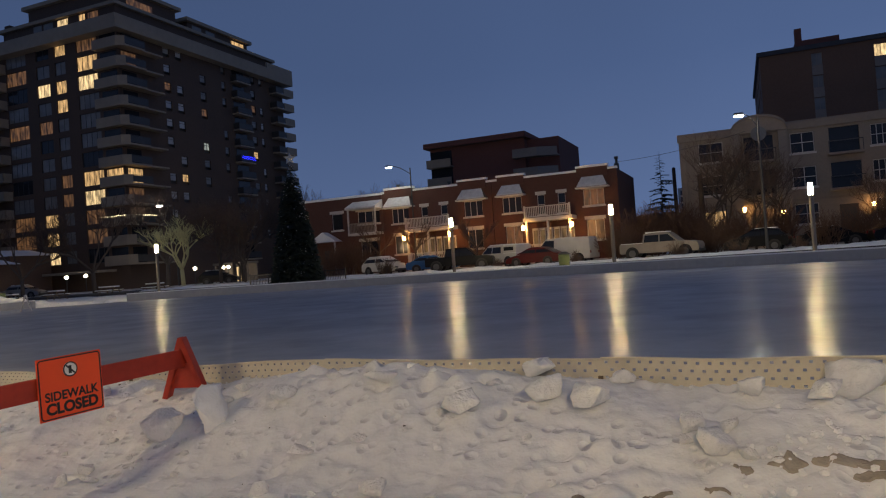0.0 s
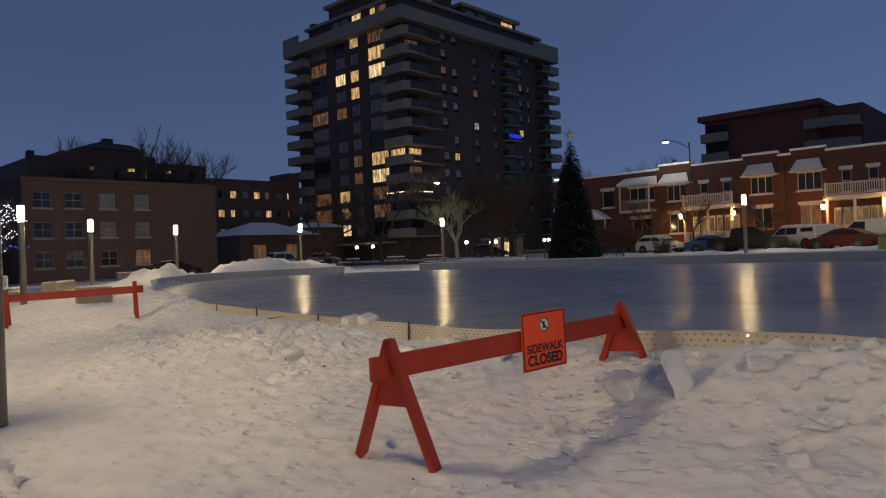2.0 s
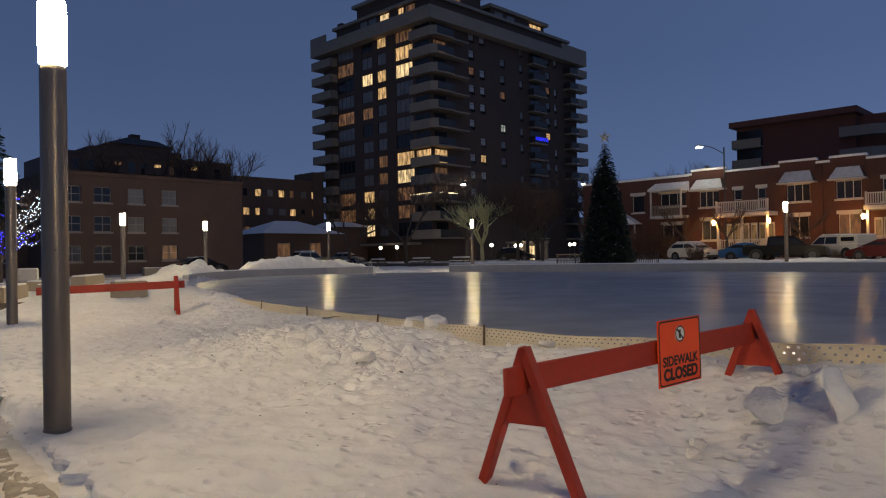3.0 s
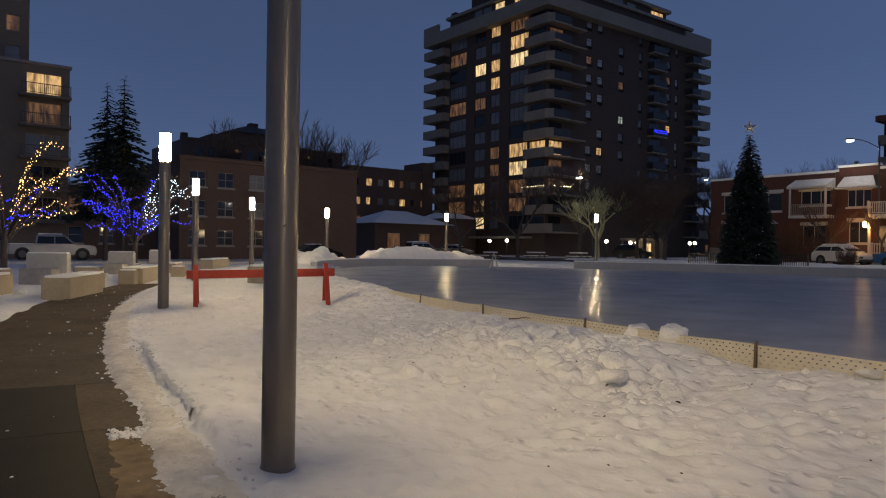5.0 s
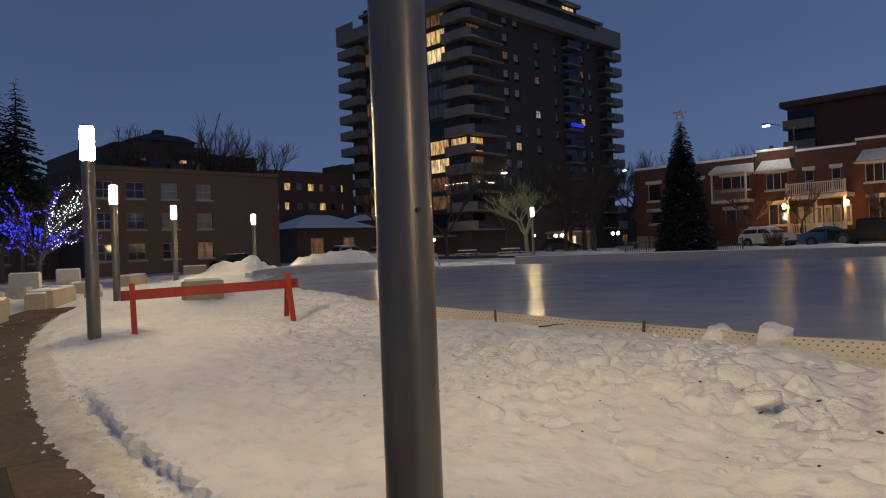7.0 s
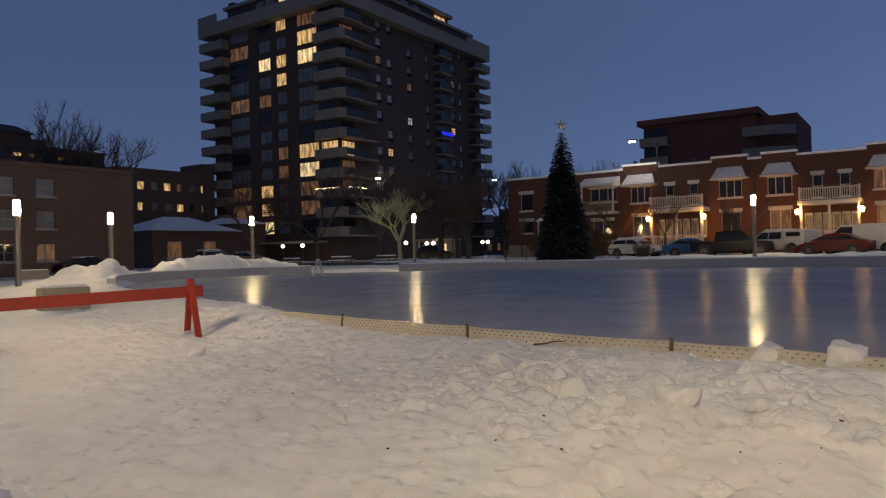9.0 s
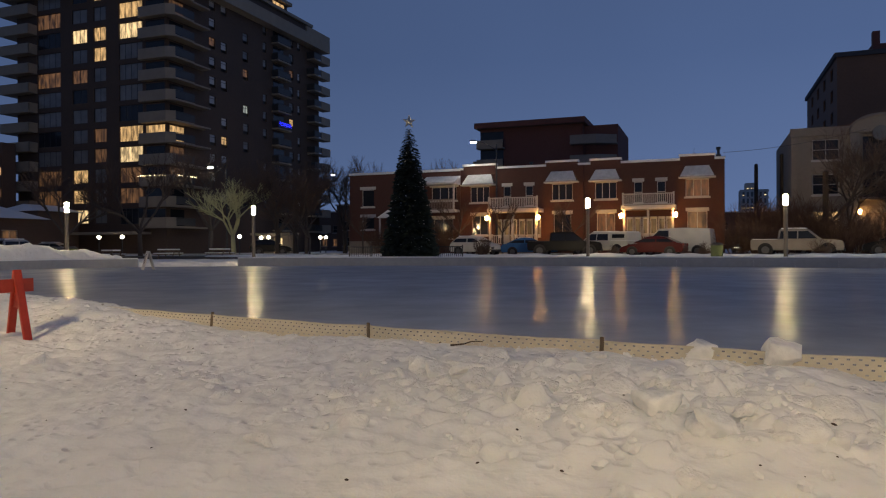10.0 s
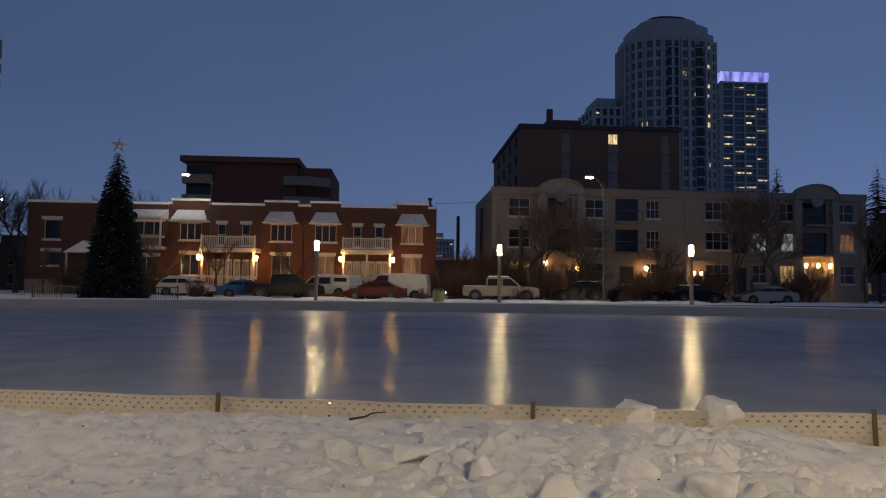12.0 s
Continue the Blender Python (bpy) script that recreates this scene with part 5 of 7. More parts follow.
lettering("CLOSED", 0.130, cx, sz0 + 0.052, sign, 0.0055, 0.98)
mc = Matrix.Translation((cx, -0.056, sz1 - 0.125)) @ Matrix.Rotation(radians(90), 4, "X")
part("symbol_disc", Shape().lathe([(0.066, 0.0), (0.066, 0.0015)], 28, mc), "sign_white", sign)
rg = Shape()
for i in range(28):
    a, b = 2 * math.pi * i / 28, 2 * math.pi * (i + 1) / 28
    rg.add([(r * math.cos(q), r * math.sin(q), 0.003) for q in (a, b) for r in (0.055, 0.066)], [(0, 1, 3, 2)], mc)
part("symbol_ring", rg, "sign_black", sign)
part("symbol_bar", Shape().box(-0.007, -0.058, 0.0022, 0.007, 0.058, 0.0034, mc @ Matrix.Rotation(radians(45), 4, "Z")), "sign_black", sign)
part("symbol_mark", Shape().box(-0.016, -0.036, 0.0012, 0.012, 0.032, 0.0020, mc), "sign_black", sign)

# ---- perforated barrier along the near edge of the ice ----
net = thing("barrier_netting", Matrix(), "pale perforated plastic barrier strip along the ice edge", "barrier")
rf = random.Random(11)


def net_panel(a0, a1):
    """A strip of plastic with rows of real slots, slightly wavy."""
    pts = [rink_pt(radians(a), 0.24) for a in (a0, a1)]
    ln = math.dist(*pts)
    cols, rows, zb, zt = max(4, round(ln / 0.09)), 9, 0.12, 0.495
    s = Shape()

    def at(f, g):
        a = radians(a0 + (a1 - a0) * f)
        w = 0.24 + 0.010 * math.sin(f * 17 + a0) + 0.03 * (1 - g) * math.sin(f * 9 + a0 * 2)
        zt_ = zt + 0.18 * sstep(273, 281, math.degrees(a))
        z = zb + (zt_ - zb) * g + 0.005 * math.sin(f * 11 + a0 * 3) * g - 0.008 * math.sin(f * math.pi) * g
        return (*rink_pt(a, w), z)

    for j in range(rows):
        for i in range(cols):
            off = 0.5 if j % 2 else 0.0
            u0, u1 = (i + off) / (cols + 0.5), (i + 1 + off) / (cols + 0.5)
            g0, g1 = j / rows, (j + 1) / rows
            h0, h1 = u0 + (u1 - u0) * 0.35, u0 + (u1 - u0) * 0.65
            k0, k1 = g0 + (g1 - g0) * 0.30, g0 + (g1 - g0) * 0.66
            vs = [at(u0, g0), at(u1, g0), at(u1, g1), at(u0, g1), at(h0, k0), at(h1, k0), at(h1, k1), at(h0, k1)]
            s.add(vs, [(0, 1, 5, 4), (1, 2, 6, 5), (2, 3, 7, 6), (3, 0, 4, 7)])
        fill = [(0, 0.5 / (cols + 0.5))] if j % 2 else [(cols / (cols + 0.5), 1.0)]
        for u0, u1 in fill:
            s.add([at(u0, j / rows), at(u1, j / rows), at(u1, (j + 1) / rows), at(u0, (j + 1) / rows)], [(0, 1, 2, 3)])
    o = part("net_panel", s, "net_plastic", net)
    md = o.modifiers.new("thick", "SOLIDIFY")
    md.thickness = 0.006
    top = Shape()
    for i in range(cols):
        p, q = Vector(at(i / cols, 1.0)), Vector(at((i + 1) / cols, 1.0))
        top.tube(p, q, 0.011, 0.011, 6)
    part("hem", top, "net_plastic", o)


# stakes at even steps; the panels hang between them
stake_ang = [271.8 + 4.44 * i for i in range(-8, 6)]
for a in stake_ang:
    x, y = rink_pt(radians(a), 0.275)
    t1, t2 = rf.uniform(-4, 4), rf.uniform(-4, 4)
    st = Shape().box(-0.018, -0.012, -0.3, 0.018, 0.012, 0.34, pose(x, y, 0.20, t1, t2, -30 + rf.uniform(-20, 20)))
    part("stake", st, "stake_wood", net, "weathered wooden stake", bevel=0.002)
for a, b in zip(stake_ang, stake_ang[1:]):
    net_panel(a, b)
for i in range(4):
    net_panel(stake_ang[0] - 5 * (i + 1), stake_ang[0] - 5 * i)


# ---- lumps of snow ----
def chunk_mesh(seed, sx, sy, sz):
    """A broken block of packed snow: a faceted hull with crumbly faces."""
    r = random.Random(seed)
    bm = bmesh.new()
    for i in range(15):
        v = Vector((r.uniform(-1, 1), r.uniform(-1, 1), r.uniform(-1, 1)))
        v = v / max(abs(c) for c in v) * r.uniform(0.82, 1.0)
        bm.verts.new((v.x * sx, v.y * sy, v.z * sz))
    res = bmesh.ops.convex_hull(bm, input=bm.verts[:])
    bmesh.ops.delete(bm, geom=[g for g in res["geom_interior"] if isinstance(g, bmesh.types.BMVert)], context="VERTS")
    bmesh.ops.triangulate(bm, faces=bm.faces[:])
    for _ in range(2):
        bmesh.ops.subdivide_edges(bm, edges=bm.edges[:], cuts=1, use_grid_fill=True)
    bmesh.ops.smooth_vert(bm, verts=bm.verts[:], factor=0.25, use_axis_x=True, use_axis_y=True, use_axis_z=True)
    bm.normal_update()
    for v in bm.verts:
        v.co += v.normal * 0.05 * noise.noise(v.co * 4.5 + Vector((seed * 3.7, 0, 0))) + v.normal * 0.03 * noise.noise(v.co * 11 + Vector((0, seed * 3.7, 0)))
    me = bpy.data.meshes.new("snow_lump")
    bm.to_mesh(me)
    bm.free()
    me.materials.append(MATS["packed_snow"])
    me.polygons.foreach_set("use_smooth", [True] * len(me.polygons))
    return me


lump_meshes = [chunk_mesh(s, 0.5, 0.40 + 0.02 * (s % 5), 0.26 + 0.03 * (s % 4)) for s in range(14)]


def lump(x, y, size, k=None, sink=0.55, rz=None, rise=0.0, tilt=25):
    ob = new("snow_lump", lump_meshes[(k if k is not None else rf.randrange(14)) % 14])
    ob.matrix_world = pose(x, y, ground_z(x, y) + size * 0.30 * (1 - sink) + rise, rf.uniform(-tilt, tilt), rf.uniform(-tilt, tilt), rf.uniform(0, 360) if rz is None else rz) @ Matrix.Diagonal((size, size, size, 1))
    return tagged(ob, "rough lump of packed snow thrown up on the bank", "snow lump", "snow lumps")


# the two clean blocks by the barrier, then blocks along the bank
lump(-7.82, 12.0, 0.42, 3, 0.1, 20, -0.07, 8)
lump(-7.24, 11.6, 0.40, 6, 0.0, 75, -0.04, 14)
for x, y, sz, k in ((-7.43, 9.55, 0.30, 2), (-2.79, 8.0, 0.40, 5), (-1.6, 7.75, 0.24, 1), (-0.69, 7.5, 0.28, 4), (-0.05, 6.95, 0.30, 9), (0.25, 7.3, 0.18, 11),
                    (0.60, 6.95, 0.30, 7), (0.66, 7.42, 0.36, 0), (0.93, 6.78, 0.34, 12), (1.22, 7.1, 0.24, 8), (1.50, 6.25, 0.20, 6), (1.55, 5.98, 0.25, 10), (1.72, 5.90, 0.14, 13),
                    (1.40, 6.08, 0.10, 3), (2.05, 6.6, 0.26, 1), (2.69, 6.52, 0.44, 9), (2.4, 6.25, 0.24, 2), (-5.2, 10.3, 0.22, 4)):
    lump(x, y, sz, k, sink=0.35, tilt=15)
slab_me = chunk_mesh(61, 0.10, 0.20, 0.29)
lean = new("snow_lump", slab_me)
lean.matrix_world = pose(-2.30, 7.88, ground_z(-2.30, 7.88) + 0.13, 8, -24, -20)
tagged(lean, "upright slab of packed snow leaning by the barricade", "snow lump", "snow lumps")
for i in range(120):
    a, w = radians(rf.gauss(268.0, 2.4)), 2.0 + rf.gauss(0, 0.6)
    lump(*rink_pt(a, max(0.5, w)), rf.choice((0.12, 0.14, 0.16, 0.18, 0.2, 0.2, 0.24, 0.28, 0.34)), sink=1.25)
for i in range(45):
    a, w = radians(rf.uniform(275, 287)), rf.uniform(0.5, 2.4)
    lump(*rink_pt(a, w), rf.choice((0.07, 0.08, 0.1, 0.14, 0.17)), sink=0.5)


def rubble(sh, x, y, s, lift=0.08):
    """One small broken piece: a box with its corners knocked about."""
    m = pose(x, y, ground_z(x, y) + s * lift, rf.uniform(-35, 35), rf.uniform(-35, 35), rf.uniform(0, 360))
    rings = [[(s * r * rf.uniform(0.75, 1.3) * math.cos(1.0472 * q), s * 0.8 * r * rf.uniform(0.75, 1.3) * math.sin(1.0472 * q), s * (zz + rf.uniform(-0.08, 0.08))) for q in range(6)] for r, zz in ((0.38, -0.28), (0.55, 0.02), (0.30, 0.30))]
    fs = [tuple(range(6))[::-1], tuple(range(12, 18))] + [(6 * j + q, 6 * j + (q + 1) % 6, 6 * j + 6 + (q + 1) % 6, 6 * j + 6 + q) for j in range(2) for q in range(6)]
    sh.add(rings[0] + rings[1] + rings[2], fs, m)


rb = Shape()
for i in range(420):
    a, w = radians(rf.gauss(268.0, 3.0)), 1.9 + rf.gauss(0, 0.7)
    rubble(rb, *rink_pt(a, max(0.4, w)), rf.choice((0.03, 0.04, 0.05, 0.06, 0.08)), 0.12)
for i in range(260):
    rubble(rb, *rink_pt(radians(rf.uniform(252, 288)), abs(rf.gauss(0.4, 1.6)) + 0.4), rf.choice((0.02, 0.03, 0.04, 0.05, 0.07)))
for i in range(110):          # crumbs below the ploughed ledge
    a = radians(rf.uniform(262, 273))
    rubble(rb, *rink_pt(a, 5.90 + rf.gauss(0, 0.06)), rf.choice((0.015, 0.02, 0.03, 0.04)), 0.1)
for i in range(110):         # crumbs round the slush
    rubble(rb, rf.uniform(1.4, 2.9), rf.uniform(5.3, 6.0), rf.choice((0.02, 0.025, 0.03, 0.04, 0.06)), 0.25)
solid("snow_rubble", rb, "packed_snow", Matrix(), "small broken pieces of snow strewn over the bank", "snow rubble", kind="stuff")

# crumbs of snow on the walkway and along the ploughed edge, bits of bark on the bank
cr = Shape()


def crumb(x, y, s):
    z = max(ground_z(x, y, False), -0.048)
    m = pose(x, y, z + s * 0.2, rf.uniform(-12, 12), rf.uniform(-12, 12), rf.uniform(0, 360))
    n = rf.choice((5, 6, 7))
    lo = [(s * rf.uniform(0.7, 1.7) * math.cos(6.283 * q / n), s * rf.uniform(0.6, 1.2) * math.sin(6.283 * q / n), -s * 0.3) for q in range(n)]
    hi = [(p[0] * rf.uniform(0.4, 0.8), p[1] * rf.uniform(0.4, 0.8), s * rf.uniform(0.15, 0.5)) for p in lo]
    cr.add(lo + hi, [tuple(range(n, 2 * n))] + [(q, (q + 1) % n, n + (q + 1) % n, n + q) for q in range(n)], m)


for i in range(700):
    a = radians(rf.uniform(240, 276))
    p = rink_pt(a, 6.3)
    w = margin(p[0] * RU.x + p[1] * RU.y) - 0.05 + rf.gauss(0, 0.045) if i % 8 else rf.uniform(6.25, 7.8)
    crumb(*rink_pt(a, w), rf.uniform(0.005, 0.020) if w < 6.5 else rf.choice((0.005, 0.007, 0.009, 0.012, 0.03)))
for i in range(70):
    x, y = rink_pt(radians(rf.gauss(269.75, 0.12)), rf.uniform(6.22, 6.5))
    crumb(x, y, rf.uniform(0.012, 0.04))
solid("snow_crumbs", cr, "packed_snow", Matrix(), "crumbs of snow scattered on the walkway", "snow crumbs", kind="stuff")
lt = Shape()
for i in range(75):
    a, w = radians(rf.gauss(270, 6.5)), rf.uniform(0.4, 4.2)
    x, y = rink_pt(a, w)
    z = ground_z(x, y)
    s = rf.uniform(0.004, 0.016)
    lt.lathe([(s * 0.5, 0), (s, s * 0.3), (s * 0.4, s * 0.7)], 5, pose(x, y, z + 0.006, rf.uniform(-25, 25), rf.uniform(-25, 25), rf.uniform(0, 360)))
for x, y in ((-8.03, 9.63), (-7.86, 9.78), (-7.55, 9.95), (-7.42, 9.42), (-7.0, 9.9), (-6.7, 9.2)):
    s = rf.uniform(0.010, 0.020)
    lt.lathe([(s * 0.5, 0), (s, s * 0.4), (s * 0.5, s * 0.9)], 7, pose(x, y, ground_z(x, y) + 0.015, rf.uniform(-30, 30), rf.uniform(-30, 30), rf.uniform(0, 360)) @ Matrix.Diagonal((1.5, 0.8, 0.8, 1)))
solid("bark_litter", lt, "litter_bark", Matrix(), "dark bits of bark and leaves on the snow", "litter", kind="stuff")
for x, y, ln, rz in ((-6.55, 11.35, 0.55, 20), (-5.9, 10.95, 0.4, -35), (-9.9, 12.9, 0.35, 10)):
    tw = Shape()
    p = Vector((-ln / 2, 0, 0))
    for i in range(5):
        q = p + Vector((ln / 5, rf.uniform(-0.03, 0.03), rf.uniform(-0.012, 0.02)))
        tw.tube(p, q, 0.012 - i * 0.0015, 0.0105 - i * 0.0015, 6)
        p = q
    solid("fallen_twig", tw, "litter_bark", pose(x, y, ground_z(x, y) + 0.02, 0, 0, rz), "fallen twig lying on the snow bank", "twig", "fallen twigs")


# ---- plaza furniture ----
def bench(x, y, ln, dp, ht, rz, z=0.0, nm="concrete_bench"):
    b = thing(nm, pose(x, y, z, 0, 0, rz), "buff concrete block bench capped with snow", "bench", "plaza benches")
    part("block", Shape().box(-ln / 2, -dp / 2, -0.15, ln / 2, dp / 2, ht), "bench_concrete", b, bevel=0.02)
    part("snow_cap", Shape().box(-ln / 2 + 0.04, -dp / 2 + 0.04, ht + 0.003, ln / 2 - 0.04, dp / 2 - 0.04, ht + 0.07), "clean_snow", b, bevel=0.03)
    return b


BZ = 0.05
bench(-25.6, 15.5, 3.3, 0.75, 0.48, 131, BZ)
bench(-31.3, 22.2, 4.2, 0.8, 0.5, 131, BZ)
bench(-40.3, 34.2, 5.0, 0.8, 0.55, 126, 0.1)
bench(-22.3, 20.1, 1.1, 0.5, 0.62, 60, 0.2, "concrete_block")
bench(-47.0, 46.5, 1.8, 0.8, 0.7, 60, 0.2, "concrete_block")
bench(-36.2, 27.6, 2.2, 0.8, 0.5, 131, 0.05)
for x, y, w, h, rz in ((-31.3, 18.1, 1.5, 1.1, 32), (-35.7, 24.3, 1.2, 1.1, 32), (-39.2, 29.2, 1.1, 1.15, 34)):
    c = thing("plaza_block", pose(x, y, 0.02, 0, 0, rz), "tall pale stone seat-back slab standing in snow", "stone slab", "plaza slabs")
    part("slab", Shape().box(-w / 2, -0.15, -0.1, w / 2, 0.15, h), "slab_stone", c, bevel=0.015)
    part("seat", Shape().box(-w / 2 + 0.1, -0.8, -0.1, w / 2 - 0.25, -0.15, 0.55), "concrete", c, bevel=0.015)
    part("snow_cap", Shape().box(-w / 2 + 0.02, -0.13, h + 0.002, w / 2 - 0.02, 0.13, h + 0.05), "clean_snow", c, bevel=0.02)

bench(-27.4, 14.0, 1.6, 0.7, 0.5, 131, 0.03)
for x, y, ln, rz in ((-33.6, 17.4, 1.0, 20), (-30.0, 20.6, 0.9, 125), (-34.2, 21.6, 1.1, 40), (-33.0, 25.4, 0.9, 130), (-37.6, 26.0, 1.2, 32), (-28.6, 18.0, 0.8, 30)):
    b = thing("stone_block", pose(x, y, 0.0, 0, 0, rz), "dark rough stone block half buried in snow", "stone block", "plaza blocks")
    part("block", Shape().box(-ln / 2, -0.3, -0.15, ln / 2, 0.3, 0.48), "bench_concrete", b, bevel=0.03)
    part("snow_cap", Shape().box(-ln / 2 + 0.05, -0.26, 0.482, ln / 2 - 0.05, 0.26, 0.53), "clean_snow", b, bevel=0.02)
# trodden heaps of snow about the plaza
for i in range(70):
    x, y = rf.uniform(-38, -22), rf.uniform(12, 29)
    if 8.75 < rink_w(x, y) < 16:
        lump(x, y, rf.choice((0.2, 0.3, 0.4, 0.55, 0.7)), sink=1.1, tilt=12)


def picnic_table(x, y, rz):
    t = thing("picnic_table", pose(x, y, ground_z(x, y), 0, 0, rz), "dark picnic table with snow on its top and seats", "picnic table", "picnic tables")
    part("tabletop", Shape().box(-0.95, -0.4, 0.70, 0.95, 0.4, 0.76), "stake_wood", t, bevel=0.01)
    part("snow_cap", Shape().box(-0.92, -0.37, 0.762, 0.92, 0.37, 0.87), "clean_snow", t, bevel=0.03)
    for sgn in (-1, 1):
        st = part("seat", Shape().box(-0.95, sgn * 0.75 - 0.14, 0.40, 0.95, sgn * 0.75 + 0.14, 0.45), "stake_wood", t, bevel=0.01)
        part("seat_snow", Shape().box(-0.93, sgn * 0.75 - 0.12, 0.452, 0.93, sgn * 0.75 + 0.12, 0.52), "clean_snow", st, bevel=0.02)
    for x_ in (-0.7, 0.7):
        part("cross_bar", Shape().box(x_ - 0.03, -0.85, 0.34, x_ + 0.03, 0.85, 0.398), "stake_wood", t)
        for sgn in (-1, 1):
            part("leg", Shape().box(-0.03, -0.04, -0.02, 0.03, 0.04, 0.76, Matrix.Translation((x_ + 0.062, sgn * 0.62, 0)) @ Matrix.Rotation(radians(24 * sgn), 4, "X")), "stake_wood", t)
    return t


for x, y, rz in ((-41.5, 67.0, -20), (-37.6, 68.0, -35), (-32.8, 68.5, -15), (-28.2, 68.0, -28)):
    picnic_table(x, y, rz)

# dark low fence behind the christmas tree
fence = thing("low_fence", pose(-15.6, 55.6, 0.5, 0, 0, -22), "low dark metal fence standing in snow by the street", "fence")
part("rail", Shape().box(0, -0.02, 0.88, 8.4, 0.02, 0.94), "dark_metal", fence)
part("rail", Shape().box(0, -0.02, 0.14, 8.4, 0.02, 0.19), "dark_metal", fence)
pk = Shape().box(-0.014, -0.014, 0.19, 0.014, 0.014, 0.88).mesh("picket", "dark_metal")
for i in range(60):
    if i % 12:
        part("picket", pk, "", fence).location.x = 0.14 * i
for i in range(6):
    part("post", Shape().box(1.68 * i - 0.035, -0.035, -0.2, 1.68 * i + 0.035, 0.035, 1.02), "dark_metal", fence)

# A-frame notice on the ice by the gap in the wall
af = thing("notice_board", pose(-23.8, 40.5, ICE_Z, 0, 0, 118), "white folding notice board with a barred circle, on the ice", "notice board")
for sgn in (-1, 1):
    part("panel", Shape().box(-0.45, -0.02, 0, 0.45, 0.02, 0.95, Matrix.Translation((0, 0.26 * sgn, 0)) @ Matrix.Rotation(radians(15 * sgn), 4, "X")), "trim_white", af)
    mp_ = Matrix.Translation((0, 0.26 * sgn, 0)) @ Matrix.Rotation(radians(15 * sgn), 4, "X") @ Matrix.Translation((0, 0.023 * sgn, 0.55)) @ Matrix.Rotation(radians(90), 4, "X")
    sym = Shape()
    for i in range(28):
        a, b = 2 * math.pi * i / 28, 2 * math.pi * (i + 1) / 28
        sym.add([(r * math.cos(q), r * math.sin(q), dz) for dz in (-0.002, 0.002) for q in (a, b) for r in (0.19, 0.26)], [(0, 1, 3, 2), (4, 6, 7, 5), (0, 4, 5, 1), (2, 3, 7, 6), (0, 2, 6, 4), (1, 5, 7, 3)], mp_)
    sym.box(-0.035, -0.2, -0.0015, 0.035, 0.2, 0.0015, mp_ @ Matrix.Rotation(radians(45), 4, "Z"))
    part("symbol", sym, "sign_black", af, "black barred circle")

# bins
for x, y, nm in ((-36.0, 55.0, 1), (-34.8, 55.4, 1), (7.2, 47.6, 0)):
    b = thing("litter_bin", pose(x, y, 0.45), "green litter bin on the plaza", "litter bin", "litter bins")
    part("body", Shape().lathe([(0.30, 0), (0.34, 0.1), (0.36, 0.85), (0.33, 0.95)], 16), "bin_green", b)
    part("lid", Shape().lathe([(0.38, 0.952), (0.38, 1.0), (0.2, 1.12)], 16), "dark_metal", b)


# ---- street lamps and poles ----
def street_lamp(x, y, z, h, arm, rz, label="tall street lamp with a lit white head"):
    s = thing("street_lamp", pose(x, y, z, 0, 0, rz), label, "street lamp", "street lamps")
    part("pole", Shape().lathe([(0.11, -0.3), (0.10, 0.5), (0.06, h)], 12), "dark_metal", s)
    a = Shape()
    p = Vector((0, 0, h - 0.6))
    for i in range(6):
        f = (i + 1) / 6
        q = Vector((-arm * f, 0, h - 0.6 + 0.9 * math.sin(f * math.pi / 2)))
        a.tube(p, q, 0.035, 0.035, 8)
        p = q
    part("arm", a, "dark_metal", s)
    part("head", Shape().box(-arm - 0.55, -0.13, h + 0.25, -arm + 0.05, 0.13, h + 0.42), "dark_metal", s, bevel=0.03)
    part("light_panel", Shape().box(-arm - 0.5, -0.11, h + 0.15, -arm, 0.11, h + 0.247), "street_led", s, "lit lamp panel")
    return s


street_lamp(-3.6, 71.2, 0.6, 10.3, 1.9, -10)
street_lamp(20.6, 48.2, 0.6, 8.9, 0.9, -10)
street_lamp(-31.6, 82.6, 0.6, 9.3, 1.6, -10)
street_lamp(-21.0, 104.0, 0.6, 10.7, 1.9, -22)
for s, d, h in ((-5.1, 75, 9.4), (-6.8, 84, 9.5), (-3.2, 62.4, 6.5)):
    p = SU * s + SN * d
    up = thing("utility_pole", pose(p.x, p.y, 0.5, 0, 0, -22), "dark wooden utility pole by the street", "utility pole", "utility poles")
    part("pole", Shape().lathe([(0.24, -0.3), (0.19, h)], 12), "litter_bark", up)
    part("cap", Shape().lathe([(0.13, h + 0.002), (0.10, h + 0.08)], 10), "dark_metal", up)
wire = Shape()
pa, pb_ = SU * -10.4 + SN * 67 + Vector((0, 0, 9.4)), SU * 0.5 + SN * 67.5 + Vector((0, 0, 10.8))
for i in range(14):
    f, g = i / 14, (i + 1) / 14
    sag = lambda q: pa.lerp(pb_, q) - Vector((0, 0, 1.2 * q * (1 - q)))
    wire.tube(sag(f), sag(g), 0.02, 0.02, 4)
solid("overhead_wire", wire, "dark_metal", Matrix(), "dark overhead wire strung between buildings", "wire")

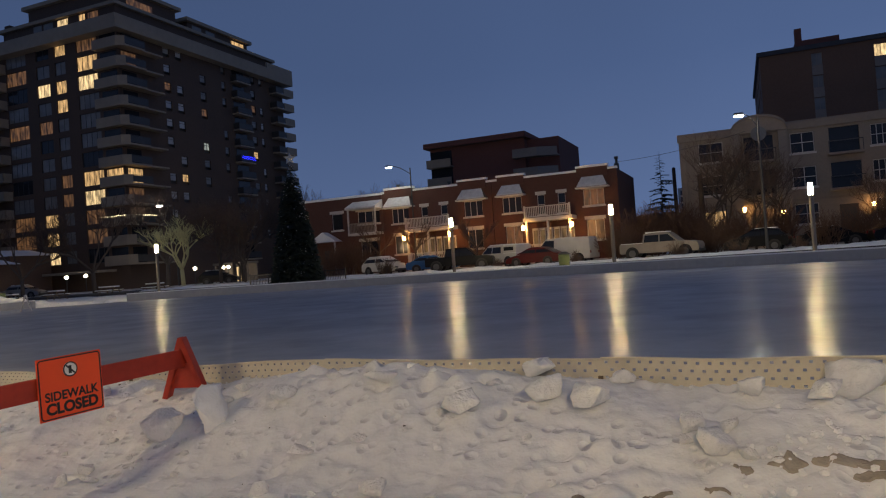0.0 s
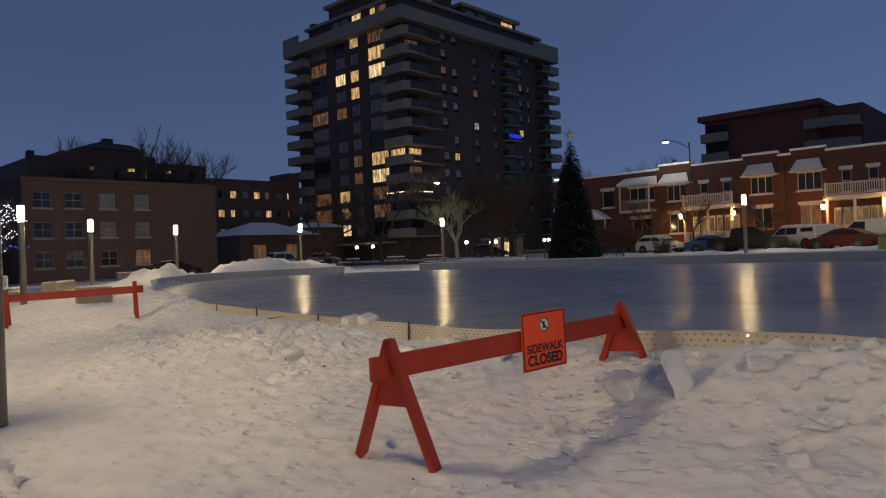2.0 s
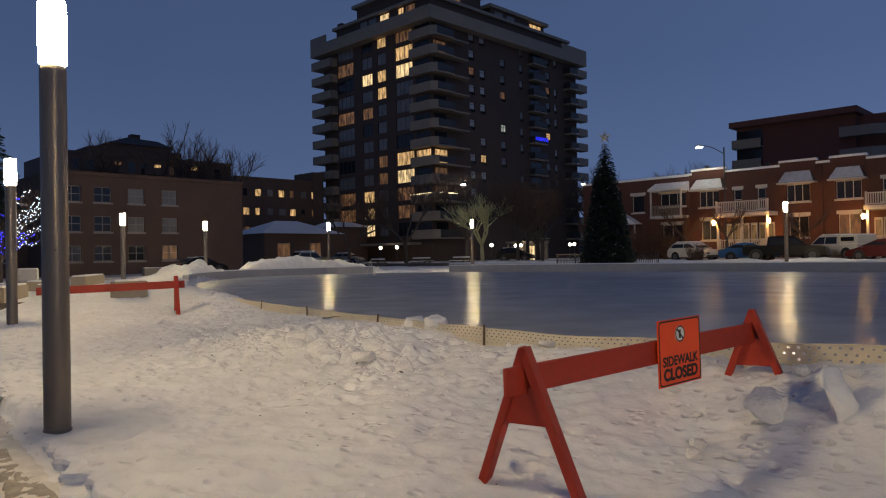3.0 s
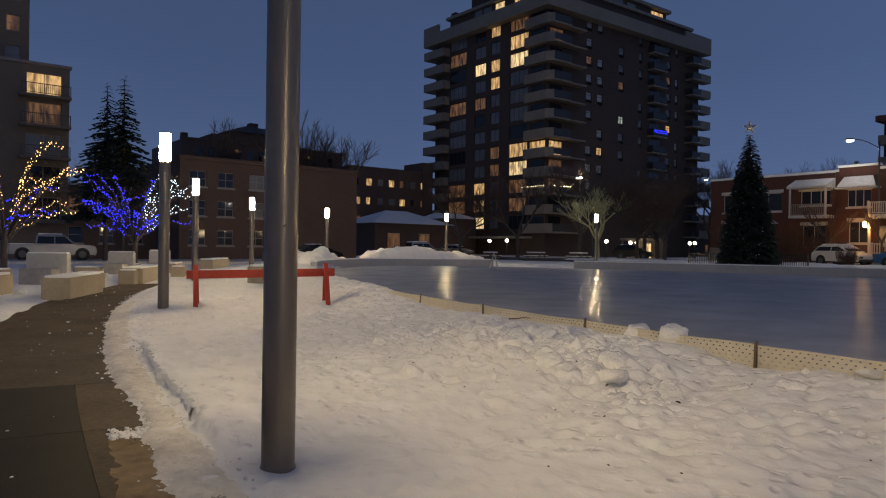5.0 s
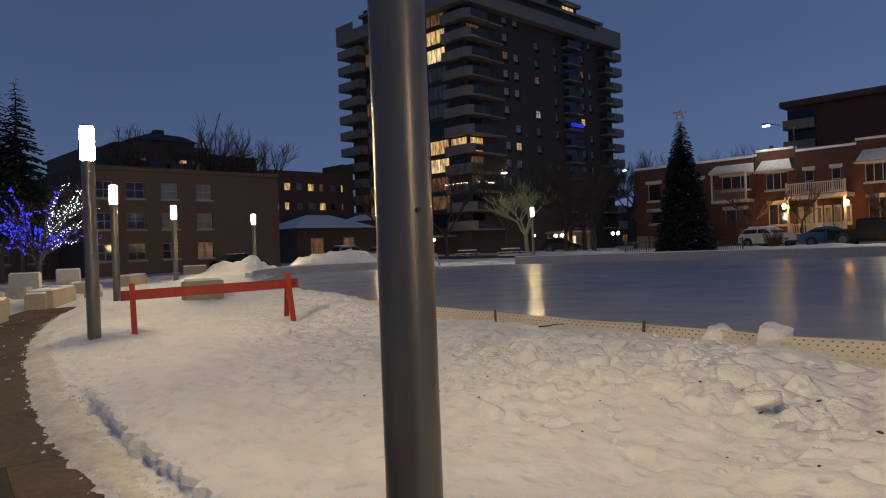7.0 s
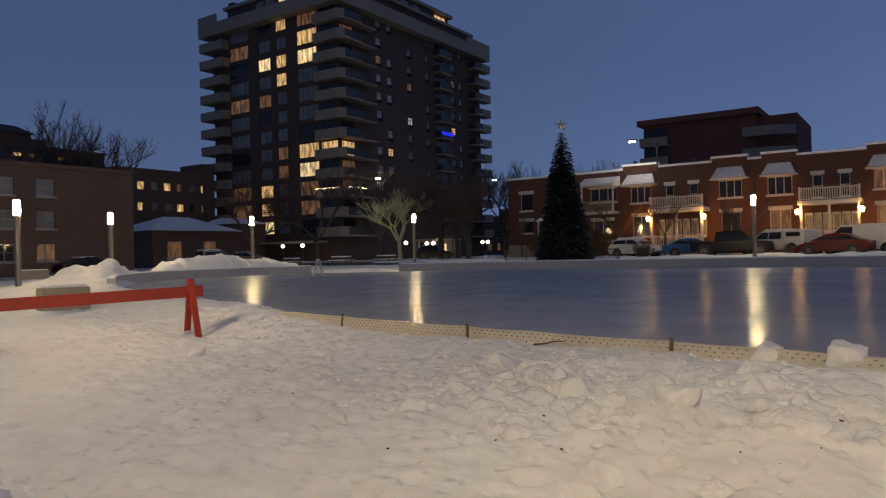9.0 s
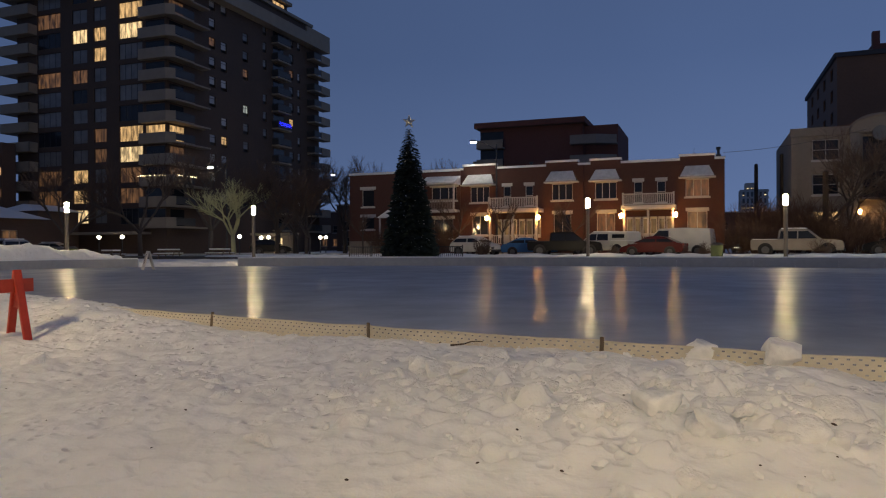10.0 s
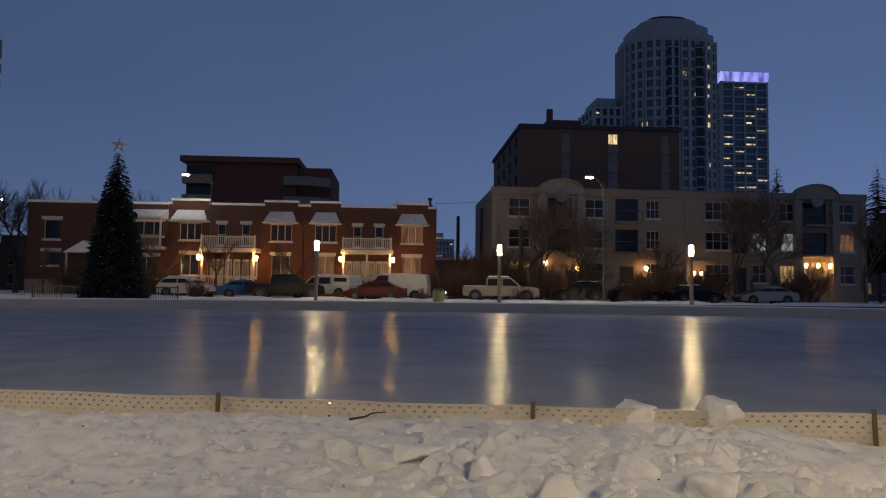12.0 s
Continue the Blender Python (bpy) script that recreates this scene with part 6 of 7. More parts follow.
# low path lights by the tower
for s, d in ((-96, 63), (-90.5, 64), (-86.0, 64), (-78.5, 65), (-74.0, 64), (-66.5, 80), (-64.0, 78), (-60.0, 84), (-58.6, 83), (-62.5, 70), (-101, 60)):
    p = SU * s + SN * d
    gl = thing("path_light", pose(p.x, p.y, 0.5), "short lit path light in the snow", "path light", "path lights")
    part("post", Shape().lathe([(0.06, -0.2), (0.06, 2.0)], 8), "dark_metal", gl)
    part("globe", Shape().lathe([(0.08, 2.002), (0.22, 2.12), (0.22, 2.3), (0.06, 2.42)], 12), "garden_light", gl)
lit_kiosk = thing("entrance_porch", street(-64.5, 80.0, 0.4), "small lit entrance porch beside the tower", "porch")
part("roof", Shape().box(-3.0, -1.0, 2.6, 3.0, 1.2, 2.9), "tower_concrete", lit_kiosk)
part("back_wall", Shape().box(-2.8, 1.0, -0.2, 2.8, 1.2, 2.6), "trim_buff", lit_kiosk)
part("lit_door", Shape().box(-0.6, 0.93, 0.1, 0.6, 0.98, 2.2), "window_bright", lit_kiosk)
for x in (-2.7, 2.7):
    part("post", Shape().box(x - 0.08, -0.9, -0.2, x + 0.08, -0.74, 2.6), "trim_buff", lit_kiosk)


# ---- vehicles ----
CAR = {}


def vehicle(kind, paint, x, y, z, rz, label, lights=False, snow=True, canopy=False):
    """A parked car by its side outline: sedan, suv, pickup or van. Local x is forward."""
    L, Wd = {"sedan": (4.6, 1.8), "suv": (4.35, 1.84), "pickup": (5.7, 1.98), "van": (5.4, 2.0)}[kind]
    c = thing({"sedan": "car", "suv": "suv", "pickup": "pickup_truck", "van": "van"}[kind], pose(x, y, z, 0, 0, rz), label, "car", "parked cars")
    h = L / 2
    low = {"sedan": [(-h, .45), (-h + .02, .72), (-h + .12, .92), (-h + .7, .99), (.8, .95), (1.5, .87), (h - .4, .76), (h - .1, .64), (h, .46), (h - .06, .28), (-h + .12, .28)],
           "suv": [(-h, .5), (-h + .02, .88), (-h + .1, 1.03), (-h + .5, 1.08), (.9, 1.03), (1.45, .97), (h - .3, .86), (h - .06, .76), (h, .55), (h - .08, .34), (-h + .1, .34)],
           "pickup": [(-h, .55), (-h, 1.08), (-h + .06, 1.14), (-.3, 1.14), (1.2, 1.16), (h - .6, 1.12), (h - .12, 1.04), (h - .02, .85), (h, .46), (h - .08, .40), (-h + .08, .42)],
           "van": [(-h, .4), (-h + .02, 1.2), (1.6, 1.2), (2.0, 1.12), (h - .3, 1.0), (h - .06, .84), (h, .5), (h - .08, .32), (-h + .06, .32)]}[kind]
    cab = {"sedan": [(-h + .45, .97), (-h + 1.3, 1.38), (.25, 1.42), (1.35, .93)],
           "suv": [(-h + .12, 1.06), (-h + .72, 1.55), (.15, 1.60), (1.22, 1.03)],
           "pickup": [(-1.15, 1.13), (-1.05, 1.82), (.7, 1.84), (1.5, 1.15)],
           "van": [(-h + .02, 1.2), (-h + .12, 2.02), (1.15, 2.05), (2.0, 1.15)]}[kind]

    def side(poly, w0, w1, zmid):
        s = Shape()
        n = len(poly)
        zs = [p[1] for p in poly]
        z0_, z1_ = min(zs), max(zs)
        ww = [w0 + (w1 - w0) * (p[1] - z0_) / max(0.01, z1_ - z0_) for p in poly]
        s.add([(p[0], -w, p[1]) for p, w in zip(poly, ww)] + [(p[0], w, p[1]) for p, w in zip(poly, ww)],
              [tuple(range(n)), tuple(range(n, 2 * n))[::-1]] + [(i, n + i, n + (i + 1) % n, (i + 1) % n) for i in range(n)])
        return s

    w = Wd / 2
    part("body", side(low, w, w * 0.96, 0), paint, c, bevel=0.028, smooth=False)
    crown_ = ((cab[1][0] + cab[2][0]) / 2, cab[2][1] + 0.05)
    part("cabin", side([cab[0], cab[1], crown_, cab[2], cab[3]], w * 0.95, w * 0.78, 0), paint, c, bevel=0.03)
    zb, zt = cab[0][1] + 0.06, cab[1][1] - 0.12
    xr0, xr1 = cab[0][0], cab[1][0]
    xf0, xf1 = cab[3][0], cab[2][0]

    def xat(xa, xb, zz):
        return xa + (xb - xa) * (zz - cab[0][1]) / (cab[1][1] - cab[0][1])

    def wat(zz):
        return w * (0.95 - 0.15 * (zz - cab[0][1]) / (cab[1][1] - cab[0][1])) + 0.012

    mids = {"van": (0.35,), "pickup": (0.1,)}.get(kind, (-0.35,))
    cuts = [xat(xr0, xr1, zb) + (0.22 if kind != "van" else 0)] + list(mids)
    for sgn in (-1, 1):
        spans = [(None, mids[0]), (mids[0], None)] if kind != "van" else [(mids[0], None)]
        for a, b in spans:
            A0 = a + 0.04 if a is not None else xat(xr0, xr1, zb) + 0.12
            A1 = a + 0.04 if a is not None else xat(xr0, xr1, zt) + 0.12
            B0 = b - 0.04 if b is not None else xat(xf0, xf1, zb) - 0.14
            B1 = b - 0.04 if b is not None else xat(xf0, xf1, zt) - 0.12
            q = Shape().add([(A0, sgn * wat(zb), zb), (B0, sgn * wat(zb), zb), (B1, sgn * wat(zt), zt), (A1, sgn * wat(zt), zt),
                             (A0, sgn * (wat(zb) - 0.03), zb), (B0, sgn * (wat(zb) - 0.03), zb), (B1, sgn * (wat(zt) - 0.03), zt), (A1, sgn * (wat(zt) - 0.03), zt)],
                            [(0, 1, 2, 3), (7, 6, 5, 4), (0, 4, 5, 1), (2, 6, 7, 3), (1, 5, 6, 2), (3, 7, 4, 0)])
            part("side_window", q, "glass_dark", c)
    for xa, xb, d in ((xf0, xf1, 0.02), (xr0, xr1, -0.02)):
        if d < 0 and kind == "van":
            continue
        q = Shape().add([(xat(xa, xb, zb) + d, -w * 0.82, zb), (xat(xa, xb, zb) + d, w * 0.82, zb), (xat(xa, xb, zt + 0.05) + d, w * 0.72, zt + 0.05), (xat(xa, xb, zt + 0.05) + d, -w * 0.72, zt + 0.05)], [(0, 1, 2, 3)])
        part("windscreen" if d > 0 else "rear_window", q, "glass_dark", c)
    if snow:
        part("roof_snow", Shape().box(xr1 + 0.1, -w * 0.72, cab[1][1] + 0.02, xf1 - 0.1, w * 0.72, cab[1][1] + 0.11), "clean_snow", c, bevel=0.03)
    if kind == "pickup":
        part("load_bed", Shape().box(-h + 0.1, -w + 0.12, 1.142, -1.2, w - 0.12, 1.18), "clean_snow" if snow else "dark_metal", c)
    if canopy:
        cn = part("canopy", Shape().box(-h + 0.06, -w + 0.08, 1.145, -1.18, w - 0.08, 1.80), paint, c, "white bed canopy", bevel=0.05)
        for sgn in (-1, 1):
            part("canopy_window", Shape().box(-h + 0.3, sgn * (w - 0.075) - 0.006, 1.36, -1.4, sgn * (w - 0.075) + 0.006, 1.66), "glass_dark", cn)
        part("canopy_snow", Shape().box(-h + 0.14, -w + 0.16, 1.803, -1.26, w - 0.16, 1.87), "clean_snow", cn, bevel=0.025)
    r = {"sedan": 0.33, "suv": 0.37, "pickup": 0.42, "van": 0.36}[kind]
    for xx in (-h + 0.95, h - 0.95):
        for sgn in (-1, 1):
            m = Matrix.Translation((xx, sgn * (w - 0.11), r)) @ Matrix.Rotation(radians(90), 4, "X")
            part("wheel_arch", Shape().lathe([(r + 0.07, -0.1), (r + 0.07, 0.118)] if sgn < 0 else [(r + 0.07, -0.118), (r + 0.07, 0.1)], 20, m), "sign_black", c)
            wh = part("wheel", Shape().lathe([(r - 0.04, -0.125), (r, -0.09), (r, 0.09), (r - 0.04, 0.125)], 20, m), "tyre", c)
            part("rim", Shape().lathe([(r * 0.62, -0.135), (r * 0.62, 0.135)], 14, m), "rim", wh)
    for sgn in (-1, 1):
        part("headlight", Shape().box(h - 0.12, sgn * w * 0.72 - 0.16, low[-3][1] + 0.02, h + 0.012, sgn * w * 0.72 + 0.16, low[-3][1] + 0.16), "headlight" if lights else "rim", c)
        part("tail_lamp", Shape().box(-h - 0.012, sgn * w * 0.8 - 0.10, 0.72, -h + 0.08, sgn * w * 0.8 + 0.10, 0.92), "tail_dark", c)
    part("bumper", Shape().box(h - 0.08, -w * 0.92, 0.34, h + 0.05, w * 0.92, 0.52), "dark_metal", c, bevel=0.02)
    return c


RZ = 0.64


def park(kind, paint, s, d, rz, label, lights=False, snow=True, z=RZ, canopy=False):
    p = SU * s + SN * d
    return vehicle(kind, paint, p.x, p.y, z, -22 + rz, label, lights, snow, canopy)


park("suv", "car_white", -29.6, 57.2, -20, "white suv parked at the kerb, snow on its roof")
park("sedan", "car_blue", -25.4, 58.2, 14, "blue hatchback parked by the kerb")
park("pickup", "car_dark", -22.2, 56.6, 12, "dark pickup truck parked by the kerb", snow=False)
park("pickup", "car_white", -19.4, 59.0, 150, "white pickup truck with a canopy on its bed", canopy=True)
park("sedan", "car_red", -15.4, 55.6, 170, "dark red saloon parked by the kerb", snow=False)
park("van", "car_white", -13.9, 58.6, 168, "white delivery van parked by the kerb", snow=False)
park("pickup", "car_beige", -5.9, 55.6, -10, "dusty beige pickup truck parked at the kerb")
park("sedan", "car_dark", -8.6, 72.0, 270, "car with headlights on in the side street", True)
park("suv", "car_dark", 0.6, 57.6, 170, "dark suv parked before the apartments")
park("sedan", "car_dark", 9.9, 57.6, 8, "dark saloon parked before the apartments")
park("sedan", "car_silver", 15.5, 57.0, 176, "silver saloon parked before the apartments", snow=False)
park("sedan", "car_dark", 5.4, 58.6, 4, "dark car parked behind shrubs")
park("pickup", "car_silver", -64.6, 9.8, 82, "pale pickup truck parked in the side street", z=0.30)
park("sedan", "car_dark", -63.0, 30.5, 92, "dark car parked in the side street", z=0.30)
park("pickup", "car_silver", -64.0, 42.5, 80, "silver pickup truck parked before the pavilion", z=0.30)
park("suv", "car_silver", -80.0, 60.5, 20, "silver suv parked by the tower", z=0.5)
park("suv", "car_dark", -55.5, 66.0, 30, "dark suv with tail lamps glowing near the tower", z=0.62)


# bare slushy patches in the bank
def patch(x, y, rx, ry, seed, lift=0.012):
    s = Shape()
    s.v.append((x, y, ground_z(x, y) + lift))
    for j in range(1, 7):
        for i in range(36):
            a = 2 * math.pi * i / 36
            k = j / 6 * (1 + 0.45 * noise.noise((math.cos(a) * 1.6 + seed, math.sin(a) * 1.6, 0)) + 0.2 * noise.noise((math.cos(a) * 5 + seed, math.sin(a) * 5, 3)))
            p = RU * (rx * k * math.cos(a)) + RN * (ry * k * math.sin(a))
            q = (x + p.x, y + p.y)
            s.v.append((*q, ground_z(*q) + (lift if j < 6 else -0.02)))
    s.f = [(0, 1 + i, 1 + (i + 1) % 36) for i in range(36)] + [(1 + j * 36 + i, 1 + (j + 1) * 36 + i, 1 + (j + 1) * 36 + (i + 1) % 36, 1 + j * 36 + (i + 1) % 36) for j in range(5) for i in range(36)]
    solid("slush_patch", s, "slush", Matrix(), "patch of grey slush where the snow is worn through", "slush", "slush patches", smooth=True)


for x, y, rx, ry, sd in ((0.62, 5.72, 0.06, 0.016, 3), (0.80, 5.60, 0.07, 0.014, 7), (1.08, 5.66, 0.09, 0.018, 1), (1.26, 5.54, 0.06, 0.014, 5), (1.42, 5.62, 0.08, 0.018, 9), (1.0, 5.48, 0.06, 0.014, 13), (1.86, 5.70, 0.12, 0.05, 17), (2.12, 5.62, 0.16, 0.045, 19), (2.45, 5.42, 0.26, 0.07, 23), (2.22, 5.46, 0.12, 0.03, 27), (1.62, 5.74, 0.06, 0.03, 31),
                         (-7.3, 4.85, 0.8, 0.16, 21), (-8.3, 5.35, 0.6, 0.12, 25), (-6.6, 4.5, 0.5, 0.1, 29)):
    patch(x, y, rx, ry, sd)

# snow verge ploughed up between the rink wall and the parked cars
vg = Shape()
VS, VD = list(np.linspace(-52, 32, 210)), list(np.linspace(50.6, 54.4, 12))
for i, d in enumerate(VD):
    for s in VS:
        p = SU * s + SN * d
        hump = math.sin(math.pi * i / 11) ** 0.7
        z = 0.56 + hump * (0.24 + 0.16 * noise.noise((s * 0.35, d * 0.4, 3)) + 0.10 * noise.noise((s * 1.3, d * 1.3, 6)))
        vg.v.append((p.x, p.y, z))
nv = len(VS)
vg.f = [(j * nv + i, j * nv + i + 1, (j + 1) * nv + i + 1, (j + 1) * nv + i) for j in range(11) for i in range(nv - 1)]
solid("snow_verge", vg, "clean_snow", Matrix(), "uneven bank of ploughed snow along the kerb", "snow bank", kind="structure", smooth=True)

# patch of damp walkway with brown stains, the warm lamplight painted as its colour
ds = Shape()
ds.v.append((*rink_pt(radians(271.3), 6.38), -0.0425))
for j in range(1, 5):
    for i in range(120):
        a = 2 * math.pi * i / 120
        k = j / 4 * (1 + 0.30 * noise.noise((math.cos(a) * 1.7, math.sin(a) * 1.7, 4)) + 0.3 * noise.noise((math.cos(a) * 5, math.sin(a) * 5, 9)) + 0.25 * noise.noise((math.cos(a) * 13, math.sin(a) * 13, 2)))
        ds.v.append((*rink_pt(radians(271.3 + 1.6 * k * math.cos(a)), 6.38 + 0.19 * k * math.sin(a)), -0.0425 - 0.0005 * j))
ds.f = [(0, 1 + i, 1 + (i + 1) % 120) for i in range(120)] + [(1 + j * 120 + i, 1 + (j + 1) * 120 + i, 1 + (j + 1) * 120 + (i + 1) % 120, 1 + j * 120 + (i + 1) % 120) for j in range(3) for i in range(120)]
solid("sand_patch", ds, "lamplit_concrete", Matrix(), "warm lamplight painted on the damp walkway, with brown stains", "sand patch")
# ---- trees ----
def grow(sh, fine, p, d, ln, r, depth, rr, spread, up):
    """Tapered limbs that fork into twigs."""
    q = p
    seg = 3 if depth > 1 else 2
    for i in range(seg):
        d = (d + Vector((rr.uniform(-1, 1), rr.uniform(-1, 1), rr.uniform(-0.6, 1) * up)) * 0.16).normalized()
        n = q + d * ln / seg
        r1 = r * (1 - 0.28 * (i + 1) / seg)
        (sh if depth > 1 else fine).tube(q, n, r * (1 - 0.28 * i / seg), r1, 6 if depth > 2 else 3, caps=False)
        q = n
        if depth > 0 and i < seg - 1 and depth < 4:
            a = (d + Vector((rr.uniform(-1, 1), rr.uniform(-1, 1), rr.uniform(-0.2, 0.7))) * spread).normalized()
            grow(sh, fine, q, a, ln * rr.uniform(0.45, 0.7), r1 * 0.55, depth - 1, rr, spread, up)
    if depth > 0:
        for _ in range(rr.choice((2, 3, 3))):
            a = (d + Vector((rr.uniform(-1, 1), rr.uniform(-1, 1), rr.uniform(-0.3, 0.8))) * spread).normalized()
            grow(sh, fine, q, a, ln * rr.uniform(0.6, 0.85), r * 0.62, depth - 1, rr, spread, up)


def bare_tree(seed, trunk, ln, r, depth, label, spread=0.7, up=1.0, twig="twig", bark="bark", name="bare_tree"):
    t = thing(name, Matrix(), label, "tree", "bare trees")
    rr = random.Random(seed)
    a, b = Shape(), Shape()
    top = Vector((rr.uniform(-0.15, 0.15), rr.uniform(-0.15, 0.15), trunk))
    a.tube((0, 0, -0.4), top, r * 1.25, r, 10)
    for k in range(rr.choice((3, 4))):
        d = Vector((rr.uniform(-1, 1), rr.uniform(-1, 1), 1.1)).normalized()
        grow(a, b, top, d, ln, r * 0.7, depth, rr, spread, up)
    part("trunk", a, bark, t, smooth=True)
    part("crown", b, twig, t, "fine leafless twigs")
    return t


def shrub(seed, label, h, wd, n, twig, name="shrub"):
    t = thing(name, Matrix(), label, "shrub", "shrubs")
    rr = random.Random(seed)
    a, b = Shape(), Shape()
    for i in range(n):
        ang_, o = rr.uniform(0, 6.28), rr.uniform(0, 0.35) * wd
        p = Vector((o * math.cos(ang_), o * math.sin(ang_), -0.1))
        d = Vector((math.cos(ang_) * rr.uniform(0.1, 0.8), math.sin(ang_) * rr.uniform(0.1, 0.8), 1.2)).normalized()
        grow(a, b, p, d, h * rr.uniform(0.3, 0.48), 0.034, 3, rr, 0.8, 0.5)
    part("stem", a, twig, t)
    part("crown", b, twig, t)
    return t


tA = bare_tree(3, 2.4, 2.5, 0.20, 5, "tall dark leafless tree in the snow")
tB = bare_tree(8, 1.9, 1.75, 0.10, 5, "leafless street tree with a rounded crown", 0.85)
tC = bare_tree(12, 1.7, 1.1, 0.07, 3, "slim young leafless tree at the kerb", 0.55)
tP = bare_tree(21, 1.9, 1.75, 0.19, 5, "leafless tree, street lamp light put into its pale colour", 0.9, twig="lit_twig", bark="lit_twig")
sA = shrub(31, "russet leafless shrub beside the street", 2.3, 1.5, 20, "russet_twig")
sB = shrub(37, "low brown shrub with snow round it", 1.5, 1.1, 14, "twig")


def at_street(ob, s, d, z, sc, rz, first=False):
    p = SU * s + SN * d
    m = pose(p.x, p.y, z, 0, 0, rz)
    if first:
        ob.matrix_world = m @ Matrix.Diagonal((sc, sc, sc, 1))
        return ob
    o = copy_thing(ob, m)
    o.scale = (sc, sc, sc)
    return o


def at_xy(ob, x, y, z, sc, rz, first=False):
    if first:
        ob.matrix_world = pose(x, y, z, 0, 0, rz) @ Matrix.Diagonal((sc, sc, sc, 1))
        return ob
    o = copy_thing(ob, pose(x, y, z, 0, 0, rz))
    o.scale = (sc, sc, sc)
    return o


at_xy(tA, -24.5, 84.0, 0.5, 1.05, 0, True)
at_xy(tP, -30.4, 81.0, 0.5, 1.1, 40, True)
at_street(tB, 14.6, 59.8, 0.6, 1.35, 10, True)
at_street(tC, -28.6, 61.6, 0.6, 1.15, 0, True)
at_street(sA, -36.4, 62.4, 0.6, 1.25, 0, True)
at_street(sB, -28.4, 54.6, 0.5, 1.0, 0, True)
for x, y, sc, rz in ((-19.5, 88.0, 1.1, 70), (-28.0, 92.0, 1.15, 130), (-44.5, 74.0, 0.85, 200), (-22.0, 76.0, 0.8, 250), (-62.0, 62.0, 1.5, 20), (-57.5, 66.5, 1.35, 300), (-14.0, 100.0, 1.05, 10), (-9.0, 108.0, 1.3, 80), (-6.0, 100.0, 1.1, 160), (-17.0, 112.0, 1.1, 215)):
    at_xy(tA, x, y, 0.5, sc, rz)
for s, d, sc, rz in ((0.6, 60.5, 0.95, 50), (-2.9, 61.5, 1.35, 110), (-1.2, 63.5, 1.2, 20), (3.2, 62.0, 1.05, 330), (17.5, 63.0, 1.1, 95), (27.0, 61.5, 1.2, 15), (8.2, 61.5, 0.8, 160), (17.6, 60.0, 1.45, 210), (-47.5, 60.5, 0.85, 270), (-51.0, 64.0, 1.0, 300), (12.0, 84.0, 1.4, 0)):
    at_street(tB, s, d, 0.6, sc, rz)
for s, d, sc, rz in ((-22.2, 61.0, 1.1, 90), (-43.0, 63.0, 1.0, 40), (-33.2, 63.2, 1.2, 150)):
    at_street(tC, s, d, 0.6, sc, rz)
for s, d, sc, rz in ((-38.5, 62.8, 1.15, 60), (-34.6, 62.5, 1.1, 140), (-9.6, 58.2, 1.0, 30), (-8.4, 57.0, 0.9, 90), (-6.6, 61.5, 1.5, 200), (-8.0, 63.5, 1.6, 20), (-5.0, 63.0, 1.7, 77), (-7.2, 66.0, 1.7, 140), (-3.6, 60.6, 1.5, 310), (2.0, 61.8, 1.5, 12), (9.6, 62.2, 1.4, 190), (14.0, 62.6, 1.3, 260), (22.0, 61.8, 1.3, 33), (-2.4, 58.6, 1.1, 150), (-1.0, 60.2, 1.2, 280), (7.2, 58.8, 1.0, 10), (5.0, 57.5, 1.0, 100), (11.8, 60.5, 1.1, 75), (19.5, 60.0, 1.1, 222), (-41.4, 63.5, 1.0, 310), (-24.0, 63.8, 0.9, 120)):
    at_street(sA, s, d, 0.55, sc, rz)
for s, d, sc, rz in ((-12.0, 54.0, 0.7, 30), (-4.6, 53.6, 0.8, 70), (-0.6, 53.2, 0.8, 130), (-18.0, 54.0, 0.6, 200), (3.0, 54.0, 0.7, 20)):
    at_street(sB, s, d, 0.45, sc, rz)


def conifer(seed, h, r, tiers, per, name, label, needle, droop=0.25, trunk=0.16, fill=0.0, ragged=0.25, base=0.4):
    """A spruce: trunk and tiers of drooping boughs made of many small sprays."""
    t = thing(name, Matrix(), label, "tree", "conifers")
    rr = random.Random(seed)
    part("trunk", Shape().tube((0, 0, -0.3), (0, 0, h * 0.96), trunk, 0.02, 8), "bark", t)
    s = Shape()
    for i in range(tiers):
        f = i / tiers
        z = base + (h - base) * f
        rad = r * (1 - f) ** (0.72 if fill else 0.85) + (0.12 if fill else 0.05)
        for k in range(max(5, int(per * (1 - 0.75 * f)))):
            a = rr.uniform(0, 6.283)
            L = rad * rr.uniform(1 - ragged, 1.06)
            zz = z + rr.uniform(-0.4, 0.4) * (h / tiers)
            n = 4
            for q in range(n):
                g0, g1 = q / n, (q + 1) / n
                if g1 < fill:
                    continue
                c = Vector((math.cos(a), math.sin(a), 0))
                sd = Vector((-math.sin(a), math.cos(a), 0))
                p0 = c * L * g0 + Vector((0, 0, zz - droop * L * g0 * g0))
                p1 = c * L * g1 + Vector((0, 0, zz - droop * L * g1 * g1))
                wd = L * 0.20 * (1 - 0.55 * g0) * rr.uniform(0.7, 1.3)
                drop = Vector((0, 0, -0.10 * L * rr.uniform(0.4, 1.3)))
                s.add([p0, p1 + sd * wd + drop * 0.5, p1 + c * L * 0.08, p1 - sd * wd + drop * 0.5, p0.lerp(p1, 0.5) + drop], [(0, 1, 2), (0, 2, 3), (0, 4, 1), (0, 3, 4)])
    part("crown", s, needle, t)
    return t


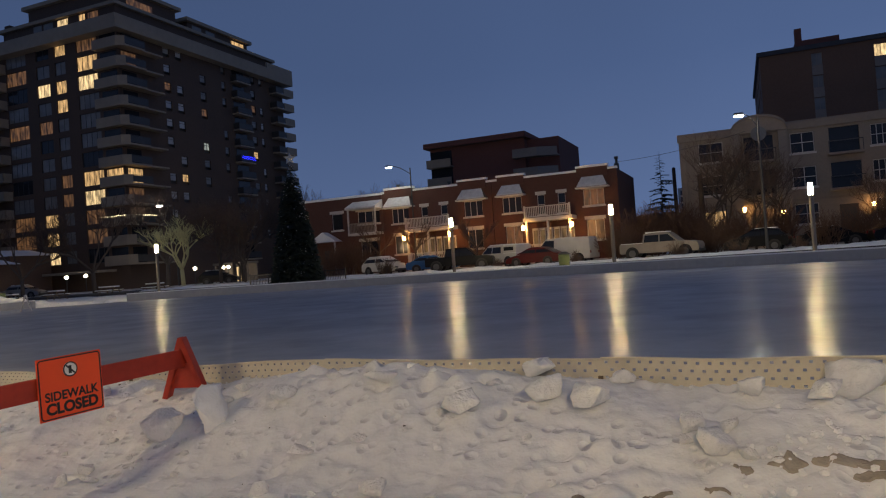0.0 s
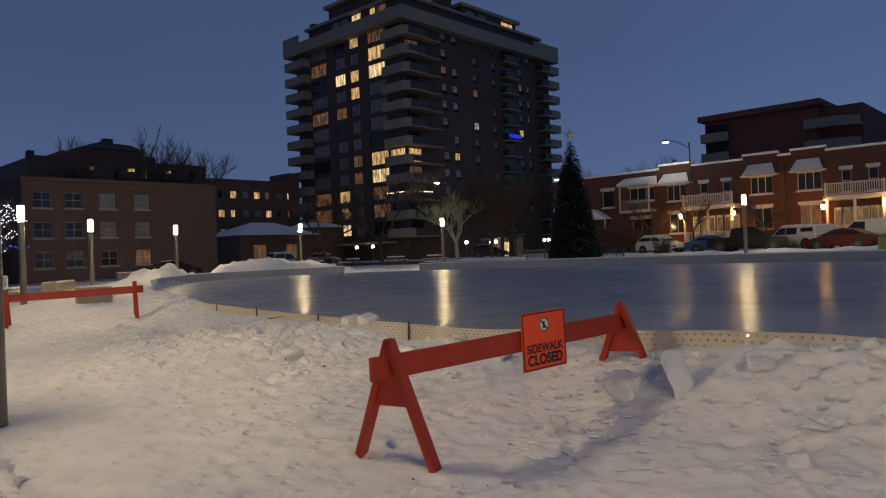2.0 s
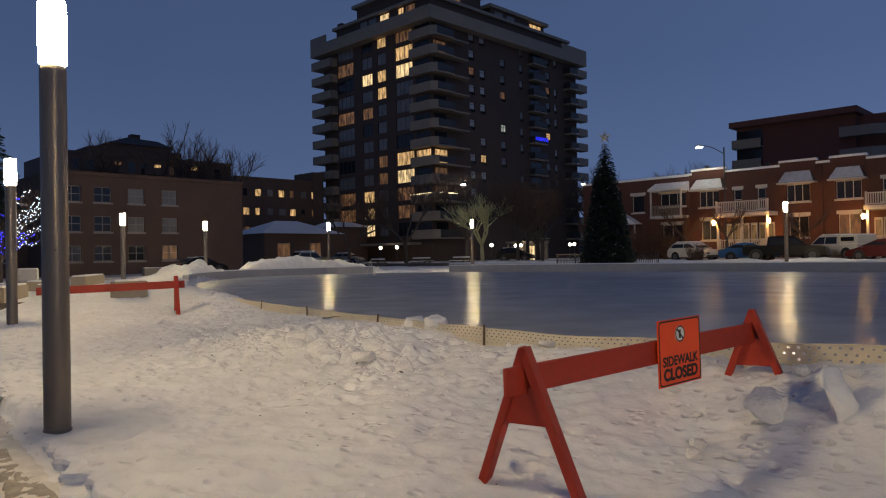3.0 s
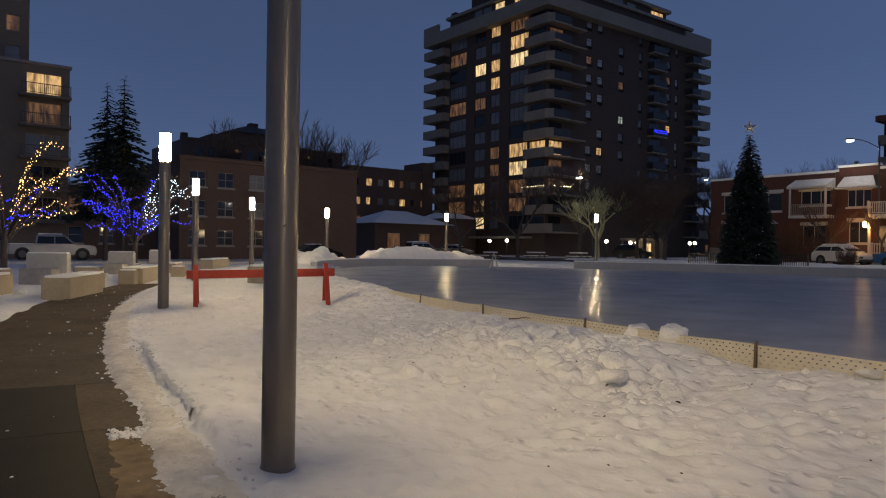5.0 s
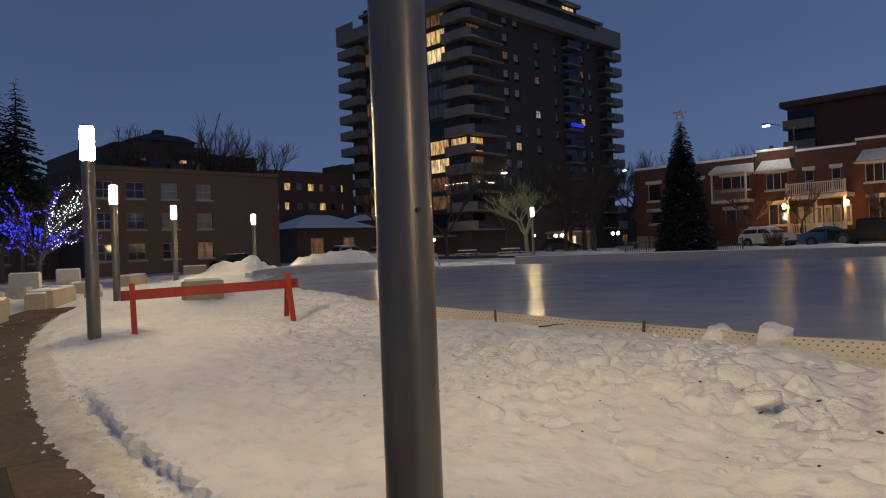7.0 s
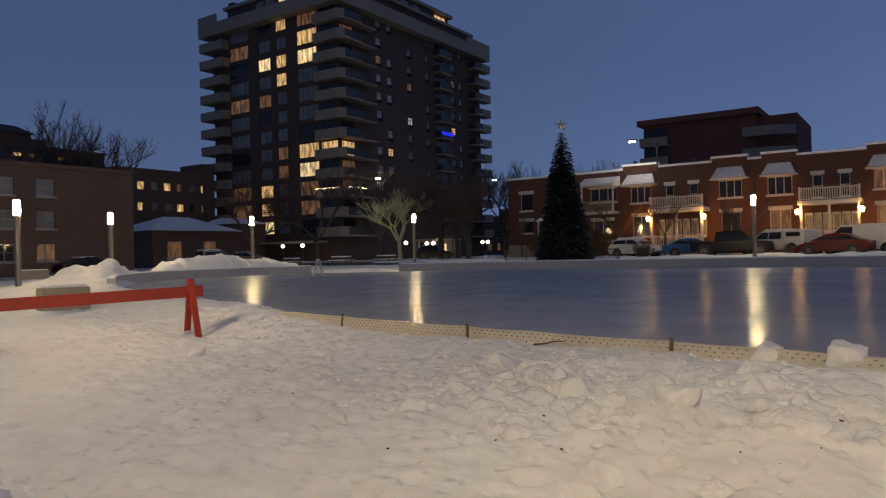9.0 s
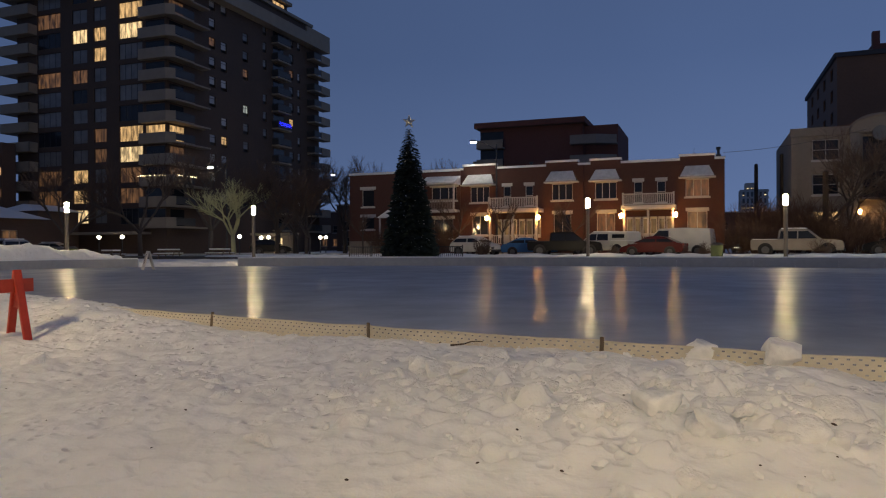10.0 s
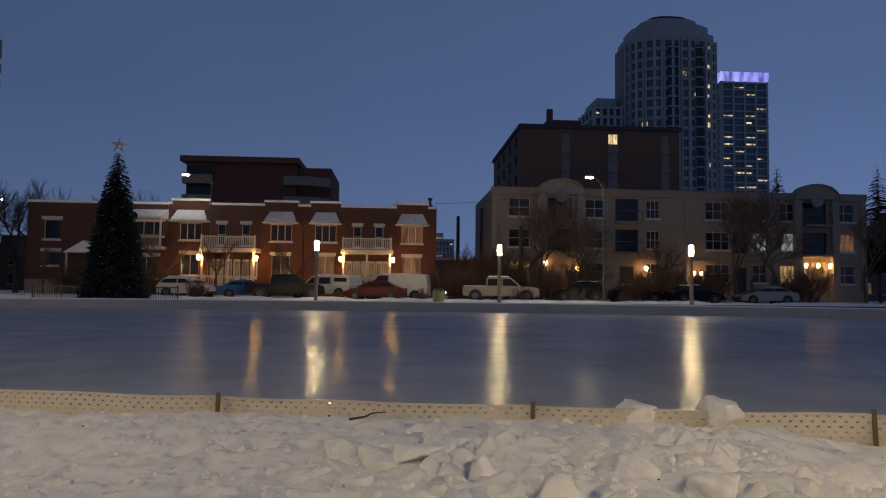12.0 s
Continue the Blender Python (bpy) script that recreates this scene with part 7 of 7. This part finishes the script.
xm = conifer(5, 8.9, 1.82, 54, 50, "christmas_tree", "tall dark christmas tree with a star on top", "needles", 0.28, 0.14, 0.2, 0.16, 0.25)
xm.matrix_world = pose(-11.3, 52.6, 0.45)
rr = random.Random(77)
star = Shape()
pts = [((0.46 if i % 2 == 0 else 0.19) * math.sin(math.pi * i / 5), (0.46 if i % 2 == 0 else 0.19) * math.cos(math.pi * i / 5)) for i in range(10)]
star.add([(x, -0.04, z) for x, z in pts] + [(x, 0.04, z) for x, z in pts] + [(0, -0.12, 0), (0, 0.12, 0)],
         [(i, (i + 1) % 10, 20) for i in range(10)] + [(10 + (i + 1) % 10, 10 + i, 21) for i in range(10)] + [(i, 10 + i, 10 + (i + 1) % 10, (i + 1) % 10) for i in range(10)], pose(0, 0, 9.25, 0, 0, 15))
part("star", star, "star_gold", xm, "pale gold star on the top")
orn = Shape()
for i in range(330):
    f = rr.random() ** 1.3
    a = rr.uniform(0, 6.283)
    rad = 1.82 * (1 - f) ** 0.72 * rr.uniform(0.93, 1.03)
    z = 0.4 + 8.4 * f - 0.22 * rad
    s = rr.uniform(0.012, 0.034)
    orn.box(-s, -s * 0.7, -s * 0.4, s, s * 0.7, s * 0.4, pose(rad * math.cos(a), rad * math.sin(a), z, rr.uniform(-40, 40), rr.uniform(-40, 40), rr.uniform(0, 360)))
tagged(part("frosting", orn, "clean_snow", xm, "flecks of snow on the boughs"), kind="stuff")

sp = conifer(9, 13.95, 2.9, 30, 26, "spruce", "tall dark spruce behind the flats", "spruce_needles", 0.22, 0.2, 0.0, 0.42, 3.6)
sp.matrix_world = pose(-52.3, 36.2, 0.3)
o = copy_thing(sp, pose(-52.95, 35.25, 0.3, 0, 0, 120))
o.scale = (0.95, 0.95, 0.955)
for s, d, sc, rz in ((26.0, 74.0, 1.05, 40), (33.6, 69.0, 1.0, 140)):
    p = SU * s + SN * d
    o = copy_thing(sp, pose(p.x, p.y, 0.5, 0, 0, rz))
    o.scale = (sc, sc, sc)

lone = conifer(14, 20.0, 4.6, 24, 9, "spruce", "tall sparse spruce far behind the houses", "spruce_needles", 0.12, 0.2, 0.0, 0.5, 5.0)
pl = SU * -14.1 + SN * 147
lone.matrix_world = pose(pl.x, pl.y, 0.5)
for x, y, sc, rz in ((-39.0, 78.0, 1.0, 15), (-35.0, 88.0, 1.2, 222), (-25.5, 79.0, 0.9, 100)):
    at_xy(tA, x, y, 0.5, sc, rz)

# trees hung with festive lights: wide crowns, the strings wound along the limbs
def festive_tree(seed, x, y, R, z0, z1, colours, aside=0.9):
    """colours: of most limbs, of the low ones (by chance) and of those that reach away from the plaza."""
    rr = random.Random(seed)
    t = thing("bare_tree", pose(x, y, 0.05), "leafless plaza tree wound with festive lights", "tree", "bare trees")
    wood, twigs = Shape(), Shape()
    bulbs = {c: Shape() for c in colours}
    wood.tube((0, 0, -0.3), (0.05, 0, 1.7), 0.17, 0.13, 10)
    count = 38
    for i in range(count):
        az = 6.283 * i / count + rr.uniform(-0.25, 0.25)
        reach, top = R * rr.uniform(0.55, 1.0), z0 + (z1 - z0) * rr.random()
        away = abs((az - 0.95 + math.pi) % (2 * math.pi) - math.pi) < aside
        colour = colours[2] if away and len(colours) > 2 else colours[1] if top < (z0 + z1) / 2 - 0.3 and rr.random() < 0.8 else colours[0]
        p, pts = Vector((0.05, 0, 1.6)), []
        bend = rr.uniform(-0.6, 0.6)
        for k in range(1, 13):
            f = k / 12
            a = az + bend * f * f
            q = Vector((reach * f * math.cos(a), reach * f * math.sin(a), 1.6 + (top - 1.6) * math.sin(f * 1.75) / math.sin(1.75) + 0.12 * math.sin(k * 1.9 + seed)))
            wood.tube(p, q, 0.055 * (1 - f) + 0.012, 0.055 * (1 - f) + 0.010, 5, caps=False)
            pts.append((p, q))
            if k > 3:
                for _ in range(2):
                    e = q + Vector((rr.uniform(-0.5, 0.5), rr.uniform(-0.5, 0.5), rr.uniform(-0.25, 0.6)))
                    twigs.tube(q, e, 0.010, 0.004, 3, caps=False)
                    twigs.tube(q.lerp(e, 0.5), e + Vector((rr.uniform(-0.4, 0.4), rr.uniform(-0.4, 0.4), rr.uniform(-0.1, 0.4))), 0.007, 0.003, 3, caps=False)
            p = q
        for p, q in pts[3:]:
            n = max(1, round((q - p).length / 0.13))
            for j in range(n):
                v = p.lerp(q, j / n) + Vector((rr.uniform(-0.06, 0.06), rr.uniform(-0.06, 0.06), rr.uniform(-0.04, 0.08)))
                bulbs[colour].lathe([(0.008, -0.026), (0.026, 0), (0.008, 0.026)], 5, Matrix.Translation(v))
    part("trunk", wood, "bark", t, smooth=True)
    part("crown", twigs, "twig", t, "fine leafless twigs")
    for c, b in bulbs.items():
        solid("light_string", b, c, pose(x, y, 0.05), {"blue_led": "blue festive lights wound through a bare tree", "white_led": "white festive lights wound through a bare tree", "gold_led": "golden festive lights wound through a bare tree"}[c], "light string", "festive lights", "stuff")


festive_tree(41, -40.6, 28.6, 3.4, 2.2, 5.4, ("blue_led", "blue_led", "white_led"))
festive_tree(47, -39.0, 20.6, 3.6, 2.4, 6.2, ("gold_led", "blue_led"))
